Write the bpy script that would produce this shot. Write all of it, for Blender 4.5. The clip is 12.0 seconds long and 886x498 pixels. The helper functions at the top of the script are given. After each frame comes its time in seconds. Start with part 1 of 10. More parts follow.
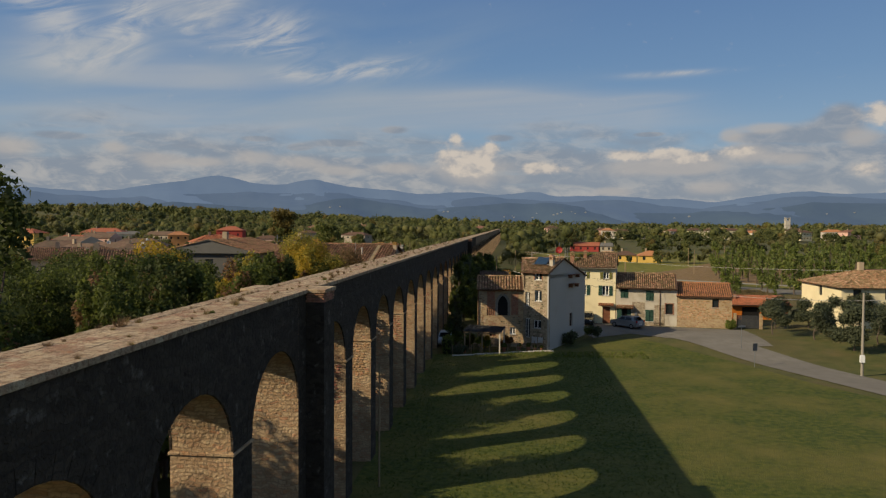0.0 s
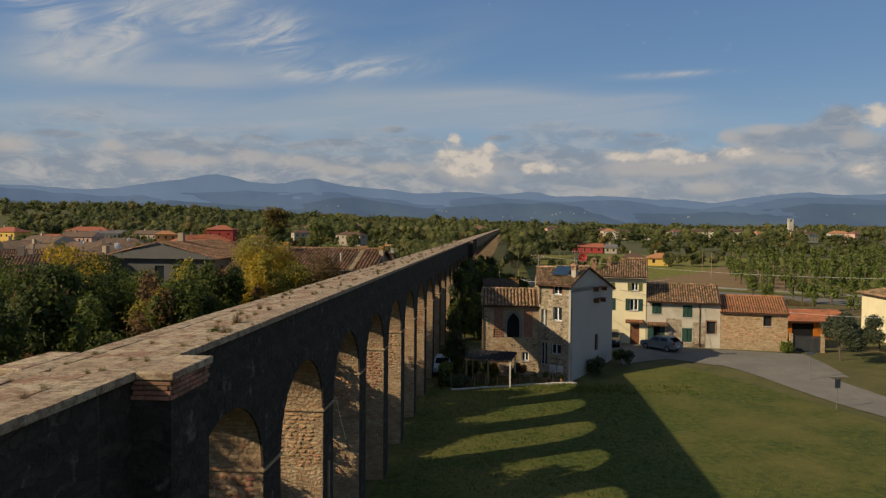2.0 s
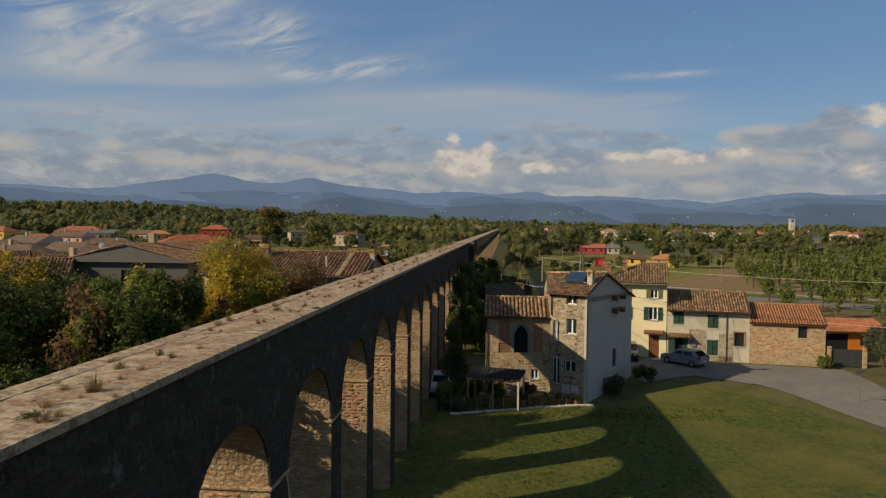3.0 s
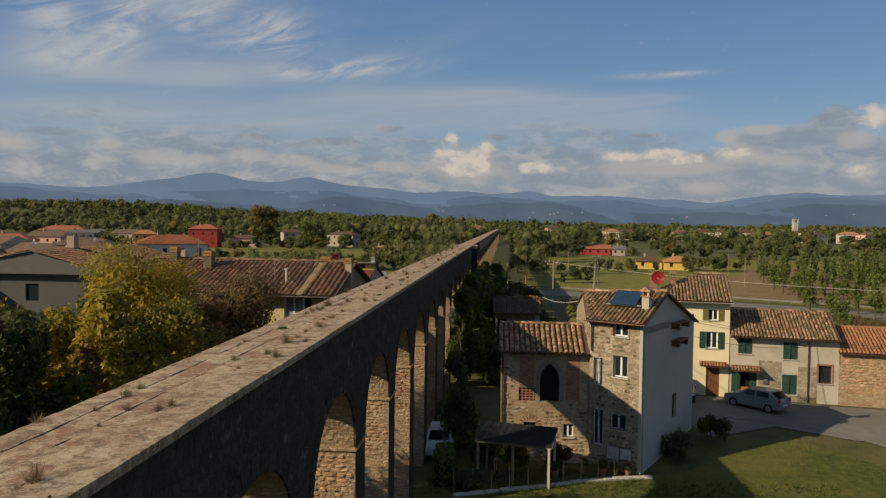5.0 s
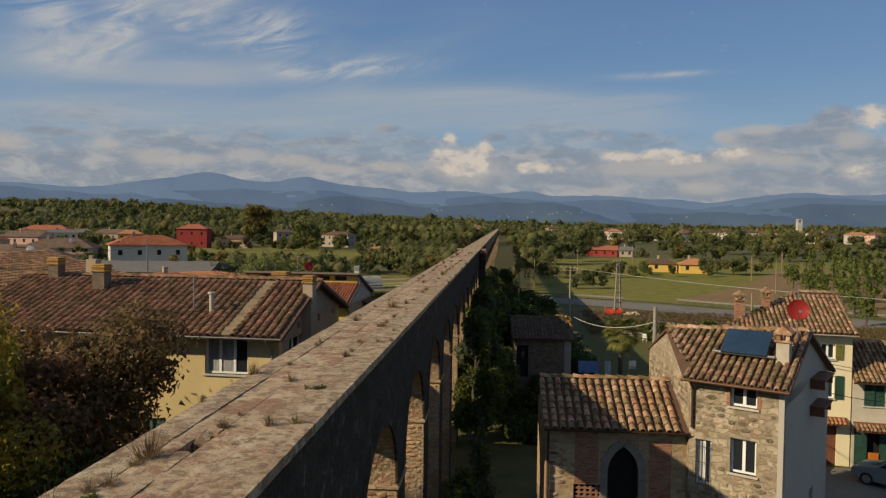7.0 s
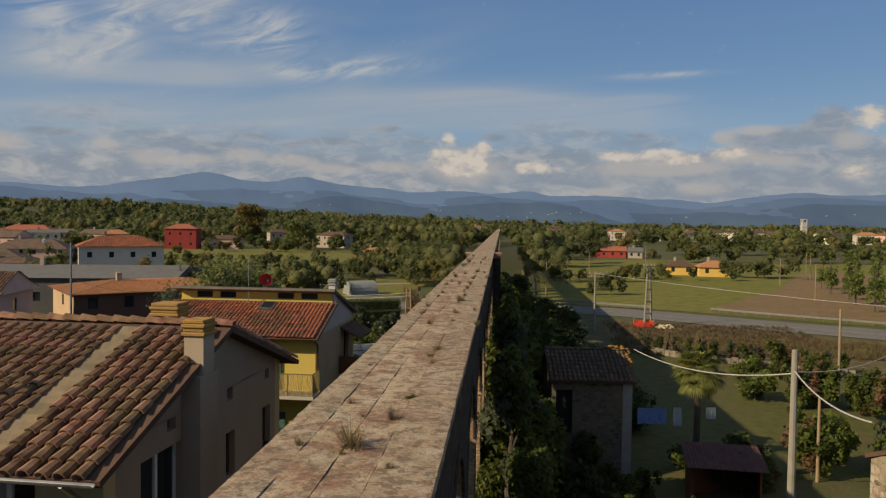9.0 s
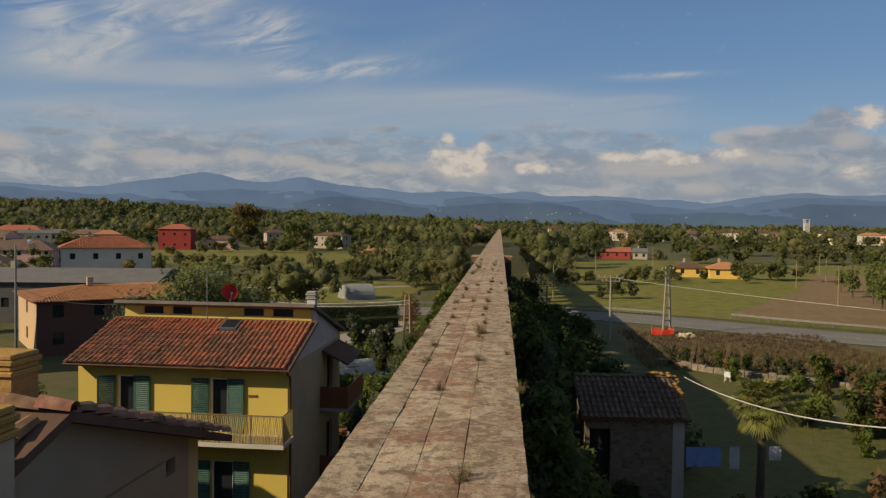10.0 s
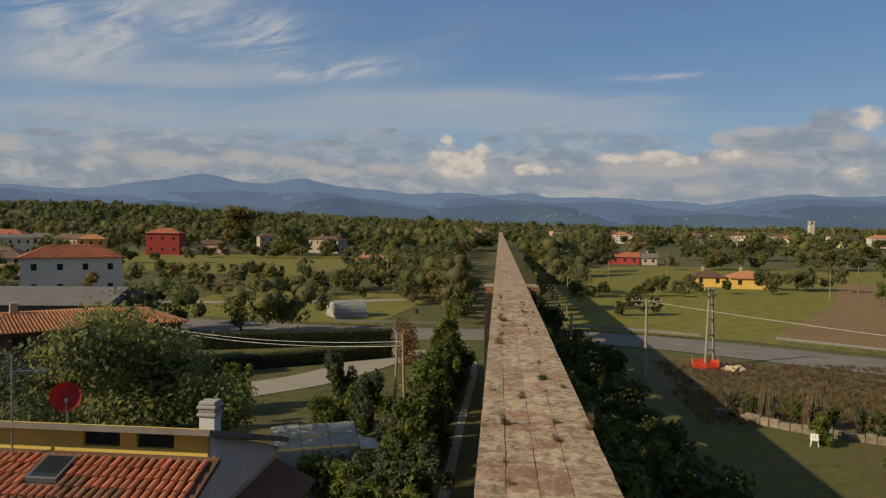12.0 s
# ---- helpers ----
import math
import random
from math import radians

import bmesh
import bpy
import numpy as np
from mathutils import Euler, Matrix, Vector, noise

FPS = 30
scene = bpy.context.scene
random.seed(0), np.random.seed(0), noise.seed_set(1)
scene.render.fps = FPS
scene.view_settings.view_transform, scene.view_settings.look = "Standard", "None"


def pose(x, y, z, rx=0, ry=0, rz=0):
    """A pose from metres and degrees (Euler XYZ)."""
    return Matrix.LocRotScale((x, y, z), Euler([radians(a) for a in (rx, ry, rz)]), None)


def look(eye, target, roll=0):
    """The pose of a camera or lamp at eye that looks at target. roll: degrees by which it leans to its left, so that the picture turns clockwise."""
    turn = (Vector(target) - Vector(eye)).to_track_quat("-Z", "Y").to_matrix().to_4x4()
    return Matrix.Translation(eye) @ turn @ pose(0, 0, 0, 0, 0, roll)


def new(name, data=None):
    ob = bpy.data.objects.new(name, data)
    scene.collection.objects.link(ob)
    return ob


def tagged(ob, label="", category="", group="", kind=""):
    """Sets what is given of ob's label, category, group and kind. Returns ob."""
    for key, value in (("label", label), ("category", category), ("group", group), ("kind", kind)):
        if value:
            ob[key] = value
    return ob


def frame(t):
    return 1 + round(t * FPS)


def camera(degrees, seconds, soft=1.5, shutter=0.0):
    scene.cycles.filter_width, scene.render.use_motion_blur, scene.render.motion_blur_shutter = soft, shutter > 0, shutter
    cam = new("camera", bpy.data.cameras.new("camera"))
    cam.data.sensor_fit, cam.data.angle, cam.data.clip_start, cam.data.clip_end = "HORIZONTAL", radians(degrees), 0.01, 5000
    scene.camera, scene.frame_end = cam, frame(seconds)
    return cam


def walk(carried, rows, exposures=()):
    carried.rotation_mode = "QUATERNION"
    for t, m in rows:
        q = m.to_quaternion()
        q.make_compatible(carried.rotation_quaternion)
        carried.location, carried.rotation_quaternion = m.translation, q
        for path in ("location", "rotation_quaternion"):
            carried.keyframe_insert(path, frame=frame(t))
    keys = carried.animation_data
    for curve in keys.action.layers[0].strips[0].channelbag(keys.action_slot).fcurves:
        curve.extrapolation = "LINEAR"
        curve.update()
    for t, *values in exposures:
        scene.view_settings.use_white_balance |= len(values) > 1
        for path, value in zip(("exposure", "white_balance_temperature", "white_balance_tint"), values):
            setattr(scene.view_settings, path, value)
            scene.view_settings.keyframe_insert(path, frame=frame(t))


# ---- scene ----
cam = camera(62.93, 12.0, soft=1.3)
PATH = [
    (0, (7.719, 0.011, 13.375), (5.910, 19.919, 12.733), 0.32),
    (0.5, (7.398, 3.761, 13.413), (5.600, 23.669, 12.770), 0.38),
    (1, (7.086, 7.509, 13.444), (5.300, 27.418, 12.799), 0.44),
    (1.5, (6.779, 11.261, 13.469), (5.006, 31.172, 12.822), 0.49),
    (2, (6.470, 15.023, 13.492), (4.710, 34.935, 12.843), 0.53),
    (2.5, (6.154, 18.798, 13.514), (4.409, 38.711, 12.862), 0.57),
    (3, (5.828, 22.589, 13.538), (4.097, 42.503, 12.883), 0.60),
    (5, (4.369, 37.937, 13.645), (2.693, 57.856, 12.980), 0.70),
    (5.5, (3.959, 41.818, 13.665), (2.296, 61.737, 12.999), 0.72),
    (6, (3.531, 45.711, 13.677), (1.880, 65.631, 13.008), 0.73),
    (6.5, (3.087, 49.613, 13.675), (1.448, 69.534, 13.005), 0.74),
    (7, (2.629, 53.518, 13.657), (1.001, 73.441, 12.988), 0.74),
    (9, (0.732, 69.044, 13.449), (-0.858, 88.970, 12.786), 0.75),
    (9.5, (0.268, 72.859, 13.401), (-1.314, 92.786, 12.742), 0.74),
    (10, (-0.179, 76.628, 13.391), (-1.754, 96.555, 12.737), 0.74),
    (10.5, (-0.599, 80.338, 13.451), (-2.167, 100.266, 12.804), 0.73),
    (11, (-0.984, 83.976, 13.625), (-2.546, 103.905, 12.986), 0.73),
    (11.5, (-1.323, 87.530, 13.969), (-2.878, 107.459, 13.340), 0.72),
    (12, (-1.604, 90.983, 14.556), (-3.153, 110.913, 13.938), 0.71),
]
walk(cam, [(t, look(eye, target, roll)) for t, eye, target, roll in PATH], [(0, 0.0, 6600, 10), (12, 0.0, 6600, 10)])

# ---------------------------------------------------------------- light
SUN_AZ, SUN_EL = radians(-119.0), radians(28.9)
world = bpy.data.worlds.new("sky")
scene.world = world
world.use_nodes = True
scene.view_settings.exposure = 0.0


def sky_world():
    nt = world.node_tree
    nd, lk = nt.nodes, nt.links
    nd.clear()

    def math_node(op, a, b=None, c=None, clamp=False):
        n = nd.new("ShaderNodeMath")
        n.operation, n.use_clamp = op, clamp
        for i, v in enumerate((a, b, c)):
            if v is None:
                continue
            if isinstance(v, (int, float)):
                n.inputs[i].default_value = v
            else:
                lk.new(v, n.inputs[i])
        return n.outputs[0]

    def step(v, lo, hi):
        n = nd.new("ShaderNodeMapRange")
        n.interpolation_type = "SMOOTHSTEP"
        n.inputs["From Min"].default_value, n.inputs["From Max"].default_value = lo, hi
        lk.new(v, n.inputs["Value"])
        return n.outputs[0]

    def mix(fac, a, b):
        n = nd.new("ShaderNodeMix")
        n.data_type = "RGBA"
        for i, v in ((0, fac), (6, a), (7, b)):
            if isinstance(v, tuple):
                n.inputs[i].default_value = (*v, 1)
            elif isinstance(v, (int, float)):
                n.inputs[i].default_value = v
            else:
                lk.new(v, n.inputs[i])
        return n.outputs[2]

    co = nd.new("ShaderNodeTexCoord").outputs["Generated"]
    sep = nd.new("ShaderNodeSeparateXYZ")
    lk.new(co, sep.inputs[0])
    x, y, z = sep.outputs
    az = math_node("DIVIDE", math_node("SUBTRACT", math_node("ARCTAN2", x, y), 0.0071), 0.96)
    el = math_node("DIVIDE", math_node("SUBTRACT", math_node("ARCSINE", z), 0.0035), 0.96)

    def noise_at(sx, sy, ox, scale, detail, rough, distort=0.0):
        c = nd.new("ShaderNodeCombineXYZ")
        lk.new(math_node("MULTIPLY_ADD", az, sx, ox), c.inputs[0])
        lk.new(math_node("MULTIPLY", el, sy), c.inputs[1])
        n = nd.new("ShaderNodeTexNoise")
        lk.new(c.outputs[0], n.inputs["Vector"])
        for k, v in (("Scale", scale), ("Detail", detail), ("Roughness", rough), ("Distortion", distort)):
            n.inputs[k].default_value = v
        return n.outputs["Fac"]

    sky = nd.new("ShaderNodeTexSky")
    sky.sky_type, sky.sun_disc = "NISHITA", False
    sky.sun_elevation, sky.sun_rotation = SUN_EL, SUN_AZ
    sky.air_density, sky.dust_density, sky.ozone_density = 1.0, 0.6, 2.0

    def blob(a0, e0, ra, re):
        """A soft hump of density at an azimuth and elevation, in radians."""
        u = math_node("DIVIDE", math_node("SUBTRACT", az, a0), ra)
        v = math_node("DIVIDE", math_node("SUBTRACT", el, e0), re)
        d = math_node("ADD", math_node("MULTIPLY", u, u), math_node("MULTIPLY", v, v))
        return math_node("POWER", 2.718, math_node("MULTIPLY", d, -1.0))

    def total(values):
        out = values[0]
        for v in values[1:]:
            out = math_node("ADD", out, v)
        return out

    ramp = nd.new("ShaderNodeValToRGB")
    els = ramp.color_ramp.elements
    while len(els) < len(SKY_TONES):
        els.new(0.5)
    for k, (e, tone) in enumerate(SKY_TONES):
        els[k].position, els[k].color = e, (*[v / SKY_STRENGTH / 10 for v in tone], 1)
    lk.new(math_node("MULTIPLY", el, 1.0, clamp=True), ramp.inputs[0])
    scaled = nd.new("ShaderNodeVectorMath")
    scaled.operation = "SCALE"
    scaled.inputs["Scale"].default_value = 10.0
    lk.new(ramp.outputs[0], scaled.inputs[0])
    base = mix(0.8, sky.outputs[0], scaled.outputs[0])

    def tone(c):
        return tuple(v / SKY_STRENGTH for v in c)

    def tilted(ox, su, sv, detail, rough, slope, distort):
        """Noise drawn out along a line that climbs to the right."""
        c = nd.new("ShaderNodeCombineXYZ")
        lk.new(math_node("MULTIPLY_ADD", az, su, ox), c.inputs[0])
        lk.new(math_node("MULTIPLY", math_node("SUBTRACT", el, math_node("MULTIPLY", az, slope)), sv), c.inputs[1])
        n = nd.new("ShaderNodeTexNoise")
        lk.new(c.outputs[0], n.inputs["Vector"])
        for k, v in (("Scale", 1.0), ("Detail", detail), ("Roughness", rough), ("Distortion", distort)):
            n.inputs[k].default_value = v
        return n.outputs["Fac"]

    # a thin pale veil, thicker to the left and low down
    veil = math_node("MULTIPLY", step(tilted(2.0, 3.0, 16.0, 4.0, 0.5, 0.16, 0.5), 0.30, 0.72), math_node("MULTIPLY", step(az, 0.30, -0.45), step(el, 0.40, 0.16)))
    c = mix(math_node("MULTIPLY", veil, 0.62), base, tone((0.31, 0.37, 0.42)))
    # ice clouds
    wisp = step(tilted(5.0, 9.0, 30.0, 9.0, 0.62, 0.35, 1.6), 0.33, 0.66)
    zone = math_node("MINIMUM", total([blob(*q) for q in CIRRUS]), 1.0)
    c = mix(math_node("MULTIPLY", math_node("MULTIPLY", wisp, zone), 0.78), c, tone((0.50, 0.50, 0.495)))
    # broad soft streaks of high cloud
    soft = math_node("MULTIPLY", math_node("MINIMUM", total([blob(*q) for q in STREAKS]), 1.0), math_node("MULTIPLY_ADD", step(tilted(8.0, 2.2, 30.0, 4.0, 0.5, 0.06, 0.4), 0.3, 0.7), 0.6, 0.35))
    c = mix(math_node("MULTIPLY", soft, 0.62), c, tone((0.40, 0.42, 0.445)))
    # the grey bank low over the hills, broken towards its top
    bank_n = noise_at(5.0, 24.0, 1.1, 1.0, 6.0, 0.55, 0.4)
    greys = math_node("MINIMUM", total([blob(*q) for q in GREYS]), 1.0)
    edge = math_node("ADD", math_node("SUBTRACT", 0.128, el), math_node("MULTIPLY", math_node("SUBTRACT", bank_n, 0.5), 0.16))
    bank = math_node("MAXIMUM", math_node("MULTIPLY", step(edge, -0.012, 0.05), step(bank_n, 0.1, 0.42)), step(math_node("ADD", greys, math_node("MULTIPLY", bank_n, 0.9)), 0.62, 1.25))
    lump = noise_at(24.0, 58.0, 4.7, 1.0, 6.0, 0.62, 0.5)
    bank_col = mix(step(lump, 0.40, 0.68), tone((0.225, 0.262, 0.32)), tone((0.40, 0.395, 0.395)))
    bank_col = mix(math_node("MULTIPLY", greys, 0.55), bank_col, tone((0.235, 0.27, 0.325)))
    c = mix(math_node("MULTIPLY", bank, 0.84), c, bank_col)

    # heaped clouds: dim swellings in the bank, and a few heads in full sun with crisp tops
    n1 = noise_at(46.0, 62.0, 7.3, 1.0, 4.0, 0.55, 0.1)
    n2 = noise_at(17.0, 26.0, 3.1, 1.0, 4.0, 0.6, 0.2)
    dim = step(math_node("ADD", total([blob(*q) for q in SWELLS]), math_node("MULTIPLY", n2, 0.9)), 0.62, 1.40)
    c = mix(math_node("MULTIPLY", dim, 0.70), c, tone((0.43, 0.405, 0.385)))
    body = math_node("ADD", math_node("MINIMUM", total([blob(*q) for q in HEADS]), 1.1), math_node("MULTIPLY", math_node("SUBTRACT", n1, 0.5), 1.55))
    heads = step(body, 0.22, 0.95)
    lit = step(math_node("ADD", n1, math_node("MULTIPLY", body, 0.2)), 0.46, 0.82)
    c = mix(math_node("MULTIPLY", heads, 0.92), c, mix(lit, tone((0.37, 0.365, 0.37)), tone((0.60, 0.535, 0.465))))
    bg = nd.new("ShaderNodeBackground")
    bg.inputs["Strength"].default_value = SKY_STRENGTH
    lk.new(c, bg.inputs["Color"])
    out = nd.new("ShaderNodeOutputWorld")
    lk.new(bg.outputs[0], out.inputs["Surface"])


SKY_STRENGTH = 0.1
SKY_TONES = [(0.0, (0.28, 0.33, 0.385)), (0.06, (0.27, 0.335, 0.41)), (0.12, (0.19, 0.305, 0.45)), (0.20, (0.128, 0.242, 0.42)), (0.33, (0.088, 0.182, 0.375)), (0.55, (0.125, 0.20, 0.345)), (1.0, (0.18, 0.225, 0.31))]
# azimuth, elevation and their spreads, in radians
CIRRUS = [(-0.516, 0.290, 0.024, 0.021), (-0.521, 0.264, 0.021, 0.021), (-0.532, 0.240, 0.028, 0.018), (-0.553, 0.218, 0.036, 0.015), (-0.592, 0.198, 0.049, 0.015), (-0.471, 0.307, 0.057, 0.011), (-0.435, 0.282, 0.034, 0.021), (-0.409, 0.298, 0.024, 0.011), (-0.458, 0.265, 0.029, 0.018), (-0.335, 0.262, 0.045, 0.022), (-0.36, 0.240, 0.06, 0.012), (-0.171, 0.223, 0.045, 0.010), (-0.235, 0.211, 0.057, 0.011), (-0.306, 0.204, 0.041, 0.010), (-0.611, 0.248, 0.033, 0.028), (-0.630, 0.272, 0.049, 0.016), (0.218, 0.203, 0.050, 0.003)]
STREAKS = [(-0.033, 0.176, 0.089, 0.015), (-0.114, 0.165, 0.106, 0.018), (0.048, 0.163, 0.106, 0.020), (0.142, 0.157, 0.089, 0.015), (-0.227, 0.160, 0.089, 0.020), (0.196, 0.171, 0.049, 0.007), (-0.203, 0.144, 0.122, 0.016), (-0.398, 0.141, 0.146, 0.024), (-0.540, 0.139, 0.146, 0.024), (-0.573, 0.208, 0.114, 0.033), (-0.449, 0.275, 0.073, 0.028), (-0.435, 0.194, 0.122, 0.021), (0.196, 0.202, 0.057, 0.005), (0.080, 0.139, 0.163, 0.010)]
HEADS = [(-0.085, 0.12, 0.009, 0.008), (-0.055, 0.09, 0.022, 0.017), (-0.031, 0.107, 0.015, 0.009), (-0.089, 0.096, 0.026, 0.014), (-0.061, 0.076, 0.024, 0.008), (0.047, 0.077, 0.035, 0.008), (0.026, 0.08, 0.014, 0.008), (0.151, 0.097, 0.022, 0.009), (0.185, 0.093, 0.031, 0.008), (0.223, 0.096, 0.024, 0.008), (0.462, 0.136, 0.03, 0.016), (0.448, 0.07, 0.024, 0.009), (-0.06, 0.082, 0.03, 0.014), (0.3, 0.098, 0.03, 0.008), (0.245, 0.088, 0.03, 0.007)]
SWELLS = [(0.265, 0.049, 0.038, 0.011), (0.287, 0.118, 0.014, 0.009), (0.336, 0.126, 0.036, 0.007), (0.309, 0.096, 0.031, 0.013), (0.441, 0.108, 0.027, 0.014), (0.136, 0.045, 0.031, 0.007), (0.24, 0.078, 0.031, 0.009), (0.364, 0.086, 0.031, 0.01), (-0.496, 0.083, 0.031, 0.013), (-0.546, 0.097, 0.019, 0.009), (-0.369, 0.09, 0.034, 0.011), (-0.3, 0.084, 0.031, 0.01), (-0.439, 0.081, 0.036, 0.007), (-0.66, 0.092, 0.036, 0.014), (-0.248, 0.073, 0.036, 0.009), (-0.168, 0.078, 0.031, 0.009), (-0.06, 0.075, 0.07, 0.022), (0.19, 0.078, 0.09, 0.014)]
GREYS = [(-0.252, 0.112, 0.05, 0.007), (-0.363, 0.115, 0.028, 0.005), (-0.307, 0.104, 0.021, 0.006), (-0.607, 0.108, 0.041, 0.007), (-0.173, 0.132, 0.021, 0.006), (0.185, 0.123, 0.024, 0.004), (0.396, 0.116, 0.057, 0.018), (0.421, 0.138, 0.024, 0.016), (0.317, 0.114, 0.041, 0.008), (0.174, 0.07, 0.122, 0.015), (0.364, 0.062, 0.13, 0.018), (-0.014, 0.062, 0.097, 0.011), (-0.022, 0.121, 0.024, 0.006), (-0.439, 0.102, 0.057, 0.005)]
sky_world()
sun = new("sun", bpy.data.lights.new("sun", "SUN"))
sun.data.energy, sun.data.angle, sun.data.color = 4.85, radians(0.6), (1.0, 0.84, 0.585)
sun_way = Vector((math.sin(SUN_AZ) * math.cos(SUN_EL), math.cos(SUN_AZ) * math.cos(SUN_EL), math.sin(SUN_EL)))
sun.matrix_world = look(sun_way * 300, (0, 0, 0))

# ---------------------------------------------------------------- materials
def material(name, tones, scale=1.0, rough=0.9, bump=0.0, bump_scale=None, stain=None, stain_scale=0.25, stain_amount=0.5, vary=0.0, metal=0.0,
             stretch=(1, 1, 1), translucent=0.0, detail=6.0, gloss=0.3):
    """A surface of two or three tones mixed by noise in metres, a second, coarser noise of stains, and fine relief.
    vary: how much each piece differs from its neighbours in brightness."""
    m = bpy.data.materials.new(name)
    m.use_nodes = True
    nt = m.node_tree
    nd, lk = nt.nodes, nt.links
    bsdf, out = nd["Principled BSDF"], nd["Material Output"]
    pos = nd.new("ShaderNodeNewGeometry")
    mp = nd.new("ShaderNodeMapping")
    mp.inputs["Scale"].default_value = stretch
    lk.new(pos.outputs["Position"], mp.inputs["Vector"])

    def noise_node(s, d, r=0.6):
        n = nd.new("ShaderNodeTexNoise")
        n.inputs["Scale"].default_value, n.inputs["Detail"].default_value, n.inputs["Roughness"].default_value = s, d, r
        lk.new(mp.outputs[0], n.inputs["Vector"])
        return n.outputs["Fac"]

    ramp = nd.new("ShaderNodeValToRGB")
    els = ramp.color_ramp.elements
    while len(els) < len(tones):
        els.new(0.5)
    for i, c in enumerate(tones):
        els[i].position = 0.3 + 0.4 * i / max(1, len(tones) - 1)
        els[i].color = (*c, 1)
    lk.new(noise_node(scale, detail), ramp.inputs[0])
    col = ramp.outputs[0]
    if stain:
        mr = nd.new("ShaderNodeMapRange")
        mr.inputs["From Min"].default_value, mr.inputs["From Max"].default_value = 0.45, 0.68
        mr.inputs["To Max"].default_value = stain_amount
        lk.new(noise_node(stain_scale, 5.0, 0.65), mr.inputs["Value"])
        mx = nd.new("ShaderNodeMix")
        mx.data_type = "RGBA"
        lk.new(mr.outputs[0], mx.inputs[0])
        lk.new(col, mx.inputs[6])
        mx.inputs[7].default_value = (*stain, 1)
        col = mx.outputs[2]
    if vary:
        info = nd.new("ShaderNodeObjectInfo")
        ad = nd.new("ShaderNodeMath")
        ad.operation = "ADD"
        lk.new(info.outputs["Random"], ad.inputs[0])
        lk.new(pos.outputs["Random Per Island"], ad.inputs[1])
        fr = nd.new("ShaderNodeMath")
        fr.operation = "FRACT"
        lk.new(ad.outputs[0], fr.inputs[0])
        mr = nd.new("ShaderNodeMapRange")
        mr.inputs["To Min"].default_value, mr.inputs["To Max"].default_value = 1 - vary, 1 + vary
        lk.new(fr.outputs[0], mr.inputs["Value"])
        hs = nd.new("ShaderNodeHueSaturation")
        lk.new(mr.outputs[0], hs.inputs["Value"])
        hm = nd.new("ShaderNodeMapRange")
        hm.inputs["To Min"].default_value, hm.inputs["To Max"].default_value = 0.5 + 0.04 * vary, 0.5 - 0.04 * vary
        lk.new(fr.outputs[0], hm.inputs["Value"])
        lk.new(hm.outputs[0], hs.inputs["Hue"])
        lk.new(col, hs.inputs["Color"])
        col = hs.outputs[0]
    lk.new(col, bsdf.inputs["Base Color"])
    bsdf.inputs["Roughness"].default_value, bsdf.inputs["Metallic"].default_value = rough, metal
    bsdf.inputs["Specular IOR Level"].default_value = gloss
    if bump:
        b = nd.new("ShaderNodeBump")
        b.inputs["Strength"].default_value, b.inputs["Distance"].default_value = 1.0, bump
        lk.new(noise_node(bump_scale or scale * 3, 4.0, 0.7), b.inputs["Height"])
        lk.new(b.outputs[0], bsdf.inputs["Normal"])
    if translucent:
        tr = nd.new("ShaderNodeBsdfTranslucent")
        lk.new(col, tr.inputs["Color"])
        ms = nd.new("ShaderNodeMixShader")
        ms.inputs[0].default_value = translucent
        lk.new(bsdf.outputs[0], ms.inputs[1])
        lk.new(tr.outputs[0], ms.inputs[2])
        lk.new(ms.outputs[0], out.inputs["Surface"])
    return m


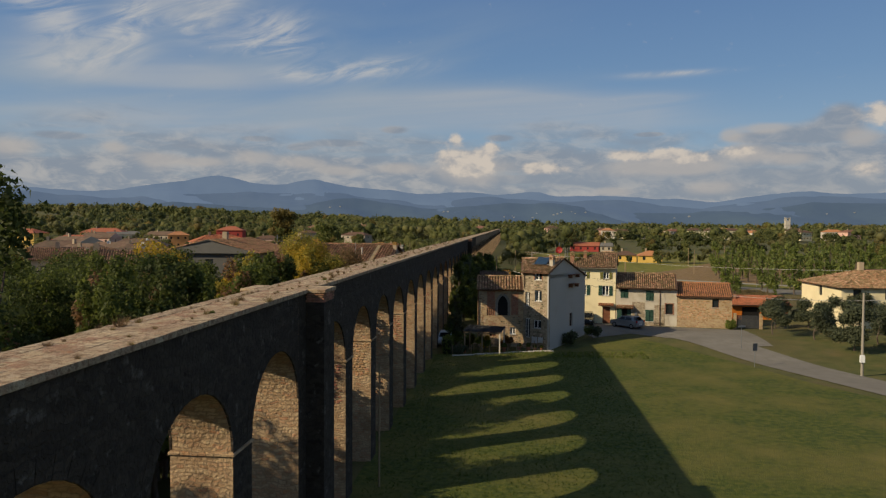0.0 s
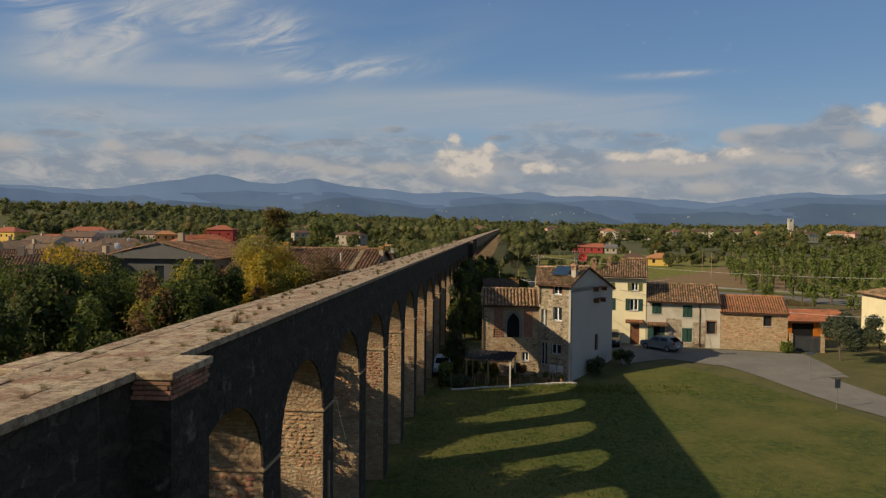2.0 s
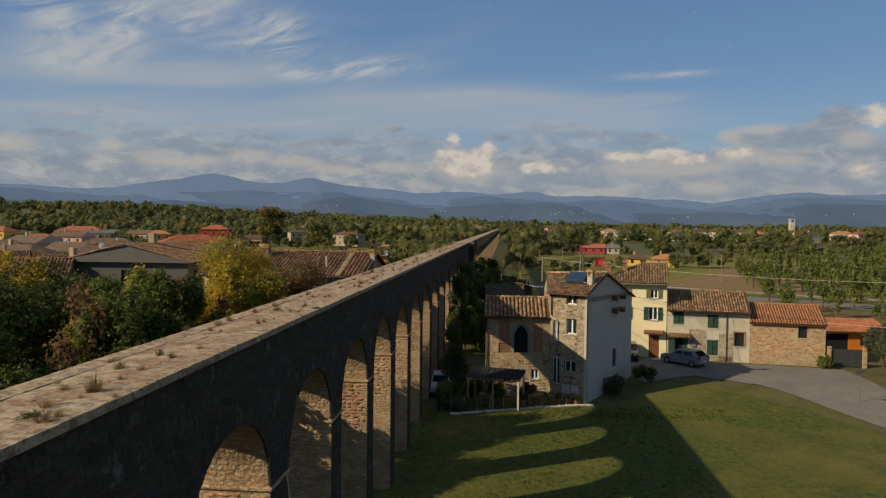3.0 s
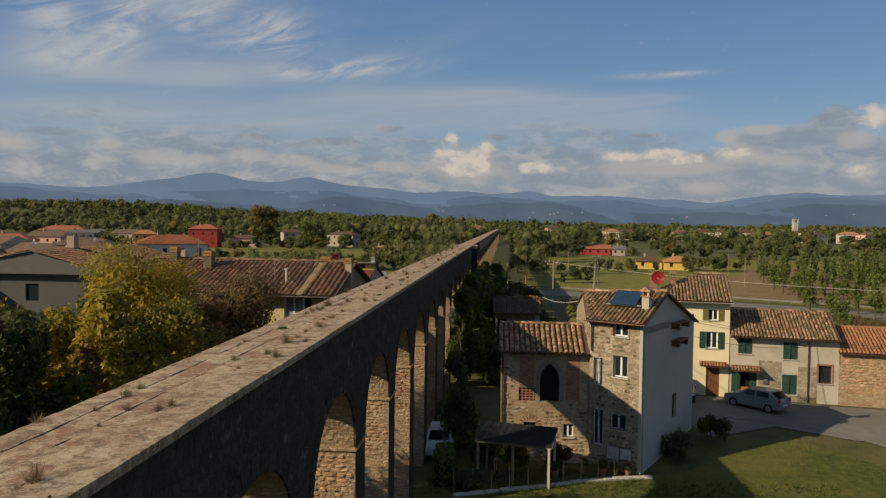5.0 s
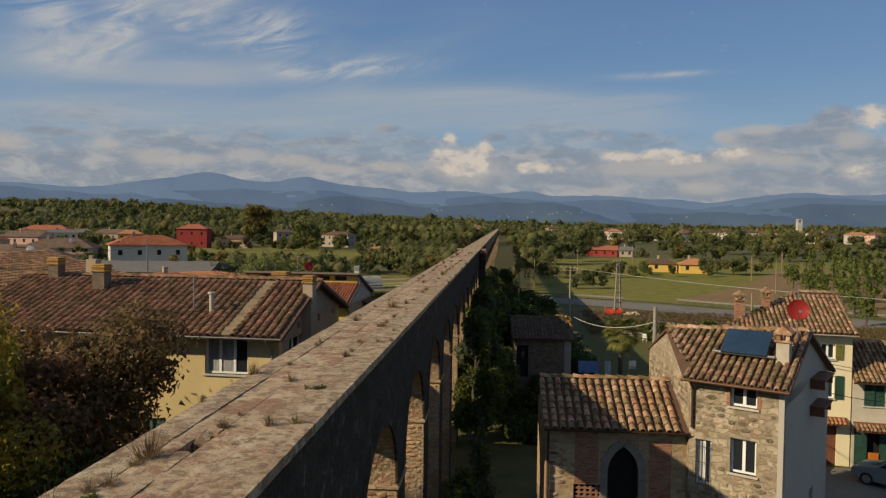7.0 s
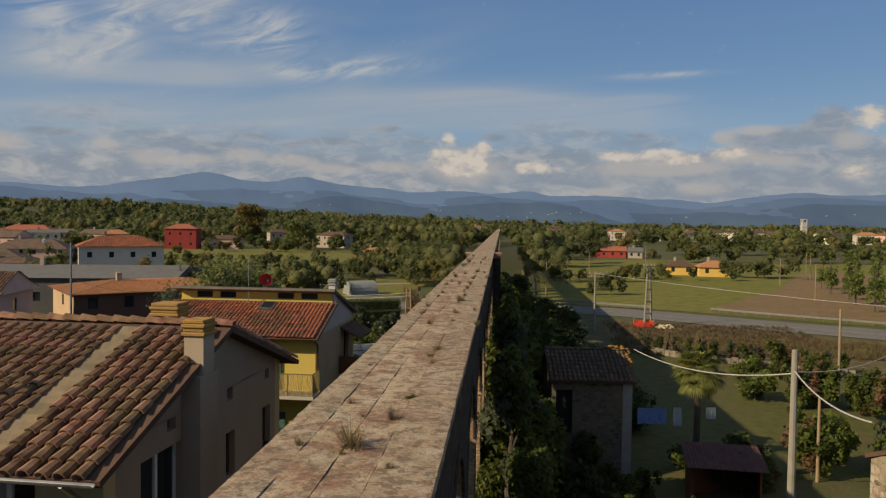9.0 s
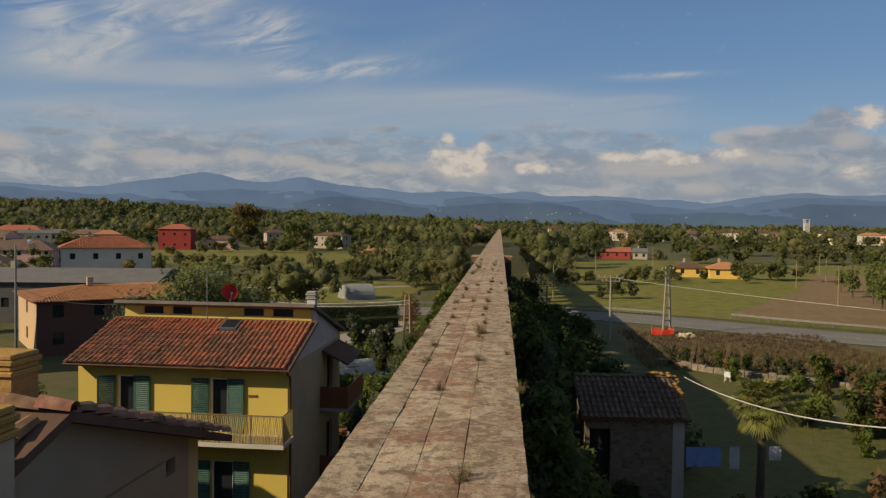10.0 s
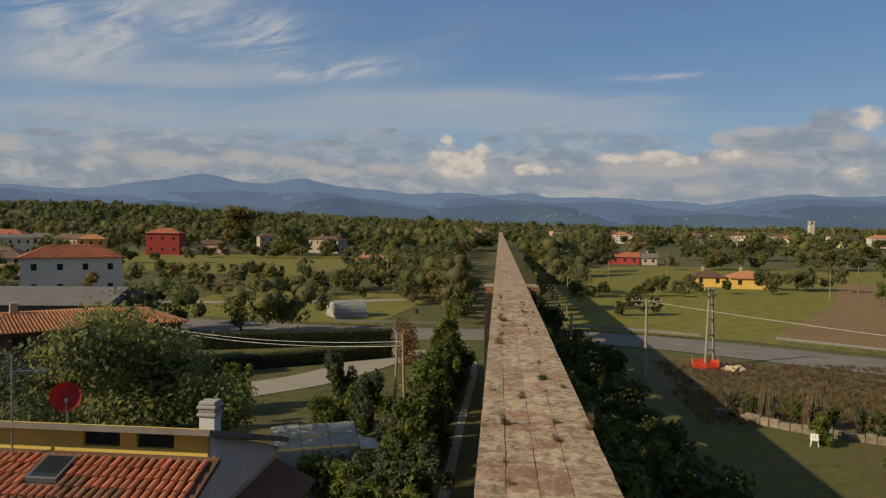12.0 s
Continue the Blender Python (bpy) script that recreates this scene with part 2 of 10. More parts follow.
def masonry(name, tones, mortar, size=(0.42, 0.2), joint=0.02, rough=0.95, stain=None, stain_amount=0.5, irregular=0.25, along="x", vary=0.0, relief=0.02, stain_scale=0.45, stain_range=(0.42, 0.66)):
    """Coursed stones or bricks in mortar, in metres, on upright walls: courses run level; u is the way along the wall in the object's own axes."""
    m = bpy.data.materials.new(name)
    m.use_nodes = True
    nt = m.node_tree
    nd, lk = nt.nodes, nt.links
    bsdf = nd["Principled BSDF"]
    tc = nd.new("ShaderNodeTexCoord")
    sep = nd.new("ShaderNodeSeparateXYZ")
    lk.new(tc.outputs["Object"], sep.inputs[0])
    com = nd.new("ShaderNodeCombineXYZ")
    ad = nd.new("ShaderNodeMath")
    ad.operation = "ADD"
    lk.new(sep.outputs[0], ad.inputs[0])
    lk.new(sep.outputs[1], ad.inputs[1])
    lk.new(ad.outputs[0], com.inputs[0])
    lk.new(sep.outputs[2], com.inputs[1])
    wob = nd.new("ShaderNodeTexNoise")
    wob.inputs["Scale"].default_value, wob.inputs["Detail"].default_value = 2.2, 3.0
    lk.new(tc.outputs["Object"], wob.inputs["Vector"])
    sc = nd.new("ShaderNodeVectorMath")
    sc.operation = "SCALE"
    sc.inputs["Scale"].default_value = irregular
    lk.new(wob.outputs["Color"], sc.inputs[0])
    va = nd.new("ShaderNodeVectorMath")
    lk.new(com.outputs[0], va.inputs[0])
    lk.new(sc.outputs[0], va.inputs[1])
    br = nd.new("ShaderNodeTexBrick")
    br.offset, br.squash = 0.5, 0.7
    br.squash_frequency = 3
    for k, v in (("Scale", 1.0), ("Mortar Size", joint), ("Mortar Smooth", 0.3), ("Brick Width", size[0]), ("Row Height", size[1]), ("Bias", 0.0)):
        br.inputs[k].default_value = v
    br.inputs["Color1"].default_value, br.inputs["Color2"].default_value, br.inputs["Mortar"].default_value = (0, 0, 0, 1), (1, 1, 1, 1), (0.5, 0.5, 0.5, 1)
    lk.new(va.outputs[0], br.inputs["Vector"])
    bw = nd.new("ShaderNodeTexNoise")
    bw.inputs["Scale"].default_value, bw.inputs["Detail"].default_value = 9.0, 5.0
    lk.new(tc.outputs["Object"], bw.inputs["Vector"])
    pick = nd.new("ShaderNodeMix")
    pick.data_type = "RGBA"
    pick.inputs[0].default_value = 0.35
    lk.new(br.outputs["Color"], pick.inputs[6])
    lk.new(bw.outputs["Fac"], pick.inputs[7])
    ramp = nd.new("ShaderNodeValToRGB")
    els = ramp.color_ramp.elements
    while len(els) < len(tones):
        els.new(0.5)
    for i, c in enumerate(tones):
        els[i].position, els[i].color = 0.12 + 0.72 * i / max(1, len(tones) - 1), (*c, 1)
    lk.new(pick.outputs[2], ramp.inputs[0])
    mx = nd.new("ShaderNodeMix")
    mx.data_type = "RGBA"
    lk.new(br.outputs["Fac"], mx.inputs[0])
    lk.new(ramp.outputs[0], mx.inputs[6])
    mx.inputs[7].default_value = (*mortar, 1)
    col = mx.outputs[2]
    if stain:
        geo = nd.new("ShaderNodeNewGeometry")
        sn = nd.new("ShaderNodeTexNoise")
        sn.inputs["Scale"].default_value, sn.inputs["Detail"].default_value, sn.inputs["Roughness"].default_value = stain_scale, 7.0, 0.7
        lk.new(geo.outputs["Position"], sn.inputs["Vector"])
        mr = nd.new("ShaderNodeMapRange")
        mr.inputs["From Min"].default_value, mr.inputs["From Max"].default_value, mr.inputs["To Max"].default_value = *stain_range, stain_amount
        lk.new(sn.outputs["Fac"], mr.inputs["Value"])
        m2 = nd.new("ShaderNodeMix")
        m2.data_type = "RGBA"
        lk.new(mr.outputs[0], m2.inputs[0])
        lk.new(col, m2.inputs[6])
        m2.inputs[7].default_value = (*stain, 1)
        col = m2.outputs[2]
    lk.new(col, bsdf.inputs["Base Color"])
    bsdf.inputs["Roughness"].default_value = rough
    bsdf.inputs["Specular IOR Level"].default_value = 0.2
    b = nd.new("ShaderNodeBump")
    b.inputs["Strength"].default_value, b.inputs["Distance"].default_value = 1.0, relief
    hm = nd.new("ShaderNodeMath")
    hm.operation = "SUBTRACT"
    lk.new(bw.outputs["Fac"], hm.inputs[0])
    lk.new(br.outputs["Fac"], hm.inputs[1])
    lk.new(hm.outputs[0], b.inputs["Height"])
    lk.new(b.outputs[0], bsdf.inputs["Normal"])
    return m


def glass_material(name, tint):
    m = bpy.data.materials.new(name)
    m.use_nodes = True
    b = m.node_tree.nodes["Principled BSDF"]
    b.inputs["Base Color"].default_value, b.inputs["Roughness"].default_value, b.inputs["Specular IOR Level"].default_value = (*tint, 1), 0.06, 0.6
    return m


def crusted_stone(name, clean, crust, red, lichen):
    """Worn slabs: pale stone under a broken dark crust, brick-red blotches and spots of lichen, in metres."""
    m = material(name, [tuple(c * .78 for c in clean), clean, tuple(min(.6, c * 1.18) for c in clean)], 5.0, 0.95, 0.006, 60, vary=0.06, detail=10)
    nt = m.node_tree
    nd, lk = nt.nodes, nt.links
    bsdf = nd["Principled BSDF"]
    col = bsdf.inputs["Base Color"].links[0].from_socket
    pos = nd.new("ShaderNodeNewGeometry").outputs["Position"]

    def layer(col, scale, detail, rough, lo, hi, amount, tone, seed):
        mp = nd.new("ShaderNodeMapping")
        mp.inputs["Location"].default_value = (seed, seed * 2.3, 0)
        lk.new(pos, mp.inputs["Vector"])
        n = nd.new("ShaderNodeTexNoise")
        n.inputs["Scale"].default_value, n.inputs["Detail"].default_value, n.inputs["Roughness"].default_value = scale, detail, rough
        lk.new(mp.outputs[0], n.inputs["Vector"])
        mr = nd.new("ShaderNodeMapRange")
        mr.inputs["From Min"].default_value, mr.inputs["From Max"].default_value, mr.inputs["To Max"].default_value = lo, hi, amount
        lk.new(n.outputs["Fac"], mr.inputs["Value"])
        mx = nd.new("ShaderNodeMix")
        mx.data_type = "RGBA"
        lk.new(mr.outputs[0], mx.inputs[0])
        lk.new(col, mx.inputs[6])
        mx.inputs[7].default_value = (*tone, 1)
        return mx.outputs[2], mr.outputs[0]

    col, _ = layer(col, 2.2, 10, 0.75, 0.52, 0.56, .6, (0.52, 0.43, 0.31), 11.3)
    col, _ = layer(col, 1.3, 11, 0.78, 0.49, 0.545, red, (0.25, 0.105, 0.06), 3.1)
    col, thick = layer(col, 4.5, 12, 0.72, 0.515 - crust * .07, 0.57 - crust * .05, 0.72 + crust * .16, (0.15, 0.098, 0.058), 7.7)
    col, _ = layer(col, 0.55, 8, 0.7, 0.47, 0.66, 0.65, (0.22, 0.13, 0.078), 9.9)
    col, _ = layer(col, 26.0, 4, 0.7, 0.56, 0.62, 0.7, (0.14, 0.095, 0.058), 1.4)
    col, _ = layer(col, 11.0, 7, 0.7, 0.525, 0.575, lichen, (0.45, 0.375, 0.255), 5.2)
    col, _ = layer(col, 40.0, 3, 0.7, 0.57, 0.62, .6, (0.10, 0.072, 0.05), 2.6)
    lk.new(col, bsdf.inputs["Base Color"])
    bump = bsdf.inputs["Normal"].links[0].from_node
    add = nd.new("ShaderNodeMath")
    add.operation = "MULTIPLY_ADD"
    lk.new(thick, add.inputs[0])
    add.inputs[1].default_value = 0.35
    lk.new(bump.inputs["Height"].links[0].from_socket, add.inputs[2])
    lk.new(add.outputs[0], bump.inputs["Height"])
    return m


M_STONE_TOP = crusted_stone("worn_coping_stone", (0.47, 0.355, 0.22), 0.0, 0.8, 0.36)
M_STONE_EDGE = crusted_stone("crusted_edge_stone", (0.43, 0.325, 0.205), 0.4, 0.4, 0.5)
# Weathered stone, its albedo lowered further to carry the shaded flank's darkness.
M_WALL_SHADE = masonry("weathered_shaded_masonry", [(0.028, 0.022, 0.016), (0.046, 0.036, 0.027), (0.066, 0.052, 0.039), (0.036, 0.028, 0.021)], (0.048, 0.038, 0.029), (0.46, 0.2), 0.03, stain=(0.17, 0.15, 0.125), stain_amount=0.7,
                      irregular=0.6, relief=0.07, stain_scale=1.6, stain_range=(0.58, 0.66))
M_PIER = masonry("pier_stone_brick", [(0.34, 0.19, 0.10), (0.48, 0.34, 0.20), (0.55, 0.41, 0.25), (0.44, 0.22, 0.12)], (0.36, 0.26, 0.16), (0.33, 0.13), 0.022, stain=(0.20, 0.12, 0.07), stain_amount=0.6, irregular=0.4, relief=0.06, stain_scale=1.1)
M_BRICK_PIECE = material("red_brick_piece", [(0.24, 0.10, 0.06), (0.34, 0.155, 0.09), (0.40, 0.21, 0.13)], 6, 0.95, 0.008, 30, stain=(0.14, 0.09, 0.06), stain_scale=2.5, stain_amount=.6, vary=0.3)
M_STONE_PIECE = material("rubble_stone_piece", [(0.15, 0.108, 0.07), (0.33, 0.265, 0.18), (0.47, 0.40, 0.29)], 6, 0.95, 0.016, 22, stain=(0.13, 0.088, 0.055), stain_scale=3.0, stain_amount=.7, vary=0.6)
M_PIER_PIECE = material("pier_stone_piece", [(0.32, 0.18, 0.085), (0.44, 0.285, 0.15), (0.49, 0.345, 0.19)], 5, 0.95, 0.012, 22, stain=(0.36, 0.16, 0.085), stain_scale=1.4, stain_amount=.7, vary=0.3)
M_RUBBLE = masonry("rubble_stone_wall", [(0.20, 0.15, 0.10), (0.38, 0.31, 0.21), (0.48, 0.41, 0.30), (0.28, 0.20, 0.13)], (0.33, 0.27, 0.19), (0.40, 0.22), 0.03, irregular=0.5, stain=(0.16, 0.12, 0.075), stain_amount=0.55, stain_scale=1.2)
M_BRICKY = masonry("ochre_stone_brick_wall", [(0.26, 0.15, 0.08), (0.42, 0.29, 0.16), (0.50, 0.38, 0.22), (0.32, 0.16, 0.09)], (0.40, 0.31, 0.20), (0.35, 0.17), 0.025, irregular=0.4, stain=(0.22, 0.16, 0.10), stain_amount=0.4)
M_REDBRICK = masonry("red_brick", [(0.26, 0.09, 0.05), (0.36, 0.14, 0.08), (0.42, 0.2, 0.12)], (0.3, 0.22, 0.16), (0.26, 0.075), 0.012, irregular=0.05)
M_GRAYPLASTER = material("grey_plaster", [(0.40, 0.365, 0.315), (0.46, 0.42, 0.365)], 0.6, 0.95, 0.003, 20, stain=(0.3, 0.29, 0.27), stain_scale=0.3, stain_amount=0.4)
M_CREAM = material("cream_plaster", [(0.70, 0.60, 0.36), (0.76, 0.67, 0.44)], 0.7, 0.95, 0.003, 20, stain=(0.55, 0.46, 0.3), stain_scale=0.4, stain_amount=0.35)
M_WHITEPLASTER = material("patchy_white_plaster", [(0.38, 0.335, 0.26), (0.48, 0.43, 0.345), (0.54, 0.49, 0.40)], 0.8, 0.95, 0.006, 14, stain=(0.38, 0.31, 0.21), stain_scale=0.5, stain_amount=0.6)
M_OCHRE = material("yellow_ochre_plaster", [(0.55, 0.42, 0.20), (0.62, 0.49, 0.25)], 0.6, 0.95, 0.003, 20, stain=(0.45, 0.34, 0.18), stain_scale=0.4, stain_amount=0.3)
M_YELLOW = material("mustard_yellow_plaster", [(0.56, 0.41, 0.085), (0.62, 0.47, 0.11)], 0.6, 0.9, 0.002, 20, stain=(0.46, 0.34, 0.09), stain_scale=0.3, stain_amount=0.3)
M_TAN = material("tan_plaster", [(0.36, 0.28, 0.19), (0.42, 0.33, 0.23)], 0.6, 0.95, 0.003, 20, stain=(0.28, 0.22, 0.15), stain_scale=0.4, stain_amount=0.4)
M_TILE = material("old_terracotta_tile", [(0.13, 0.072, 0.04), (0.27, 0.155, 0.08), (0.46, 0.345, 0.22)], 3.0, 0.9, 0.006, 20, stain=(0.25, 0.195, 0.095), stain_scale=1.6, stain_amount=0.65, vary=0.48)
M_TILE_OLD = material("dark_mossy_barrel_tile", [(0.10, 0.048, 0.03), (0.21, 0.108, 0.062), (0.31, 0.19, 0.115)], 3.5, 0.9, 0.006, 20, stain=(0.26, 0.185, 0.085), stain_scale=1.1, stain_amount=0.6, vary=0.4)
M_TILE_RED = material("red_terracotta_tile", [(0.38, 0.125, 0.06), (0.49, 0.185, 0.09)], 2.0, 0.85, 0.004, 20, stain=(0.17, 0.09, 0.055), stain_scale=0.4, stain_amount=0.75, vary=0.2)
M_TILE_ORANGE = material("orange_terracotta_tile", [(0.31, 0.135, 0.06), (0.43, 0.20, 0.09)], 2.0, 0.85, 0.004, 20, stain=(0.24, 0.12, 0.07), stain_scale=0.7, stain_amount=0.4, vary=0.2)
M_TILE_BED = material("dark_tile_bed", [(0.09, 0.05, 0.035), (0.14, 0.08, 0.05)], 2.0, 0.95)
M_GREEN_WOOD = material("dark_green_shutter_paint", [(0.018, 0.05, 0.036), (0.03, 0.075, 0.052)], 4, 0.55, 0.002, 30)
M_TEAL_WOOD = material("teal_shutter_paint", [(0.034, 0.086, 0.066), (0.05, 0.116, 0.088)], 4, 0.5, 0.002, 30)
M_OLIVE_WOOD = material("olive_shutter_paint", [(0.12, 0.12, 0.03), (0.18, 0.17, 0.05)], 4, 0.6)
M_BROWN_WOOD = material("brown_door_wood", [(0.13, 0.05, 0.025), (0.2, 0.08, 0.04)], 3, 0.6, 0.003, 20, stretch=(6, 6, 1))
M_WHITE = material("white_paint", [(0.74, 0.74, 0.72), (0.8, 0.8, 0.78)], 2, 0.5)
M_DARKIN = material("dark_interior", [(0.008, 0.008, 0.009), (0.014, 0.013, 0.012)], 1, 0.9)
M_GLASS = glass_material("window_glass", (0.02, 0.025, 0.03))
M_METAL = material("grey_zinc", [(0.22, 0.23, 0.24), (0.3, 0.31, 0.32)], 3, 0.45, metal=0.7)
M_COPPER = material("brown_copper_gutter", [(0.10, 0.05, 0.03), (0.15, 0.08, 0.05)], 3, 0.5, metal=0.5)
M_CONCRETE = material("grey_concrete", [(0.26, 0.25, 0.23), (0.35, 0.34, 0.31)], 1.5, 0.95, 0.004, 20, stain=(0.18, 0.17, 0.15))
M_PALE_STONE = material("pale_stone", [(0.42, 0.38, 0.32), (0.52, 0.48, 0.41)], 2, 0.95, 0.006, 15)
M_POLE = material("grey_concrete_pole", [(0.24, 0.215, 0.175), (0.31, 0.28, 0.23)], 2, 0.9)
M_POLEWOOD = material("weathered_pole_wood", [(0.24, 0.17, 0.10), (0.34, 0.25, 0.15)], 3, 0.9, stretch=(4, 4, 0.6))
M_WIRE = material("dark_cable", [(0.03, 0.03, 0.03), (0.05, 0.05, 0.05)], 3, 0.6)
M_WIRE_PALE = material("pale_cable", [(0.5, 0.48, 0.44), (0.56, 0.54, 0.5)], 3, 0.6)
M_ROAD = material("asphalt", [(0.16, 0.147, 0.125), (0.205, 0.19, 0.165)], 1.2, 0.95, 0.004, 30, stain=(0.125, 0.115, 0.10), stain_scale=0.3, stain_amount=0.5, gloss=0.08)
M_GRAVEL = material("pale_gravel", [(0.24, 0.21, 0.165), (0.32, 0.285, 0.225)], 4, 0.95, 0.01, 25)
M_MEADOW = material("meadow_grass", [(0.024, 0.038, 0.0045), (0.061, 0.077, 0.008), (0.104, 0.101, 0.015)], 2.6, 0.95, 0.07, 7, stain=(0.135, 0.115, 0.026), stain_scale=0.11, stain_amount=0.9, detail=10)
M_GROUND = material("rough_ground", [(0.045, 0.058, 0.014), (0.08, 0.085, 0.022), (0.12, 0.10, 0.035)], 0.5, 0.95, 0.08, 3, stain=(0.11, 0.075, 0.035), stain_scale=0.05, stain_amount=0.7, detail=10)
M_FIELD = material("green_field", [(0.085, 0.092, 0.011), (0.15, 0.142, 0.017), (0.205, 0.172, 0.03)], 0.4, 0.95, 0.06, 3, stain=(0.17, 0.135, 0.04), stain_scale=0.03, stain_amount=0.6, detail=9)
M_DRY = material("dry_brown_grass", [(0.06, 0.048, 0.016), (0.125, 0.088, 0.032), (0.19, 0.14, 0.058)], 1.1, 0.95, 0.08, 5, stain=(0.09, 0.09, 0.03), stain_scale=0.1, stain_amount=0.6)
M_PLOUGH = material("stubble_field", [(0.13, 0.078, 0.032), (0.215, 0.135, 0.06), (0.29, 0.20, 0.095)], 0.7, 0.95, 0.08, 4, stain=(0.12, 0.09, 0.03), stain_scale=0.06, stain_amount=0.4, stretch=(1, 4, 1))
M_BARK = material("bark", [(0.07, 0.055, 0.04), (0.13, 0.10, 0.075)], 5, 0.95, 0.02, 12, stretch=(1, 1, 0.3))


def leaf(name, tones, vary=0.35, scale=0.8):
    return material(name, tones, scale, 0.65, translucent=0.5, vary=vary, detail=3, gloss=0.25)


L_DARK = leaf("dark_green_leaf", [(0.046, 0.062, 0.017), (0.078, 0.098, 0.025)])
L_GREEN = leaf("green_leaf", [(0.072, 0.094, 0.019), (0.12, 0.142, 0.03)])
L_FRESH = leaf("fresh_green_leaf", [(0.10, 0.138, 0.025), (0.17, 0.20, 0.04)])
L_YELLOW = leaf("autumn_yellow_leaf", [(0.30, 0.21, 0.022), (0.46, 0.325, 0.032)])
L_POPLAR = leaf("poplar_leaf", [(0.15, 0.19, 0.05), (0.21, 0.245, 0.07)])
L_DULL = leaf("dark_brown_leaf", [(0.115, 0.08, 0.036), (0.195, 0.132, 0.055)])
L_GOLD = leaf("pale_gold_leaf", [(0.24, 0.20, 0.034), (0.36, 0.30, 0.05)])
L_RUST = leaf("rust_leaf", [(0.13, 0.065, 0.02), (0.21, 0.10, 0.03)])
L_BROWN = leaf("dull_brown_leaf", [(0.15, 0.085, 0.04), (0.25, 0.145, 0.07)])
L_OLIVE = leaf("olive_leaf", [(0.07, 0.085, 0.045), (0.115, 0.13, 0.075)])
# Far leaf tones are lightened to stand in for haze.
L_FAR = leaf("far_green_leaf", [(0.08, 0.094, 0.03), (0.145, 0.158, 0.05), (0.215, 0.205, 0.068)], 0.06, 0.045)
L_FARWARM = leaf("far_autumn_leaf", [(0.15, 0.12, 0.036), (0.24, 0.18, 0.05)], 0.06, 0.045)

# ---------------------------------------------------------------- building helpers
def part(name, bm, mat, parent=None, label="", m=None):
    """Links a bmesh, or a finished mesh, as one object under a thing or a part."""
    if isinstance(bm, bmesh.types.BMesh):
        me = bpy.data.meshes.new(name)
        bm.to_mesh(me)
        bm.free()
    else:
        me = bm
    if mat is not None and not me.materials:
        me.materials.append(mat)
    ob = new(name, me)
    if parent is not None:
        ob.parent = parent
    if m is not None:
        ob.matrix_local = m
    if label:
        tagged(ob, label)
    return ob


def thing(name, label, category, m=None, group="", kind=""):
    ob = new(name)
    ob.empty_display_size = 0.2
    if m is not None:
        ob.matrix_world = m
    return tagged(ob, label, category, group, kind)


def box(bm, x0, x1, y0, y1, z0, z1, m=None):
    v = [bm.verts.new((x, y, z)) for z in (z0, z1) for y in (y0, y1) for x in (x0, x1)]
    if m is not None:
        for p in v:
            p.co = m @ p.co
    for a, b, c, d in ((0, 2, 3, 1), (4, 5, 7, 6), (0, 1, 5, 4), (2, 6, 7, 3), (0, 4, 6, 2), (1, 3, 7, 5)):
        bm.faces.new((v[a], v[b], v[c], v[d]))
    return v


def prism(bm, outline, y0, y1, m=None):
    """An outline in x and z, counter-clockwise seen from -y, pushed from y0 to y1."""
    a = [bm.verts.new((x, y0, z)) for x, z in outline]
    b = [bm.verts.new((x, y1, z)) for x, z in outline]
    if m is not None:
        for p in a + b:
            p.co = m @ p.co
    bm.faces.new(a)
    bm.faces.new(b[::-1])
    for i in range(len(a)):
        j = (i + 1) % len(a)
        bm.faces.new((a[j], a[i], b[i], b[j]))


def tube(bm, p, q, r0, r1=None, n=8, caps=True):
    p, q = Vector(p), Vector(q)
    r1 = r0 if r1 is None else r1
    d = (q - p)
    t = d.to_track_quat("Z", "Y").to_matrix()
    rings = []
    for c, r in ((p, r0), (q, r1)):
        rings.append([bm.verts.new(c + t @ Vector((r * math.cos(k * math.tau / n), r * math.sin(k * math.tau / n), 0))) for k in range(n)])
    for k in range(n):
        j = (k + 1) % n
        bm.faces.new((rings[0][k], rings[0][j], rings[1][j], rings[1][k]))
    if caps:
        bm.faces.new(rings[0][::-1])
        bm.faces.new(rings[1])


def polytube(bm, pts, r, n=6):
    for a, b in zip(pts, pts[1:]):
        tube(bm, a, b, r, r, n)


def bevelled(bm, w, seg=1):
    bmesh.ops.bevel(bm, geom=bm.edges[:], offset=w, segments=seg, affect="EDGES", clamp_overlap=True)
    return bm


def mesh_from(name, verts, faces, mat=None, smooth=False):
    me = bpy.data.meshes.new(name)
    me.from_pydata(verts, [], faces)
    if mat:
        me.materials.append(mat)
    if smooth:
        me.polygons.foreach_set("use_smooth", [True] * len(me.polygons))
    return me


def sstep(a, b, v):
    t = min(1.0, max(0.0, (v - a) / (b - a)))
    return t * t * (3 - 2 * t)


def gh(x, y):
    """The height of the ground: the road and the row of houses stand about a metre over the meadow."""
    h = 1.05 * sstep(72, 87, y + 0.25 * (x - 20)) * sstep(9, 14, x) * (1 - sstep(93, 112, y))
    r = math.hypot(x, y)
    if r > 500:
        # the wooded rise at the far side of the plain, highest on the village side
        h += 30 * sstep(560, 1150, r) * (1 - sstep(1500, 2600, r)) * min(1.0, max(0.0, (.14 - math.atan2(x, y)) / .62))
    h += 0.12 * math.sin(x * 0.11 + 1.3) * math.sin(y * 0.083) * (1 - sstep(100, 160, math.hypot(x, y - 60)))
    return h


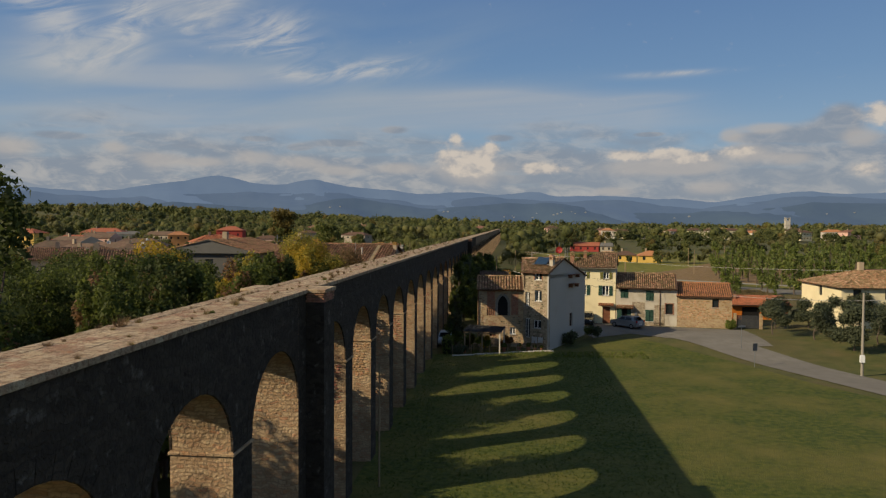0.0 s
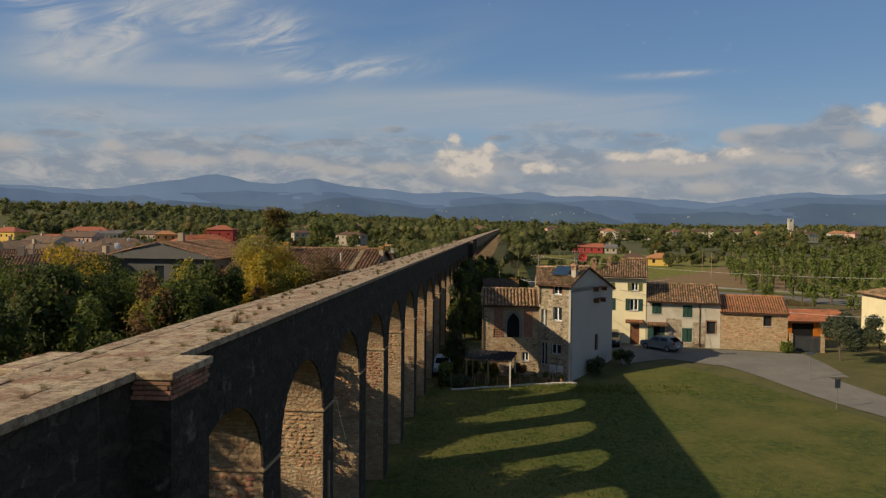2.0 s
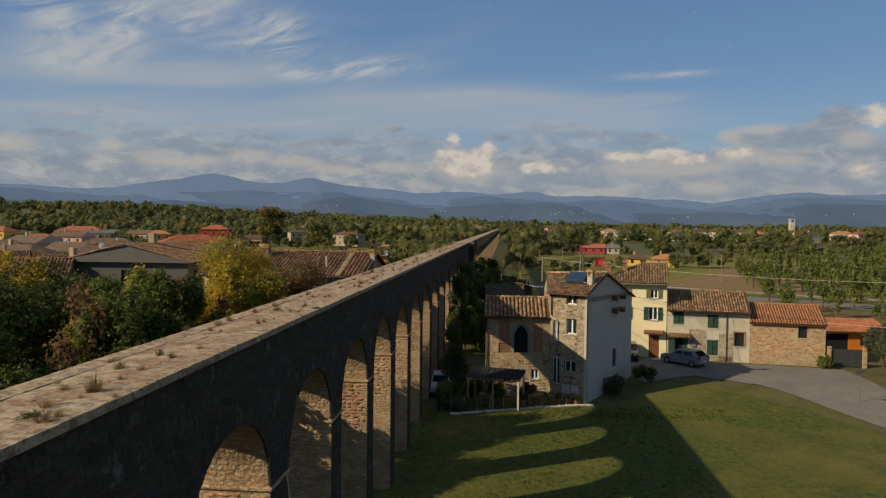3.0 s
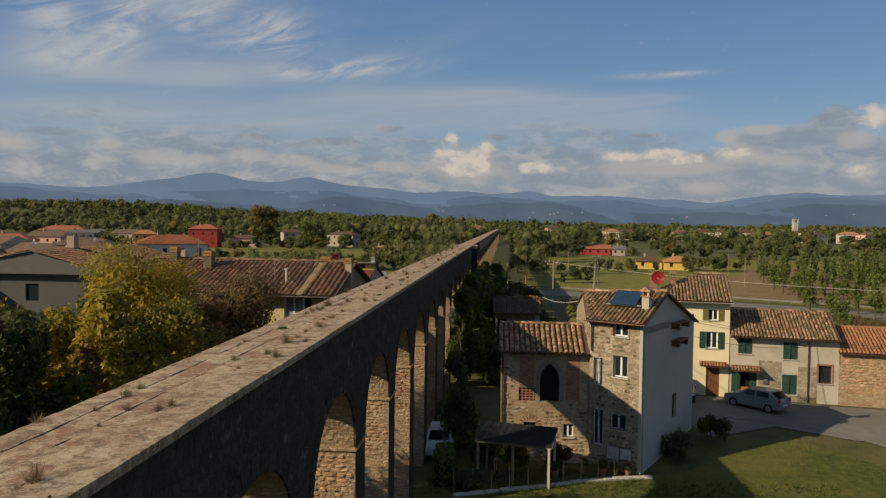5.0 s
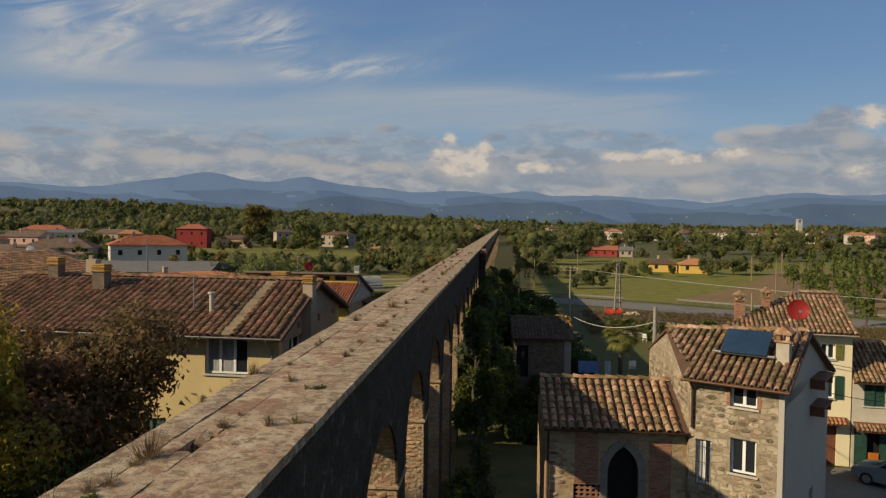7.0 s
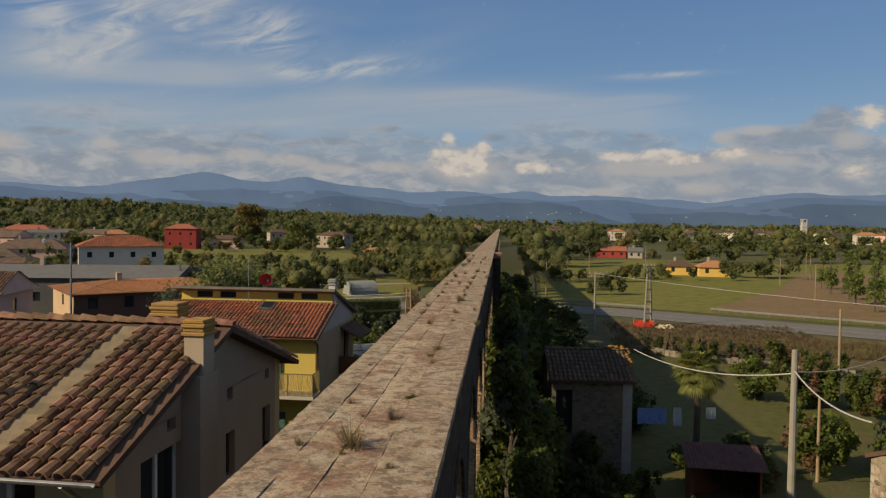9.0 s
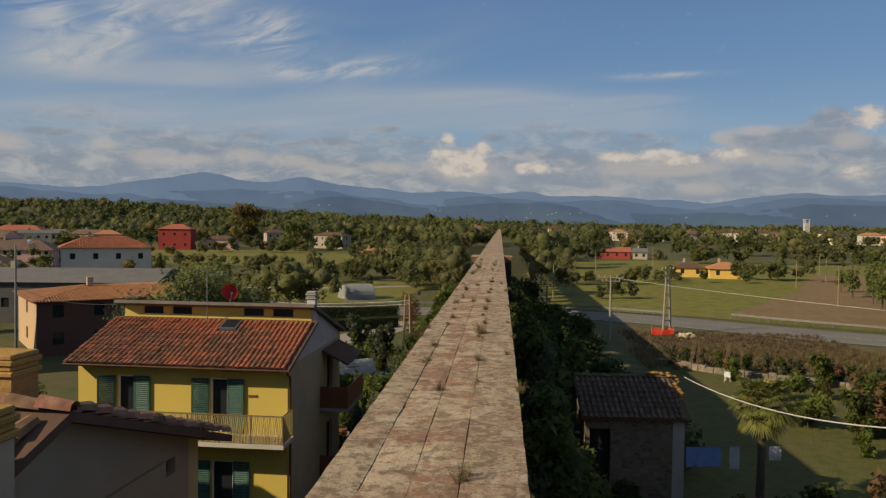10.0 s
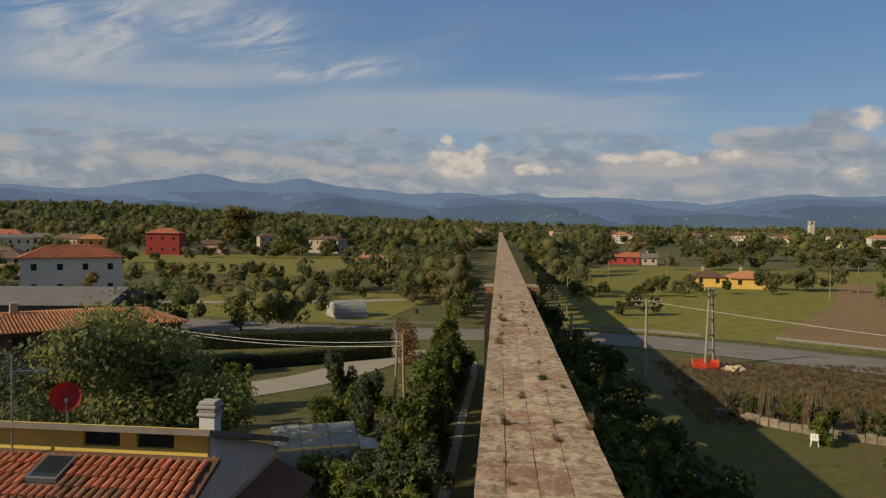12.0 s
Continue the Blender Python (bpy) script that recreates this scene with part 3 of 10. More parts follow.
# ---------------------------------------------------------------- ground
def axis_steps(lo, hi, fine_lo, fine_hi, fine, grow):
    out, v, s = [], fine_lo, fine
    while v < fine_hi:
        out.append(v)
        v += fine
    v, s = fine_hi, fine
    while v < hi:
        out.append(v)
        s *= grow
        v += s
    out.append(hi)
    v, s = fine_lo, fine
    left = []
    while v > lo:
        s *= grow
        v -= s
        left.append(max(v, lo))
    return sorted(set(left + out))


def ground_sheet():
    xs = axis_steps(-4800, 4800, -24, 60, 1.5, 1.12)
    ys = axis_steps(-800, 4800, -10, 130, 1.5, 1.12)
    verts = [(x, y, gh(x, y)) for y in ys for x in xs]
    n = len(xs)
    faces = [(j * n + i, j * n + i + 1, (j + 1) * n + i + 1, (j + 1) * n + i) for j in range(len(ys) - 1) for i in range(n - 1)]
    ob = new("ground", mesh_from("ground", verts, faces, M_GROUND, True))
    tagged(ob, "rough green and brown ground between gardens and fields", "ground", kind="structure")


def draped(name, outline, mat, lift, label, category, cell=2.0, kind="structure"):
    """A sheet over the ground inside an outline, cut into strips."""
    bm = bmesh.new()
    f = bm.faces.new([bm.verts.new((x, y, 0)) for x, y in outline])
    xs, ys = [p[0] for p in outline], [p[1] for p in outline]
    for axis, lo, hi in ((0, min(xs), max(xs)), (1, min(ys), max(ys))):
        k = max(cell, (hi - lo) / 60)
        c = lo + k
        while c < hi:
            co, no = [0, 0, 0], [0, 0, 0]
            co[axis], no[axis] = c, 1
            bmesh.ops.bisect_plane(bm, geom=bm.verts[:] + bm.edges[:] + bm.faces[:], plane_co=co, plane_no=no)
            c += k
    for v in bm.verts:
        v.co.z = gh(v.co.x, v.co.y) + lift
    for f in bm.faces:
        f.normal_update()
        if f.normal.z < 0:
            f.normal_flip()
    ob = part(name, bm, mat)
    return tagged(ob, label, category, kind=kind)


def smooth_line(pts, n=6):
    """A curve through the points (Catmull-Rom)."""
    out = []
    p = [Vector(q) for q in pts]
    p = [2 * p[0] - p[1], *p, 2 * p[-1] - p[-2]]
    for i in range(1, len(p) - 2):
        for k in range(n):
            t = k / n
            a, b, c, d = p[i - 1], p[i], p[i + 1], p[i + 2]
            out.append(0.5 * ((2 * b) + (c - a) * t + (2 * a - 5 * b + 4 * c - d) * t * t + (3 * b - a - 3 * c + d) * t ** 3))
    out.append(p[-2])
    return out


def band(name, line, w0, w1, mat, lift, label, category):
    """A strip along a line: from w0 to w1 sideways of it (to the left is positive)."""
    pts = smooth_line(line)
    verts, faces = [], []
    for i, p in enumerate(pts):
        d = (pts[min(i + 1, len(pts) - 1)] - pts[max(i - 1, 0)]).normalized()
        nrm = Vector((-d.y, d.x))
        for s in range(5):
            q = p + nrm * (w0 + (w1 - w0) * s / 4)
            verts.append((q.x, q.y, gh(q.x, q.y) + lift))
    for i in range(len(pts) - 1):
        for s in range(4):
            a = i * 5 + s
            faces.append((a, a + 5, a + 6, a + 1) if w1 > w0 else (a, a + 1, a + 6, a + 5))
    me = mesh_from(name, verts, faces, mat, True)
    me.flip_normals() if me.polygons[0].normal.z < 0 else None
    return tagged(new(name, me), label, category, kind="structure")


ground_sheet()
draped("meadow", [(-0.2, -30), (60, -30), (60, 40), (39, 52), (33.5, 62), (30, 71), (26.0, 76.6), (24.3, 78.6), (22.8, 80.2), (20.5, 80.4), (16.6, 77.4), (14.5, 75.8), (12.6, 75.2), (9, 74.2), (5.5, 73.2), (-0.2, 72)],
       M_MEADOW, 0.03, "mown green meadow with yellowish patches", "meadow")
VILLAGE_ROAD = [(50, 40), (41.5, 55), (36.2, 66), (33.0, 73.5), (29.8, 80), (26, 84.2), (21.5, 86.2), (17.5, 87.5), (14, 90), (10, 94)]
band("road", VILLAGE_ROAD, -2.6, 2.4, M_ROAD, 0.06, "grey asphalt village lane bending to the houses", "road")
draped("forecourt", [(17.5, 80.8), (22, 82.8), (26, 80.6), (30.5, 80), (33, 77), (36, 77), (36, 86.6), (27, 88.4), (21.6, 89.6), (16.8, 90.2), (16.6, 83)], M_ROAD, 0.045, "grey asphalt forecourt before the houses", "pavement")
MAIN_ROAD = [(170, 90), (110, 122), (60, 154), (40, 166.5), (29, 174), (16, 180.5), (0, 182.6), (-25, 182), (-70, 184), (-160, 190)]
band("main_road", MAIN_ROAD, -5.2, 5.2, M_ROAD, 0.06, "grey asphalt country road crossing under the arches", "road")

# ---------------------------------------------------------------- the aqueduct
TOP, PITCH, PIER0, PIER_T = 10.93, 6.34, 27.37, 1.5
XR, XL = 0.04, -1.80
SPRING, STILT, CROWN = 6.97, 6.98, 9.12
WIDEN = 1.46
aqueduct = thing("aqueduct", "long weathered stone aqueduct on tall round arches", "aqueduct", kind="structure")
K_FIRST, K_PARTS, K_LAST = -7, 22, 100


def pier_y(k):
    """The near face of pier k; the buttressed piers 0 and 17 are deeper by WIDEN towards the start."""
    return PIER0 + PITCH * k + (-WIDEN if k < 0 else WIDEN if k >= 17 else 0.0)


def span_mesh(detail):
    """The wall over one opening, from one pier's back to the next pier's front; y runs from 0."""
    w = PITCH - PIER_T
    n = 20 if detail else 10
    bm = bmesh.new()
    arc = [(w / 2 - w / 2 * math.cos(math.pi * i / n), STILT + (CROWN - STILT) * math.sin(math.pi * i / n)) for i in range(n + 1)]
    for x, flip in ((XR, False), (XL, True)):
        low = [bm.verts.new((x, a, b)) for a, b in arc]
        top = [bm.verts.new((x, a, TOP - 0.16)) for a, b in arc]
        for i in range(n):
            q = (low[i], low[i + 1], top[i + 1], top[i])
            bm.faces.new(q[::-1] if flip else q)
    a = [bm.verts.new((XR, y, z)) for y, z in arc]
    b = [bm.verts.new((XL, y, z)) for y, z in arc]
    for i in range(n):
        bm.faces.new((a[i], b[i], b[i + 1], a[i + 1]))
    me = bpy.data.meshes.new("arch_span")
    bm.to_mesh(me)
    bm.free()
    me.materials.append(M_WALL_SHADE)
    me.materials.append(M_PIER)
    # Flanks keep the shade-darkened masonry; the soffit takes the bright pier stone.
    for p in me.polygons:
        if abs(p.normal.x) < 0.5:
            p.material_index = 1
    return me


def ring_mesh():
    """The slightly proud ring of voussoirs of one arch, on both faces."""
    w = PITCH - PIER_T
    bm = bmesh.new()
    n = 17
    r0, r1 = w / 2 - 0.012, w / 2 + 0.42
    for x0, x1 in ((XR - 0.05, XR + 0.014), (XL - 0.014, XL + 0.05)):
        for i in range(n):
            t0, t1 = math.pi * (i + 0.03) / n, math.pi * (i + 0.97) / n
            pts = []
            for r, t in ((r0, t0), (r1, t0), (r1, t1), (r0, t1)):
                pts.append((w / 2 - r * math.cos(t), STILT + (r + (CROWN - STILT - w / 2)) * math.sin(t)))
            v = [bm.verts.new((x, y, z)) for x in (x0, x1) for y, z in pts]
            for q in ((0, 1, 2, 3), (7, 6, 5, 4), (0, 4, 5, 1), (1, 5, 6, 2), (2, 6, 7, 3), (3, 7, 4, 0)):
                bm.faces.new([v[k] for k in q])
    bmesh.ops.recalc_face_normals(bm, faces=bm.faces[:])
    me = bpy.data.meshes.new("arch_ring")
    bm.to_mesh(me)
    bm.free()
    me.materials.append(M_WALL_SHADE)
    return me


def pier_mesh(detail):
    bm = bmesh.new()
    box(bm, XL, XR, 0, PIER_T, -0.4, TOP - 0.16)
    return_mesh = bpy.data.meshes.new("pier")
    bm.to_mesh(return_mesh)
    bm.free()
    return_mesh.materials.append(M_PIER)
    return_mesh.materials.append(M_WALL_SHADE)
    # The shaded flanks take the darkened masonry, the ends the bright one.
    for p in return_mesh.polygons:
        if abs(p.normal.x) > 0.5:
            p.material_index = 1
    return return_mesh


def impost_mesh():
    bm = bmesh.new()
    box(bm, XL - 0.05, XR + 0.05, -0.055, PIER_T + 0.055, SPRING - 0.13, SPRING - 0.04)
    bevelled(bm, 0.015)
    me = bpy.data.meshes.new("impost")
    bm.to_mesh(me)
    bm.free()
    me.materials.append(M_PIER)
    return me


BUTT, BUTT_R, BUTT_L = 1.6, 0.73, -2.43


def bricks_round(core, y):
    """Bricks of the courses under the buttress caps, front and side."""
    bm = bmesh.new()
    box(bm, -0.122, 0.122, -0.03, 0.03, -0.036, 0.036)
    bevelled(bm, 0.007)
    me = bpy.data.meshes.new("brick")
    bm.to_mesh(me)
    bm.free()
    me.materials.append(M_BRICK_PIECE)
    r = random.Random(int(y * 10))
    for c in range(4):
        z = TOP - 0.455 + c * 0.087
        for sx, x0, x1 in ((1, XR, BUTT_R), (-1, BUTT_L, XL)):
            for k in range(3):
                x = x0 + 0.13 + (x1 - x0 - .26) * k / 2 + (0.03 if c % 2 else -0.02)
                part("brick", me, None, core, m=pose(x, y + .01 + r.uniform(-.006, .006), z))
            for k in range(6):
                part("brick", me, None, core, m=pose((x1 if sx > 0 else x0) + sx * r.uniform(-.012, .004), y + 0.16 + k * 0.258 + (0.05 if c % 2 else -0.03), z, 0, 0, 90))


def build_aqueduct():
    span, pier, ring, impost = span_mesh(True), pier_mesh(True), ring_mesh(), impost_mesh()
    for k in range(K_FIRST, K_PARTS):
        y = pier_y(k)
        p = part("pier", pier, None, aqueduct, m=pose(0, y, 0))
        part("impost", impost, None, p)
        s = part("arch_span", span, None, aqueduct, m=pose(0, y + PIER_T, 0))
        part("arch_ring", ring, None, s)
    # the rest, far ahead, as one mesh
    bm = bmesh.new()
    for me, dy in ((pier, 0), (span, PIER_T)):
        for k in range(K_PARTS, K_LAST):
            n0 = len(bm.verts)
            bm.from_mesh(me)
            bm.verts.ensure_lookup_table()
            for v in bm.verts[n0:]:
                v.co.y += pier_y(k) + dy
    far = part("far_arches", bm, M_PIER, aqueduct, "far run of stone arches")
    far.data.materials.append(M_WALL_SHADE)
    tagged(far, kind="stuff")
    # buttressed piers, thicker than the rest
    wide = pier_mesh(True)
    for v in wide.vertices:
        v.co.x += 0.003 if v.co.x > -1 else -0.003
        v.co.y = -WIDEN if v.co.y < .5 else .02
    for k in (0, 17):
        part("pier_widening", wide, None, aqueduct, m=pose(0, pier_y(k), -.002))
        y = pier_y(k) - 0.46
        bm = bmesh.new()
        for x0, x1 in ((XR + 0.004, BUTT_R + .02), (BUTT_L - .02, XL - 0.004)):
            box(bm, x0, x1, y, y + BUTT, -0.4, TOP - 0.50)
        b = part("buttress", bm, M_WALL_SHADE, aqueduct, "brick-capped buttress")
        bm = bmesh.new()
        for x0, x1 in ((XR + 0.006, BUTT_R), (BUTT_L, XL - 0.006)):
            box(bm, x0 - (.02 if x0 < -1 else 0), x1 + (0 if x0 < -1 else .02) - .03, y + 0.03, y + BUTT - .03, TOP - 0.497, TOP - 0.148)
        core = part("brick_course", bm, M_WALL_SHADE, b)
        bricks_round(core, y)
        bm = bmesh.new()
        for x0, x1 in ((0.134, BUTT_R + .09), (BUTT_L - .09, -1.904)):
            box(bm, x0, x1, y - 0.05, y + BUTT + 0.05, TOP - 0.145, TOP - 0.004)
        bevelled(bm, 0.02)
        part("buttress_cap", bm, M_STONE_TOP, b)


def coping():
    """Four rows of worn slabs on a bed, the middle ones a little sunk; the slabs passed nearest are pieces."""
    rng = random.Random(5)
    y0, y1 = pier_y(K_FIRST), pier_y(K_LAST)
    bm = bmesh.new()
    # the bed, open where one slab has broken through
    hx0, hx1, hy0, hy1 = -1.21, -1.005, 61.8, 62.55
    for a, b, c, d in ((XL - .07, XR + .06, y0, hy0), (XL - .07, XR + .06, hy1, y1), (XL - .07, hx0, hy0, hy1), (hx1, XR + .06, hy0, hy1)):
        box(bm, a, b, c, d, TOP - 0.158, TOP - 0.045)
    bed = part("coping_bed", bm, M_STONE_TOP, aqueduct)
    rows = [(-1.90, -1.46), (-1.46, -1.00), (-1.00, -0.53), (-0.53, 0.13)]
    variants = {}

    def slab(w, ln, seed, mat):
        r = random.Random(seed)
        bm = bmesh.new()
        nx, ny = 4, 9
        g = [[bm.verts.new(((i / nx - 0.5) * w + (r.uniform(-.02, .02) if 0 < i < nx else r.uniform(-.007, .005)),
                            (j / ny - 0.5) * ln + r.uniform(-.008, .008), r.uniform(-0.006, 0.005) - (.008 * r.random() if i in (0, nx) else 0))) for i in range(nx + 1)] for j in range(ny + 1)]
        for j in range(ny):
            for i in range(nx):
                bm.faces.new((g[j][i], g[j][i + 1], g[j + 1][i + 1], g[j + 1][i]))
        rim = [g[0][i] for i in range(nx)] + [g[j][nx] for j in range(ny)] + [g[ny][i] for i in range(nx, 0, -1)] + [g[j][0] for j in range(ny, 0, -1)]
        low = [bm.verts.new((v.co.x, v.co.y, -0.14)) for v in rim]
        for i in range(len(rim)):
            j = (i + 1) % len(rim)
            bm.faces.new((rim[i], low[i], low[j], rim[j]))
        me = bpy.data.meshes.new("slab")
        bm.to_mesh(me)
        bm.free()
        me.materials.append(mat)
        return me

    count = 0
    packs = {0: ([], []), 1: ([], [])}
    for ri, (a, b) in enumerate(rows):
        y = y0 + rng.uniform(0, 0.8)
        while y < y1 - 2:
            ln = rng.choice((1.2, 1.7, 2.3, 3.0)) if y < 150 else 4.2
            near = 20 < y < 135
            if ri == 1 and y < 61.5 <= y + ln:
                ln = 61.5 - y
            if ri == 1 and abs(y - 61.5) < 1e-6:
                # the broken slab: what is left round the hole, and a chip that slipped into it
                for px, py, pw, pl in ((-1.335, 62.15, .24, 1.29), (-1.11, 61.64, .20, .27), (-1.11, 62.675, .20, .23)):
                    part("slab", slab(pw, pl, int(py * 100), M_STONE_TOP), None, bed, m=pose(px, py, TOP - .012))
                part("slab_chip", slab(.17, .30, 5, M_STONE_EDGE), None, bed, m=pose(-1.11, 62.34, TOP - .015, 14, 9, 12))
                y += 1.3
                continue
            w = b - a - (0.009 if ri in (1, 2) else 0.007)
            z = TOP - (0.007 if ri in (1, 2) else 0.0) + rng.uniform(-0.006, 0.006)
            key = (ri, ln, rng.randrange(5))
            if key not in variants:
                variants[key] = slab(w, ln - 0.011, ri * 1009 + int(ln * 100) * 7 + key[2], M_STONE_EDGE if ri in (0, 3) else M_STONE_TOP)
            if near and count < 290:
                part("slab", variants[key], None, bed, m=pose((a + b) / 2, y + ln / 2, z, 0, 0, rng.choice((0, 180))))
                count += 1
            else:
                verts, faces = packs[1 if ri in (0, 3) else 0]
                n0 = len(verts)
                me = variants[key]
                verts.extend((v.co.x + (a + b) / 2, v.co.y + y + ln / 2, v.co.z + z) for v in me.vertices)
                faces.extend(tuple(i + n0 for i in p.vertices) for p in me.polygons)
            y += ln
    for name, (v, f) in packs.items():
        rest = part("slabs", mesh_from("slabs", v, f, M_STONE_EDGE if name else M_STONE_TOP), None, bed)
        tagged(rest, kind="stuff")


build_aqueduct()
coping()

# ---------------------------------------------------------------- houses
def turn(a, b, c, deg):
    return pose(a, b, c, 0, 0, deg)


def wall_mesh(L, z0, z1, holes, thick, gable=None):
    """A wall in its own plane: x along it, y inwards from its outer face, openings cut through. gable: points (x, z) above z1."""
    bm = bmesh.new()
    xs = sorted({0, L, *[h[0] for h in holes], *[h[0] + h[2] for h in holes]})
    zs = sorted({z0, z1, *[h[1] for h in holes], *[h[1] + h[3] for h in holes]})

    def solid(x, z):
        return not any(h[0] < x < h[0] + h[2] and h[1] < z < h[1] + h[3] for h in holes)

    cells = {(i, j): solid((xs[i] + xs[i + 1]) / 2, (zs[j] + zs[j + 1]) / 2) for i in range(len(xs) - 1) for j in range(len(zs) - 1)}
    for (i, j), on in cells.items():
        if not on:
            continue
        x0, x1, a, b = xs[i], xs[i + 1], zs[j], zs[j + 1]

        def quad(*p):
            bm.faces.new([bm.verts.new(q) for q in p])

        quad((x0, 0, a), (x1, 0, a), (x1, 0, b), (x0, 0, b))
        quad((x0, thick, b), (x1, thick, b), (x1, thick, a), (x0, thick, a))
        if not cells.get((i - 1, j)):
            quad((x0, 0, a), (x0, 0, b), (x0, thick, b), (x0, thick, a))
        if not cells.get((i + 1, j)):
            quad((x1, 0, a), (x1, thick, a), (x1, thick, b), (x1, 0, b))
        if not cells.get((i, j - 1)):
            quad((x0, 0, a), (x0, thick, a), (x1, thick, a), (x1, 0, a))
        if not cells.get((i, j + 1)) and not (gable and j == len(zs) - 2):
            quad((x0, 0, b), (x1, 0, b), (x1, thick, b), (x0, thick, b))
    if gable:
        prism(bm, [(0, z1), (L, z1)] + [g for g in gable if g[1] > z1 + 0.01], 0, thick)
    bmesh.ops.remove_doubles(bm, verts=bm.verts[:], dist=1e-4)
    return bm


def window(parent, x, z, w, h, m, frame_mat=None, sill=True, shutters=None, shutter_mat=None, depth=0.14, bars=1, label="", curtain=False, surround=None):
    """A window set into an opening of a wall: frame, panes, sill and shutters. m: the wall's own plane. shutters: 'open', 'closed' or 'half'."""
    frame_mat = frame_mat or M_WHITE
    bm = bmesh.new()
    t = 0.075 if frame_mat is M_WHITE else 0.055
    for x0, x1, z0, z1 in ((0, w, 0, t), (0, w, h - t, h), (0, t, t, h - t), (w - t, w, t, h - t)):
        box(bm, x0, x1, depth, depth + 0.06, z0, z1)
    n = bars + 1
    for i in range(1, n):
        c = w * i / n
        box(bm, c - t * 0.7, c + t * 0.7, depth - 0.005, depth + 0.055, t, h - t)
    win = part("window", bm, frame_mat, parent, label, m @ pose(x, 0, z))
    for i in range(n):
        bm = bmesh.new()
        a, b = w * i / n + t, w * (i + 1) / n - t
        box(bm, a, b, depth + 0.03, depth + 0.04, t, h - t)
        part("pane", bm, M_CURTAINPANE if curtain and i < max(1, bars) else M_GLASS, win)
    bm = bmesh.new()
    box(bm, 0.004, w - 0.004, depth + 0.10, depth + 0.12, 0.004, h - 0.004)
    part("room_dark", bm, M_CURTAIN if curtain else M_DARKIN, win)
    if sill:
        bm = bmesh.new()
        box(bm, -0.08, w + 0.08, -0.07, depth, -0.07, 0.0)
        part("sill", bm, M_PALE_STONE, win)
    if surround is not None:
        bm = bmesh.new()
        s = 0.12
        for x0, x1, z0, z1 in ((-s, w + s, h, h + s), (-s, 0, 0, h), (w, w + s, 0, h)):
            box(bm, x0, x1, -0.018, 0.05, z0, z1)
        part("surround", bm, surround, win)
    if shutters:
        sw = w / 2
        for side in (0, 1):
            bm = bmesh.new()
            fr = 0.06
            for x0, x1, z0, z1 in ((0, sw, 0, fr), (0, sw, h - fr, h), (0, fr, fr, h - fr), (sw - fr, sw, fr, h - fr), (fr, sw - fr, h / 2 - .03, h / 2 + .03)):
                box(bm, x0, x1, 0, 0.04, z0, z1)
            ns = max(6, int(h / 0.075))
            for k in range(ns):
                zc = fr + (h - 2 * fr) * (k + 0.5) / ns
                box(bm, fr, sw - fr, -0.014, 0.014, -0.03, 0.03, pose(0, 0.02, zc, -38))
            if shutters == "closed":
                mm = pose(0 if side == 0 else w / 2, -0.03, 0, 0, 0, -6 if side == 0 else 0)
            elif shutters == "half" and side == 0:
                mm = pose(0, -0.02, 0, 0, 0, -18)
            elif side == 0:
                mm = pose(-sw - 0.02, -0.06, 0)
            else:
                mm = pose(w + 0.02, -0.06, 0)
            part("shutter", bm, shutter_mat or M_GREEN_WOOD, win, m=mm)
    return win


def door(parent, x, z, w, h, m, mat, label="", depth=0.12):
    bm = bmesh.new()
    box(bm, 0, w, depth, depth + 0.05, 0, h)
    d = part("door", bm, mat, parent, label, m @ pose(x, 0, z))
    for i in range(2):
        for j in range(3):
            bm = bmesh.new()
            box(bm, w * i / 2 + 0.07, w * (i + 1) / 2 - 0.07, depth - 0.015, depth + 0.01, h * j / 3 + 0.08, h * (j + 1) / 3 - 0.08)
            part("panel", bm, mat, d)
    bm = bmesh.new()
    tube(bm, (w - 0.1, depth - 0.07, 1.0), (w - 0.22, depth - 0.07, 1.0), 0.015)
    tube(bm, (w - 0.1, depth - 0.07, 1.0), (w - 0.1, depth, 1.0), 0.012)
    part("door_handle", bm, M_METAL, d)
    return d


TILE_MESH = {}


def tile_mesh(mat, pitch, ln):
    key = (mat.name, pitch, ln)
    if key in TILE_MESH:
        return TILE_MESH[key]
    bm = bmesh.new()
    n = 4
    rings = []
    for y, r, z in ((0.0, pitch * 0.39, 0.045), (ln * 1.12, pitch * 0.31, 0.008)):
        rings.append([bm.verts.new((r * math.cos(math.pi * k / n), y, z + r * 0.95 * math.sin(math.pi * k / n))) for k in range(n + 1)])
    for k in range(n):
        bm.faces.new((rings[0][k], rings[0][k + 1], rings[1][k + 1], rings[1][k]))
    inner = [bm.verts.new((v.co.x * 0.82, 0.0, 0.035 + (v.co.z - 0.035) * 0.8)) for v in rings[0]]
    for k in range(n):
        bm.faces.new((rings[0][k + 1], rings[0][k], inner[k], inner[k + 1]))
    bmesh.ops.recalc_face_normals(bm, faces=bm.faces[:])
    me = bpy.data.meshes.new("tile")
    bm.to_mesh(me)
    bm.free()
    me.materials.append(mat)
    TILE_MESH[key] = me
    return me


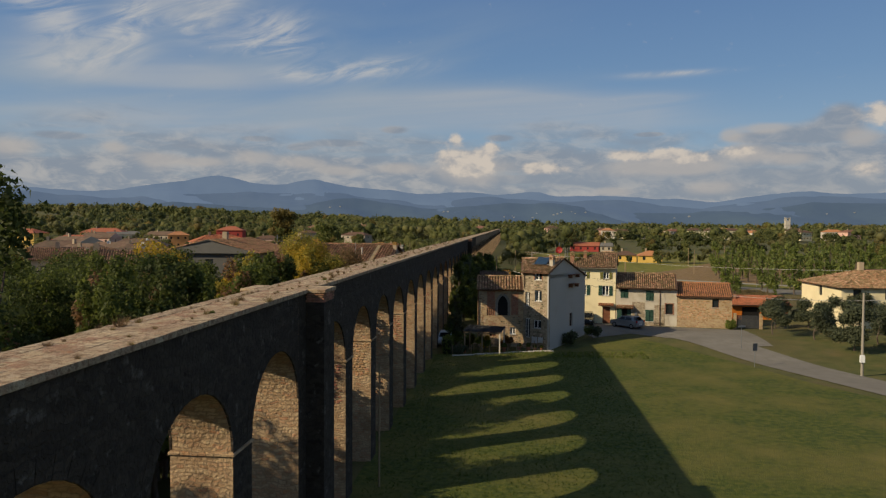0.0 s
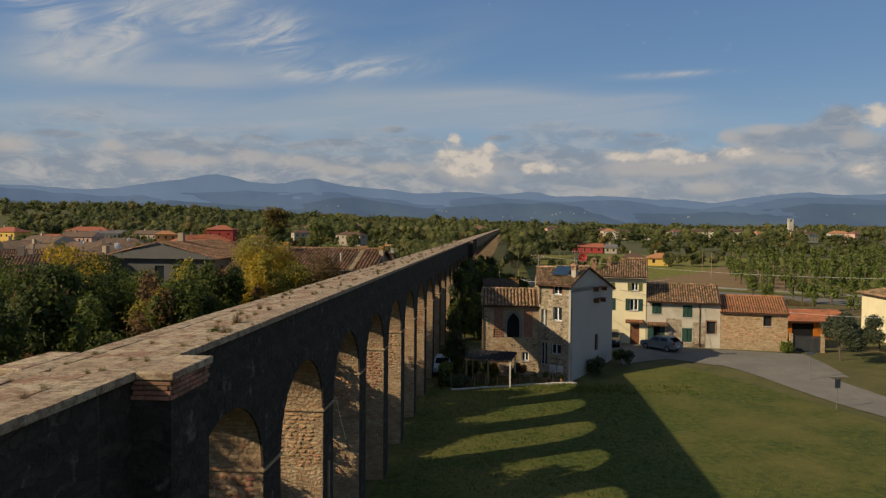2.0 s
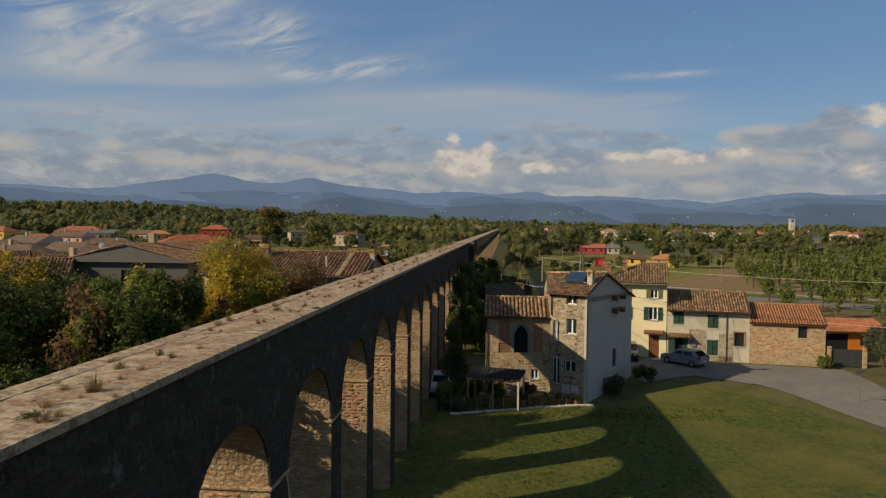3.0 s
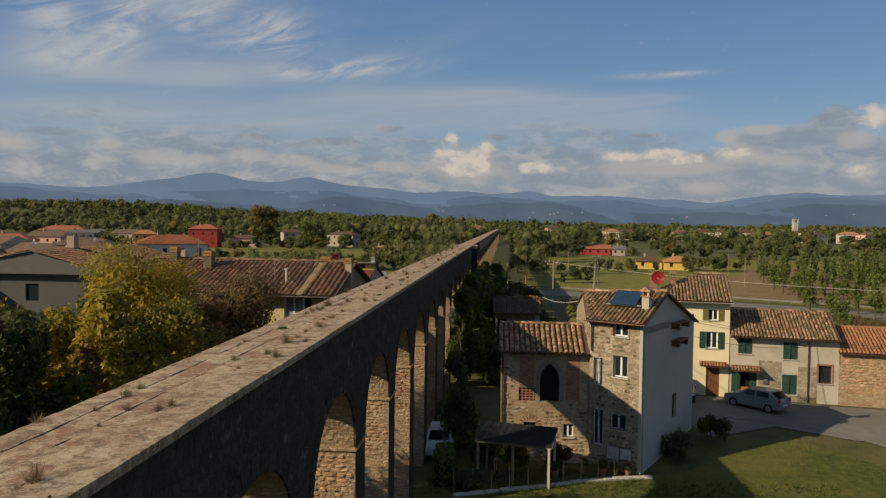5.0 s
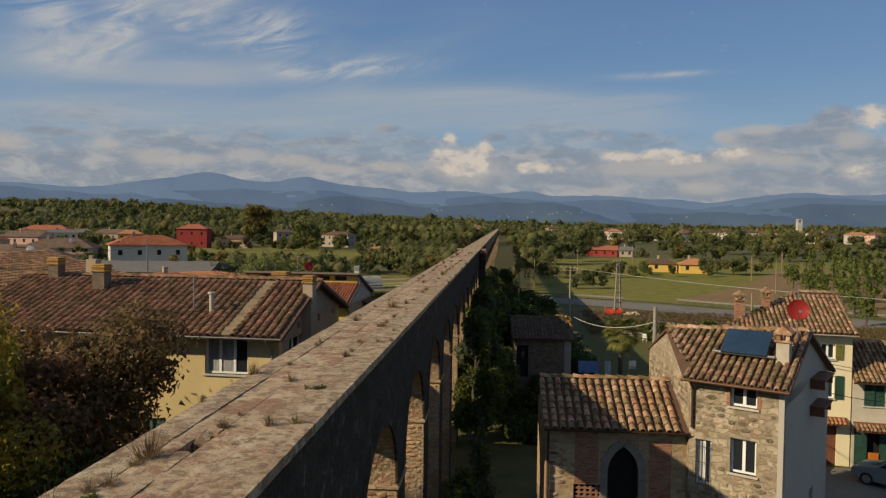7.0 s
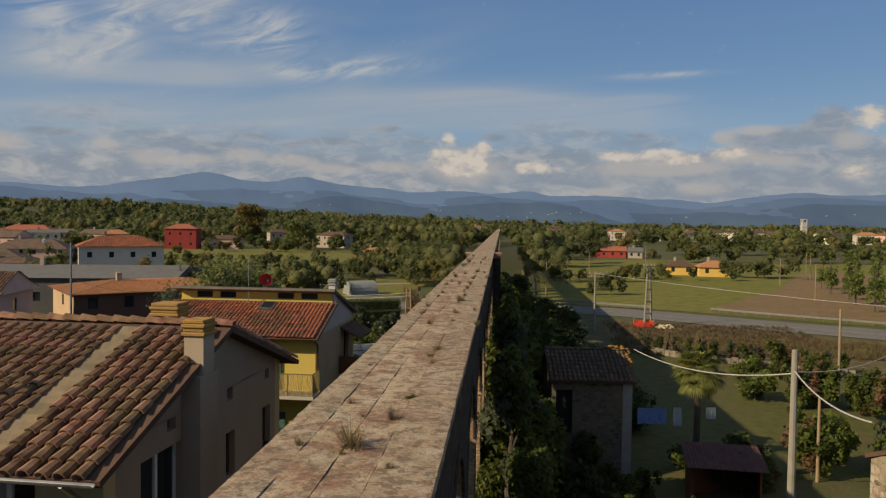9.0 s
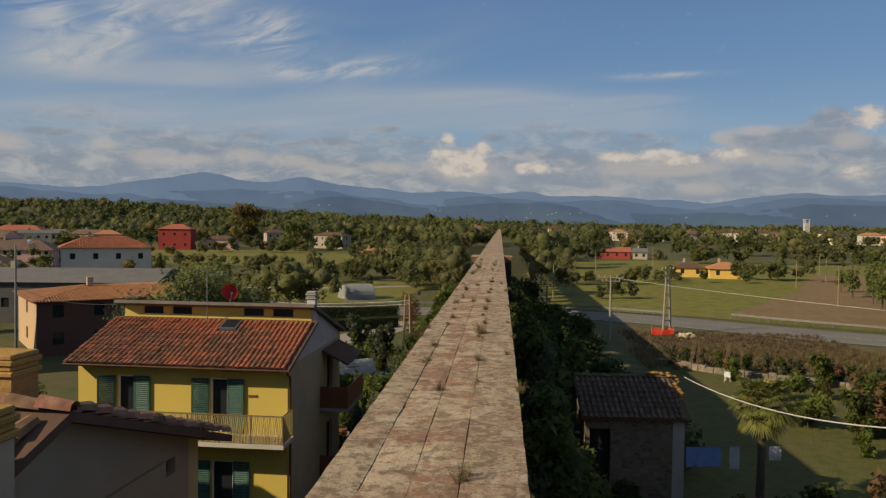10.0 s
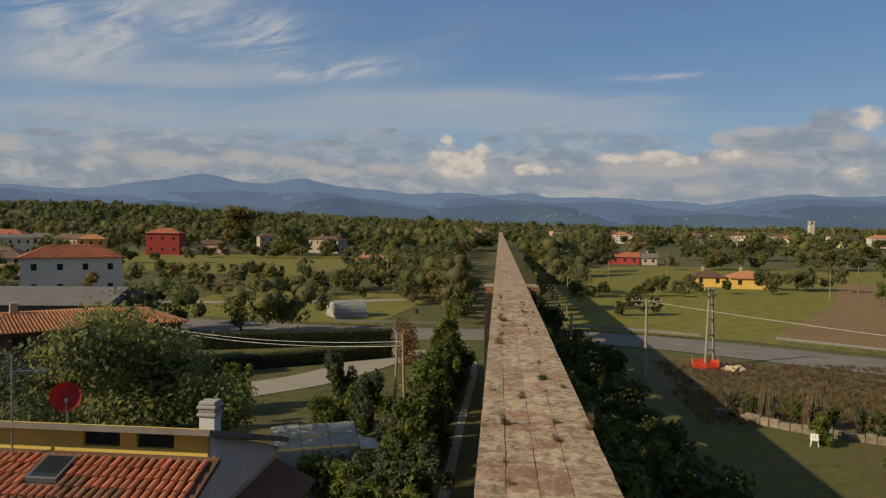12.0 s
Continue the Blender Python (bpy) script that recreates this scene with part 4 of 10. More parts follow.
def tile_slope(roof, origin, along, up, La, Ls, mat, pitch=0.25, ln=0.36, pieces=280, skip=None, seed=1, trim=None):
    """Rows of barrel tiles on one roof plane, in the roof's own axes. along and up are unit ways in that plane. trim: (x0, x1) by height for hipped ends."""
    rng = random.Random(seed)
    along, up = Vector(along).normalized(), Vector(up).normalized()
    nrm = along.cross(up).normalized()
    base = Matrix((along, up, nrm)).transposed().to_4x4()
    me = tile_mesh(mat, pitch, ln)
    mv = np.array([v.co[:] for v in me.vertices])
    mf = [tuple(p.vertices) for p in me.polygons]
    verts, faces, count, n0 = [], [], 0, 0
    nu, nv = int(La / pitch), int(Ls / ln)
    cells = [(i, j) for j in range(nv) for i in range(nu)]
    if skip:
        cells = [c for c in cells if not skip((c[0] + .5) * pitch, (c[1] + .5) * ln)]
    if trim:
        cells = [(i, j) for i, j in cells if trim(j * ln)[0] <= (i + .5) * pitch <= trim(j * ln)[1]]
    for i, j in cells:
        o = Vector(origin) + along * ((i + 0.5) * pitch + rng.uniform(-.012, .012)) + up * (j * ln - 0.04 + rng.uniform(-.015, .015)) + nrm * 0.004
        m = Matrix.Translation(o) @ base @ pose(0, 0, 0, rng.uniform(-1.2, 1.2), rng.uniform(-2, 2), rng.uniform(-2.5, 2.5))
        if count < pieces:
            part("tile", me, None, roof, m=m)
            count += 1
        else:
            r = np.array(m)[:3]
            verts.append(mv @ r[:, :3].T + r[:, 3])
            faces += [tuple(k + n0 for k in f) for f in mf]
            n0 += len(mv)
    if verts:
        ob = part("tiles", mesh_from("tiles", np.concatenate(verts).tolist(), faces, mat), None, roof)
        tagged(ob, kind="stuff")


def slab_between(bm, a, b, c, d, t):
    """A roof board: four corners of its upper face, and its thickness downwards."""
    n = (Vector(b) - Vector(a)).cross(Vector(d) - Vector(a)).normalized()
    top = [bm.verts.new(Vector(p)) for p in (a, b, c, d)]
    low = [bm.verts.new(Vector(p) - n * t) for p in (a, b, c, d)]
    bm.faces.new(top)
    bm.faces.new(low[::-1])
    for i in range(4):
        j = (i + 1) % 4
        bm.faces.new((top[j], top[i], low[i], low[j]))


def ridge_tiles(roof, p, q, mat, ln=0.4):
    p, q = Vector(p), Vector(q)
    d = q - p
    n = max(1, int(d.length / ln))
    me = tile_mesh(mat, 0.34, ln)
    base = Matrix((d.normalized().cross(Vector((0, 0, 1))).normalized(), d.normalized(), Vector((0, 0, 1)))).transposed().to_4x4()
    for i in range(n):
        part("ridge_tile", me, None, roof, m=Matrix.Translation(p + d * (i / n) + Vector((0, 0, 0.02))) @ base)


def gable_roof(house, W, D, zf, zb, zr, vr, over, side, mat, pieces=280, pitch=0.25, front_only=False, seed=1, skip=None):
    """Two slopes whose ridge runs along the front (x). zf, zb: eaves; zr: ridge, at depth vr; over: eaves; side: gable overhang."""
    bm = bmesh.new()
    sf, sb = (zr - zf) / vr, (zr - zb) / (D - vr)
    x0, x1 = -side, W + side
    slab_between(bm, (x0, -over, zf - sf * over), (x1, -over, zf - sf * over), (x1, vr, zr), (x0, vr, zr), 0.12)
    slab_between(bm, (x0, vr, zr), (x1, vr, zr), (x1, D + over, zb - sb * over), (x0, D + over, zb - sb * over), 0.12)
    roof = part("roof", bm, M_TILE_BED, house)
    L = x1 - x0
    tile_slope(roof, (x0, -over, zf - sf * over + 0.01), (1, 0, 0), (0, 1, sf), L, math.hypot(vr + over, (vr + over) * sf), mat, pitch, pieces=pieces, seed=seed, skip=skip)
    tile_slope(roof, (x1, D + over, zb - sb * over + 0.01), (-1, 0, 0), (0, -1, sb), L, math.hypot(D - vr + over, (D - vr + over) * sb), mat, pitch, pieces=0, seed=seed + 1)
    ridge_tiles(roof, (x0, vr, zr), (x1, vr, zr), mat)
    return roof


def gutter(house, p, q, mat=None, r=0.06):
    bm = bmesh.new()
    p, q = Vector(p), Vector(q)
    d = (q - p).normalized()
    s = d.cross(Vector((0, 0, 1)))
    n = 6
    for rr, flip in ((r, False), (r * 0.8, True)):
        ring = [[bm.verts.new(c + s * rr * math.cos(math.pi * k / n) - Vector((0, 0, rr * math.sin(math.pi * k / n)))) for k in range(n + 1)] for c in (p, q)]
        for k in range(n):
            f = (ring[0][k], ring[0][k + 1], ring[1][k + 1], ring[1][k])
            bm.faces.new(f[::-1] if flip else f)
    return part("gutter", bm, mat or M_COPPER, house)


def pipe(house, pts, r=0.045, mat=None, name="downpipe"):
    bm = bmesh.new()
    polytube(bm, pts, r, 8)
    return part(name, bm, mat or M_COPPER, house)


def chimney(house, x, y, z0, z1, w=0.5, d=0.5, mat=None, cap="tiles"):
    bm = bmesh.new()
    box(bm, -w / 2, w / 2, -d / 2, d / 2, z0, z1)
    c = part("chimney", bm, mat or M_TAN, house, m=pose(x, y, 0))
    if cap in ("ribs", "rings"):
        for k in range(4):
            bm = bmesh.new()
            e = .05 if k % 2 == 0 else .015
            box(bm, -w / 2 - e, w / 2 + e, -d / 2 - e, d / 2 + e, z1 + .003 + k * .085, z1 + .085 + k * .085)
            bevelled(bm, .018)
            part("cap_course", bm, M_LICHEN_BRICK if cap == "ribs" else M_CONCRETE, c)
        return c
    bm = bmesh.new()
    box(bm, -w / 2 - .06, w / 2 + .06, -d / 2 - .06, d / 2 + .06, z1 + 0.003, z1 + .07)
    for sx in (-1, 1):
        for sy in (-1, 1):
            box(bm, sx * w * 0.36 - .06, sx * w * 0.36 + .06, sy * d * 0.36 - .06, sy * d * 0.36 + .06, z1 + .075, z1 + .27)
    box(bm, -w / 2 - .08, w / 2 + .08, -d / 2 - .08, d / 2 + .08, z1 + .275, z1 + .34)
    if cap == "tiles":
        prism(bm, [(-w / 2 - .1, z1 + .345), (w / 2 + .1, z1 + .345), (0, z1 + .58)], -d / 2 - .1, d / 2 + .1)
    part("chimney_cap", bm, M_TILE if cap == "tiles" else M_CONCRETE, c)
    return c


M_CURTAINPANE = material("net_curtain_behind_glass", [(0.16, 0.17, 0.165), (0.42, 0.42, 0.40)], 3, 0.15, stretch=(7, 7, 0.4), gloss=0.5)
M_CURTAIN = material("net_curtain", [(0.10, 0.11, 0.11), (0.34, 0.34, 0.33)], 3, 0.9, stretch=(6, 6, 0.4))


def shell(house, W, D, z0, zf, zb, zr, vr, mats, holes, thick=0.35):
    """Four walls of a gabled house. mats: front, right, back, left; holes the same, as (x, z, w, h) in each wall's plane. Returns the planes."""
    planes = [pose(0, 0, 0), pose(W, 0, 0, 0, 0, 90), pose(W, D, 0, 0, 0, 180), pose(0, D, 0, 0, 0, -90)]
    zl = min(zf, zb)
    part("wall", wall_mesh(W, z0, zf, holes[0], thick), mats[0], house, m=planes[0])
    part("wall", wall_mesh(W, z0, zb, holes[2], thick), mats[2], house, m=planes[2])
    t = thick + 0.002
    L = D - 2 * t
    right = [(L, zb + (zr - zb) * t / (D - vr)), (vr - t, zr), (0, zf + (zr - zf) * t / vr)]
    part("wall", wall_mesh(L, z0, zl, [(h[0] - t, *h[1:]) for h in holes[1]], thick, right), mats[1], house, m=planes[1] @ pose(t, 0, 0))
    left = [(L - x, z) for x, z in right][::-1]
    part("wall", wall_mesh(L, z0, zl, [(h[0] - t, *h[1:]) for h in holes[3]], thick, left), mats[3], house, m=planes[3] @ pose(t, 0, 0))
    return planes


def open_wall_window(house, planes, face, x, z, w, h, **kw):
    return window(house, x, z, w, h, planes[face], **kw)


def stone_house():
    """The tall narrow house: rubble front, grey plastered gable side."""
    h = thing("stone_house", "tall narrow rubble-stone house with a grey plastered side", "house", pose(9.38, 76.84, 0, 0, 0, -32))
    W, D = 3.1, 8.7
    fw = [(1.38, 7.55, 0.88, 0.78), (1.42, 5.25, 0.85, 1.2), (1.28, 2.3, 0.95, 0.9), (0.24, 4.6, 0.55, 1.6), (0.24, 1.2, 0.62, 2.1)]
    sw = [(4.9, 2.1, 0.75, 1.5), (4.6, 7.55, 0.6, 0.6)]
    # the plan widens to the back: the left wall runs askew, with a gable of its own
    pl = [pose(0, 0, 0), pose(W, 0, 0, 0, 0, 90)]
    t, bx, by, vr, zr = 0.35, -3.5, 5.3, 3.3, 9.85
    part("wall", wall_mesh(W, -0.6, 8.5, fw, t), M_RUBBLE, h)
    L = D - t - .01
    part("wall", wall_mesh(L, -0.6, 7.75, [(q[0] - t, *q[1:]) for q in sw], t, [(L, 7.8), (vr - t, zr), (0, 8.6)]), M_GRAYPLASTER, h, m=pl[1] @ pose(t + .002, 0, 0))
    back = math.hypot(W - bx, D - by) - .8
    part("wall", wall_mesh(back, -0.6, 7.75, [], t), M_GRAYPLASTER, h, m=pose(W, D, 0, 0, 0, 180 + math.degrees(math.atan2(D - by, W - bx))) @ pose(.4, 0, 0))
    left = math.hypot(bx, by)
    part("wall", wall_mesh(left - .05, -0.6, 8.25, [], t, [(left - .05, 8.45), (left * .5, zr - .12)]), M_RUBBLE, h, m=pose(bx, by, 0, 0, 0, math.degrees(math.atan2(-by, -bx))))
    for i, o in enumerate(fw):
        window(h, *o, pl[0], bars=1, sill=i < 3, surround=M_REDBRICK if i == 0 else None, curtain=i == 3)
        if i >= 2:
            bm = bmesh.new()
            n = 5
            for k in range(n):
                xx = o[0] + o[2] * (k + 0.5) / n
                tube(bm, (xx, -0.06, o[1] + .02), (xx, -0.06, o[1] + o[3] - .02), 0.012, n=5)
            for zz in (0.15, 0.5, 0.85):
                tube(bm, (o[0] - .03, -0.06, o[1] + o[3] * zz), (o[0] + o[2] + .03, -0.06, o[1] + o[3] * zz), 0.012, n=5)
            part("window_grille", bm, M_WIRE, h)
    for o in sw:
        window(h, *o, pl[1], bars=1, frame_mat=M_BROWN_WOOD, sill=False)
    # plastered corner strip on the front edge
    bm = bmesh.new()
    box(bm, W - 0.16, W + 0.012, -0.012, 0.1, -0.3, 8.4)
    part("corner_strip", bm, M_GRAYPLASTER, h)
    o, sf = 0.35, (9.9 - 8.5) / vr
    ze, ax, ay = 8.5 - sf * 0.35, bx * .5, by * .5
    za = 8.5 + sf * ay
    bm = bmesh.new()
    slab_between(bm, (-.12, -o, ze), (W + .22, -o, ze), (W + .22, vr, 9.9), (ax - .12, ay, za), 0.1)
    slab_between(bm, (ax - .12, ay, za), (W + .22, vr, 9.9), (W + .22, D + .3, 7.65), (bx - .15, by + .2, 8.3), 0.1)
    roof = part("roof", bm, M_TILE_BED, h)
    ls = math.hypot(vr + o, (vr + o) * sf)
    x_min = ax - .2

    def verge(v):
        y = -o + v / ls * (vr + o)
        top = ay + (vr - ay) * max(0.0, (y - ay) / (vr - ay)) if y > ay else y
        x = bx / by * max(0.0, y) - .1 if y <= ay else ax + (W - ax) * (y - ay) / (vr - ay)
        return x - x_min, W + .2 - x_min

    tile_slope(roof, (x_min, -o, ze + .01), (1, 0, 0), (0, 1, sf), W + .22 - x_min, ls, M_TILE, 0.25, pieces=250, seed=3, trim=verge)
    ridge_tiles(roof, (ax - .1, ay, za + .02), (W + .2, vr, 9.92), M_TILE)
    gutter(h, (-0.2, -0.42, 8.33), (W + 0.2, -0.42, 8.33))
    pipe(h, [(0.12, -0.40, 8.28), (0.12, -0.1, 8.0), (0.12, -0.1, 6.6)])
    # solar collector
    bm = bmesh.new()
    box(bm, 0, 1.55, 0, 1.25, 0, 0.09)
    bevelled(bm, 0.015)
    s = part("solar_panel", bm, M_SOLAR, h, "dark blue solar collector", pose(0.75, 0.95, 9.2, 34, 0, 0))
    bm = bmesh.new()
    tube(bm, (-0.25, 0.06, -0.03), (1.8, 0.06, -0.03), 0.05)
    for xx in (0.1, 1.45):
        tube(bm, (xx, 1.2, 0), (xx, 1.25, -0.55), 0.02)
        tube(bm, (xx, 0.1, 0), (xx, 0.1, -0.18), 0.02)
    part("panel_stand", bm, M_METAL, s)
    chimney(h, 2.78, 1.3, 8.7, 9.75, 0.42, 0.42, M_WHITEPLASTER, "tiles")
    bm = bmesh.new()
    tube(bm, (2.95, 2.6, 9.4), (2.95, 2.6, 11.6), 0.025)
    mast = part("mast", bm, M_METAL, h)
    dish(mast, (2.95, 2.55, 10.75), 0.38, (0.35, -0.9, 0.25), "red")
    # timber canopy brackets on the grey side
    for z, a, b in ((7.95, 4.4, 6.4), (6.9, 4.5, 6.2)):
        bm = bmesh.new()
        box(bm, W + 0.004, W + 0.55, a, b, z, z + 0.05, None)
        box(bm, W + 0.004, W + 0.5, a + .1, a + .16, z - 0.35, z - 0.004)
        box(bm, W + 0.004, W + 0.5, b - .16, b - .1, z - 0.35, z - 0.004)
        part("side_shelf", bm, M_BROWN_WOOD, h)
    return h


def dish(parent, p, r, aim, kind):
    """A shallow satellite dish on its mast, with its arm."""
    bm = bmesh.new()
    n, rings = 18, 4
    rows = []
    for k in range(rings + 1):
        rr = r * k / rings
        rows.append([bm.verts.new((rr * math.cos(math.tau * i / n), rr * math.sin(math.tau * i / n), 0.28 * rr * rr / r)) for i in range(n)] if k else [bm.verts.new((0, 0, 0))])
    for i in range(n):
        bm.faces.new((rows[0][0], rows[1][i], rows[1][(i + 1) % n]))
    for k in range(1, rings):
        for i in range(n):
            bm.faces.new((rows[k][i], rows[k + 1][i], rows[k + 1][(i + 1) % n], rows[k][(i + 1) % n]))
    bmesh.ops.solidify(bm, geom=bm.faces[:], thickness=0.02)
    q = Vector(aim).to_track_quat("Z", "Y").to_matrix().to_4x4()
    d = part("satellite_dish", bm, M_RED if kind == "red" else M_WHITE, parent, "red satellite dish" if kind == "red" else "", Matrix.Translation(p) @ q)
    bm = bmesh.new()
    tube(bm, (0, -r, 0.28 * r), (0, -0.1, r * 1.1), 0.012)
    box(bm, -0.04, 0.04, -0.14, -0.06, r * 1.05, r * 1.2)
    part("dish_arm", bm, M_METAL, d)
    return d


M_ARCHSTONE = material("grey_arch_stone", [(0.20, 0.18, 0.15), (0.28, 0.25, 0.21)], 2, 0.95, 0.01, 15)
M_RED = material("red_paint", [(0.42, 0.035, 0.03), (0.5, 0.05, 0.04)], 3, 0.5)
M_SOLAR = material("solar_glass", [(0.012, 0.03, 0.06), (0.02, 0.045, 0.085)], 2, 0.12, gloss=0.6)


def chapel():
    h = thing("chapel", "low old stone chapel with a pointed arch window", "chapel", pose(4.33, 76.98, 0, 0, 0, 1))
    W, D = 5.05, 5.2
    zf, zr = 6.5, 7.6
    fh = [(2.24, 3.5, 1.1, 2.3), (1.02, 3.48, 1.06, 0.8), (1.33, 1.2, 0.72, 1.05), (3.59, 1.44, 0.62, 0.78)]
    pl = [pose(0, 0, 0)]
    t, vr, bx, by = 0.35, 2.4, 0.05, 5.0
    part("wall", wall_mesh(W, -0.6, zf, fh, t), M_BRICKY, h)
    part("wall", wall_mesh(D - t - .01, -0.6, zf, [], t, [(D - t - .01, zf + .05), (vr - t, zr), (0, zf + .1)]), M_BRICKY, h, m=pose(W - .02, t + .002, 0, 0, 0, 90))
    left = math.hypot(bx, by)
    part("wall", wall_mesh(left - .05, -0.6, zf - .1, [], t, [(left - .05, zf - .05), (left * .52, zr - .1)]), M_BRICKY, h, m=pose(bx, by, 0, 0, 0, math.degrees(math.atan2(-by, -bx))))
    part("wall", wall_mesh(math.hypot(W - bx, D - by) - .8, -0.6, zf - .1, [], t), M_BRICKY, h, m=pose(W, D, 0, 0, 0, 180 + math.degrees(math.atan2(D - by, W - bx))) @ pose(.4, 0, 0))
    o, zt = 0.3, zr + .05
    sf = (zt - zf) / vr
    ax = bx * vr / by
    bm = bmesh.new()
    slab_between(bm, (.1, -o, zf - sf * o), (W - .004, -o, zf - sf * o), (W - .004, vr, zt), (ax - .12, vr, zt), 0.1)
    slab_between(bm, (ax - .12, vr, zt), (W - .004, vr, zt), (W - .004, D + .2, zf - .15), (bx - .1, by + .2, zf - .1), 0.1)
    roof = part("roof", bm, M_TILE_BED, h)
    ls = math.hypot(vr + o, (vr + o) * sf)
    tile_slope(roof, (ax - .2, -o, zf - sf * o + .01), (1, 0, 0), (0, 1, sf), W - ax + .2, ls, M_TILE, 0.31, pieces=280, seed=9, trim=lambda v: (.2 - ax + bx / by * (-o + v / ls * (vr + o)) - .1, W - ax + .17))
    ridge_tiles(roof, (ax - .1, vr, zt + .01), (W, vr, zt + .01), M_TILE)
    gutter(h, (-0.1, -0.36, zf - 0.14), (W, -0.36, zf - 0.14))
    pipe(h, [(0.08, -0.32, zf - 0.2), (0.08, -0.09, zf - 0.5), (0.08, -0.09, 0.0)], 0.05)
    # pointed arch: brick surround with the spandrels filled, glass behind
    bm = bmesh.new()
    x0, w, z0, hh = 2.24, 1.1, 3.5, 2.3
    spring = z0 + 1.25
    for side in (-1, 1):
        cx = x0 + w / 2 - side * w * 0.5
        n = 8
        pts = []
        R = w
        top = math.acos(0.5)
        for k in range(n + 1):
            a = top * k / n
            pts.append((cx + side * R * math.cos(a), spring + R * math.sin(a)))
        edge = x0 + w / 2 + side * w / 2
        for (ax, az), (bx, bz) in zip(pts, pts[1:]):
            o = [(ax, az), (edge, az), (edge, bz), (bx, bz)]
            if abs(edge - ax) < 1e-3:
                o = [(ax, az), (edge, bz), (bx, bz)]
            if side < 0:
                o = o[::-1]
            prism(bm, o, 0.06, 0.3)
    box(bm, x0, x0 + w, 0.06, 0.3, spring + w * math.sin(top), z0 + hh)
    bmesh.ops.recalc_face_normals(bm, faces=bm.faces[:])
    part("arch_fill", bm, M_BRICKY, h)
    for side in (-1, 1):
        cx = x0 + w / 2 - side * w * 0.5
        n = 9
        for k in range(n):
            a0, a1 = math.acos(0.5) * (k + .02) / n, math.acos(0.5) * (k + .98) / n
            o = []
            for R, a in ((w, a0), (w + .28, a0), (w + .28, a1), (w, a1)):
                o.append((cx + side * R * math.cos(a), spring + R * math.sin(a)))
            bm = bmesh.new()
            prism(bm, o if side > 0 else o[::-1], -0.03, 0.2)
            part("arch_stone", bm, M_ARCHSTONE, h)
        e = x0 + w / 2 + side * w / 2
        for k in range(5):
            a, b = (e, e + .26) if side > 0 else (e - .26, e)
            bm = bmesh.new()
            box(bm, a, b, -0.03, 0.2, z0 + 1.25 * k / 5 + .004, z0 + 1.25 * (k + 1) / 5 - .004)
            part("arch_stone", bm, M_ARCHSTONE, h)
    bm = bmesh.new()
    box(bm, x0 + .003, x0 + w - .003, 0.22, 0.24, z0 + .003, z0 + hh - .003)
    part("dark_opening", bm, M_DARKIN, h)
    # brick lattice
    bm = bmesh.new()
    n = 5
    for i in range(n + 1):
        xx = 1.02 + 1.06 * i / n
        box(bm, max(1.021, xx - .04), min(2.079, xx + .04), 0.06, 0.18, 3.48, 4.28)
    for j in range(n + 1):
        zz = 3.48 + 0.8 * j / n
        box(bm, 1.021, 2.079, 0.055, 0.185, max(3.481, zz - .03), min(4.279, zz + .03))
    part("brick_lattice", bm, M_REDBRICK, h)
    bm = bmesh.new()
    box(bm, 1.023, 2.077, 0.25, 0.27, 3.483, 4.277)
    part("dark_opening", bm, M_DARKIN, h)
    # brick panels left and right of the arch, a touch proud
    bm = bmesh.new()
    box(bm, 1.05, 1.9, -0.012, 0.05, 4.32, 6.2)
    part("brick_panel", bm, M_REDBRICK, h)
    bm = bmesh.new()
    box(bm, 3.72, 4.5, -0.012, 0.05, 3.6, 5.95)
    part("brick_panel", bm, M_REDBRICK, h)
    window(h, *fh[2], pl[0], bars=1, frame_mat=M_BROWN_WOOD, sill=False)
    window(h, *fh[3], pl[0], bars=1, sill=True)
    bm = bmesh.new()
    for k in range(9):
        a = math.pi * (k + 0.5) / 9
        box(bm, -0.05, 0.05, -0.02, 0.12, 0.42, 0.66, pose(1.69, 0, 2.06) @ Matrix.Rotation(math.pi / 2 - a, 4, "Y"))
    part("brick_lintel", bm, M_REDBRICK, h)
    return h


def on_row(s, t=0.0, z=0.0, extra=0.0):
    """The pose at s metres along the row of houses by the forecourt."""
    a = radians(-9.7)
    return pose(21.6 + s * math.cos(a) - t * math.sin(a), 90.0 + s * math.sin(a) + t * math.cos(a), z, 0, 0, -9.7 + extra)


def canopy(house, x, z, w, out, mat, pitch=0.2):
    """A small tiled roof over a door."""
    bm = bmesh.new()
    slab_between(bm, (x, -out, z), (x + w, -out, z), (x + w, 0, z + out * .4), (x, 0, z + out * .4), 0.05)
    r = part("canopy", bm, M_BROWN_WOOD, house)
    tile_slope(r, (x, -out, z + .01), (1, 0, 0), (0, 1, .4), w, math.hypot(out, out * .4), mat, pitch, 0.3, pieces=30)


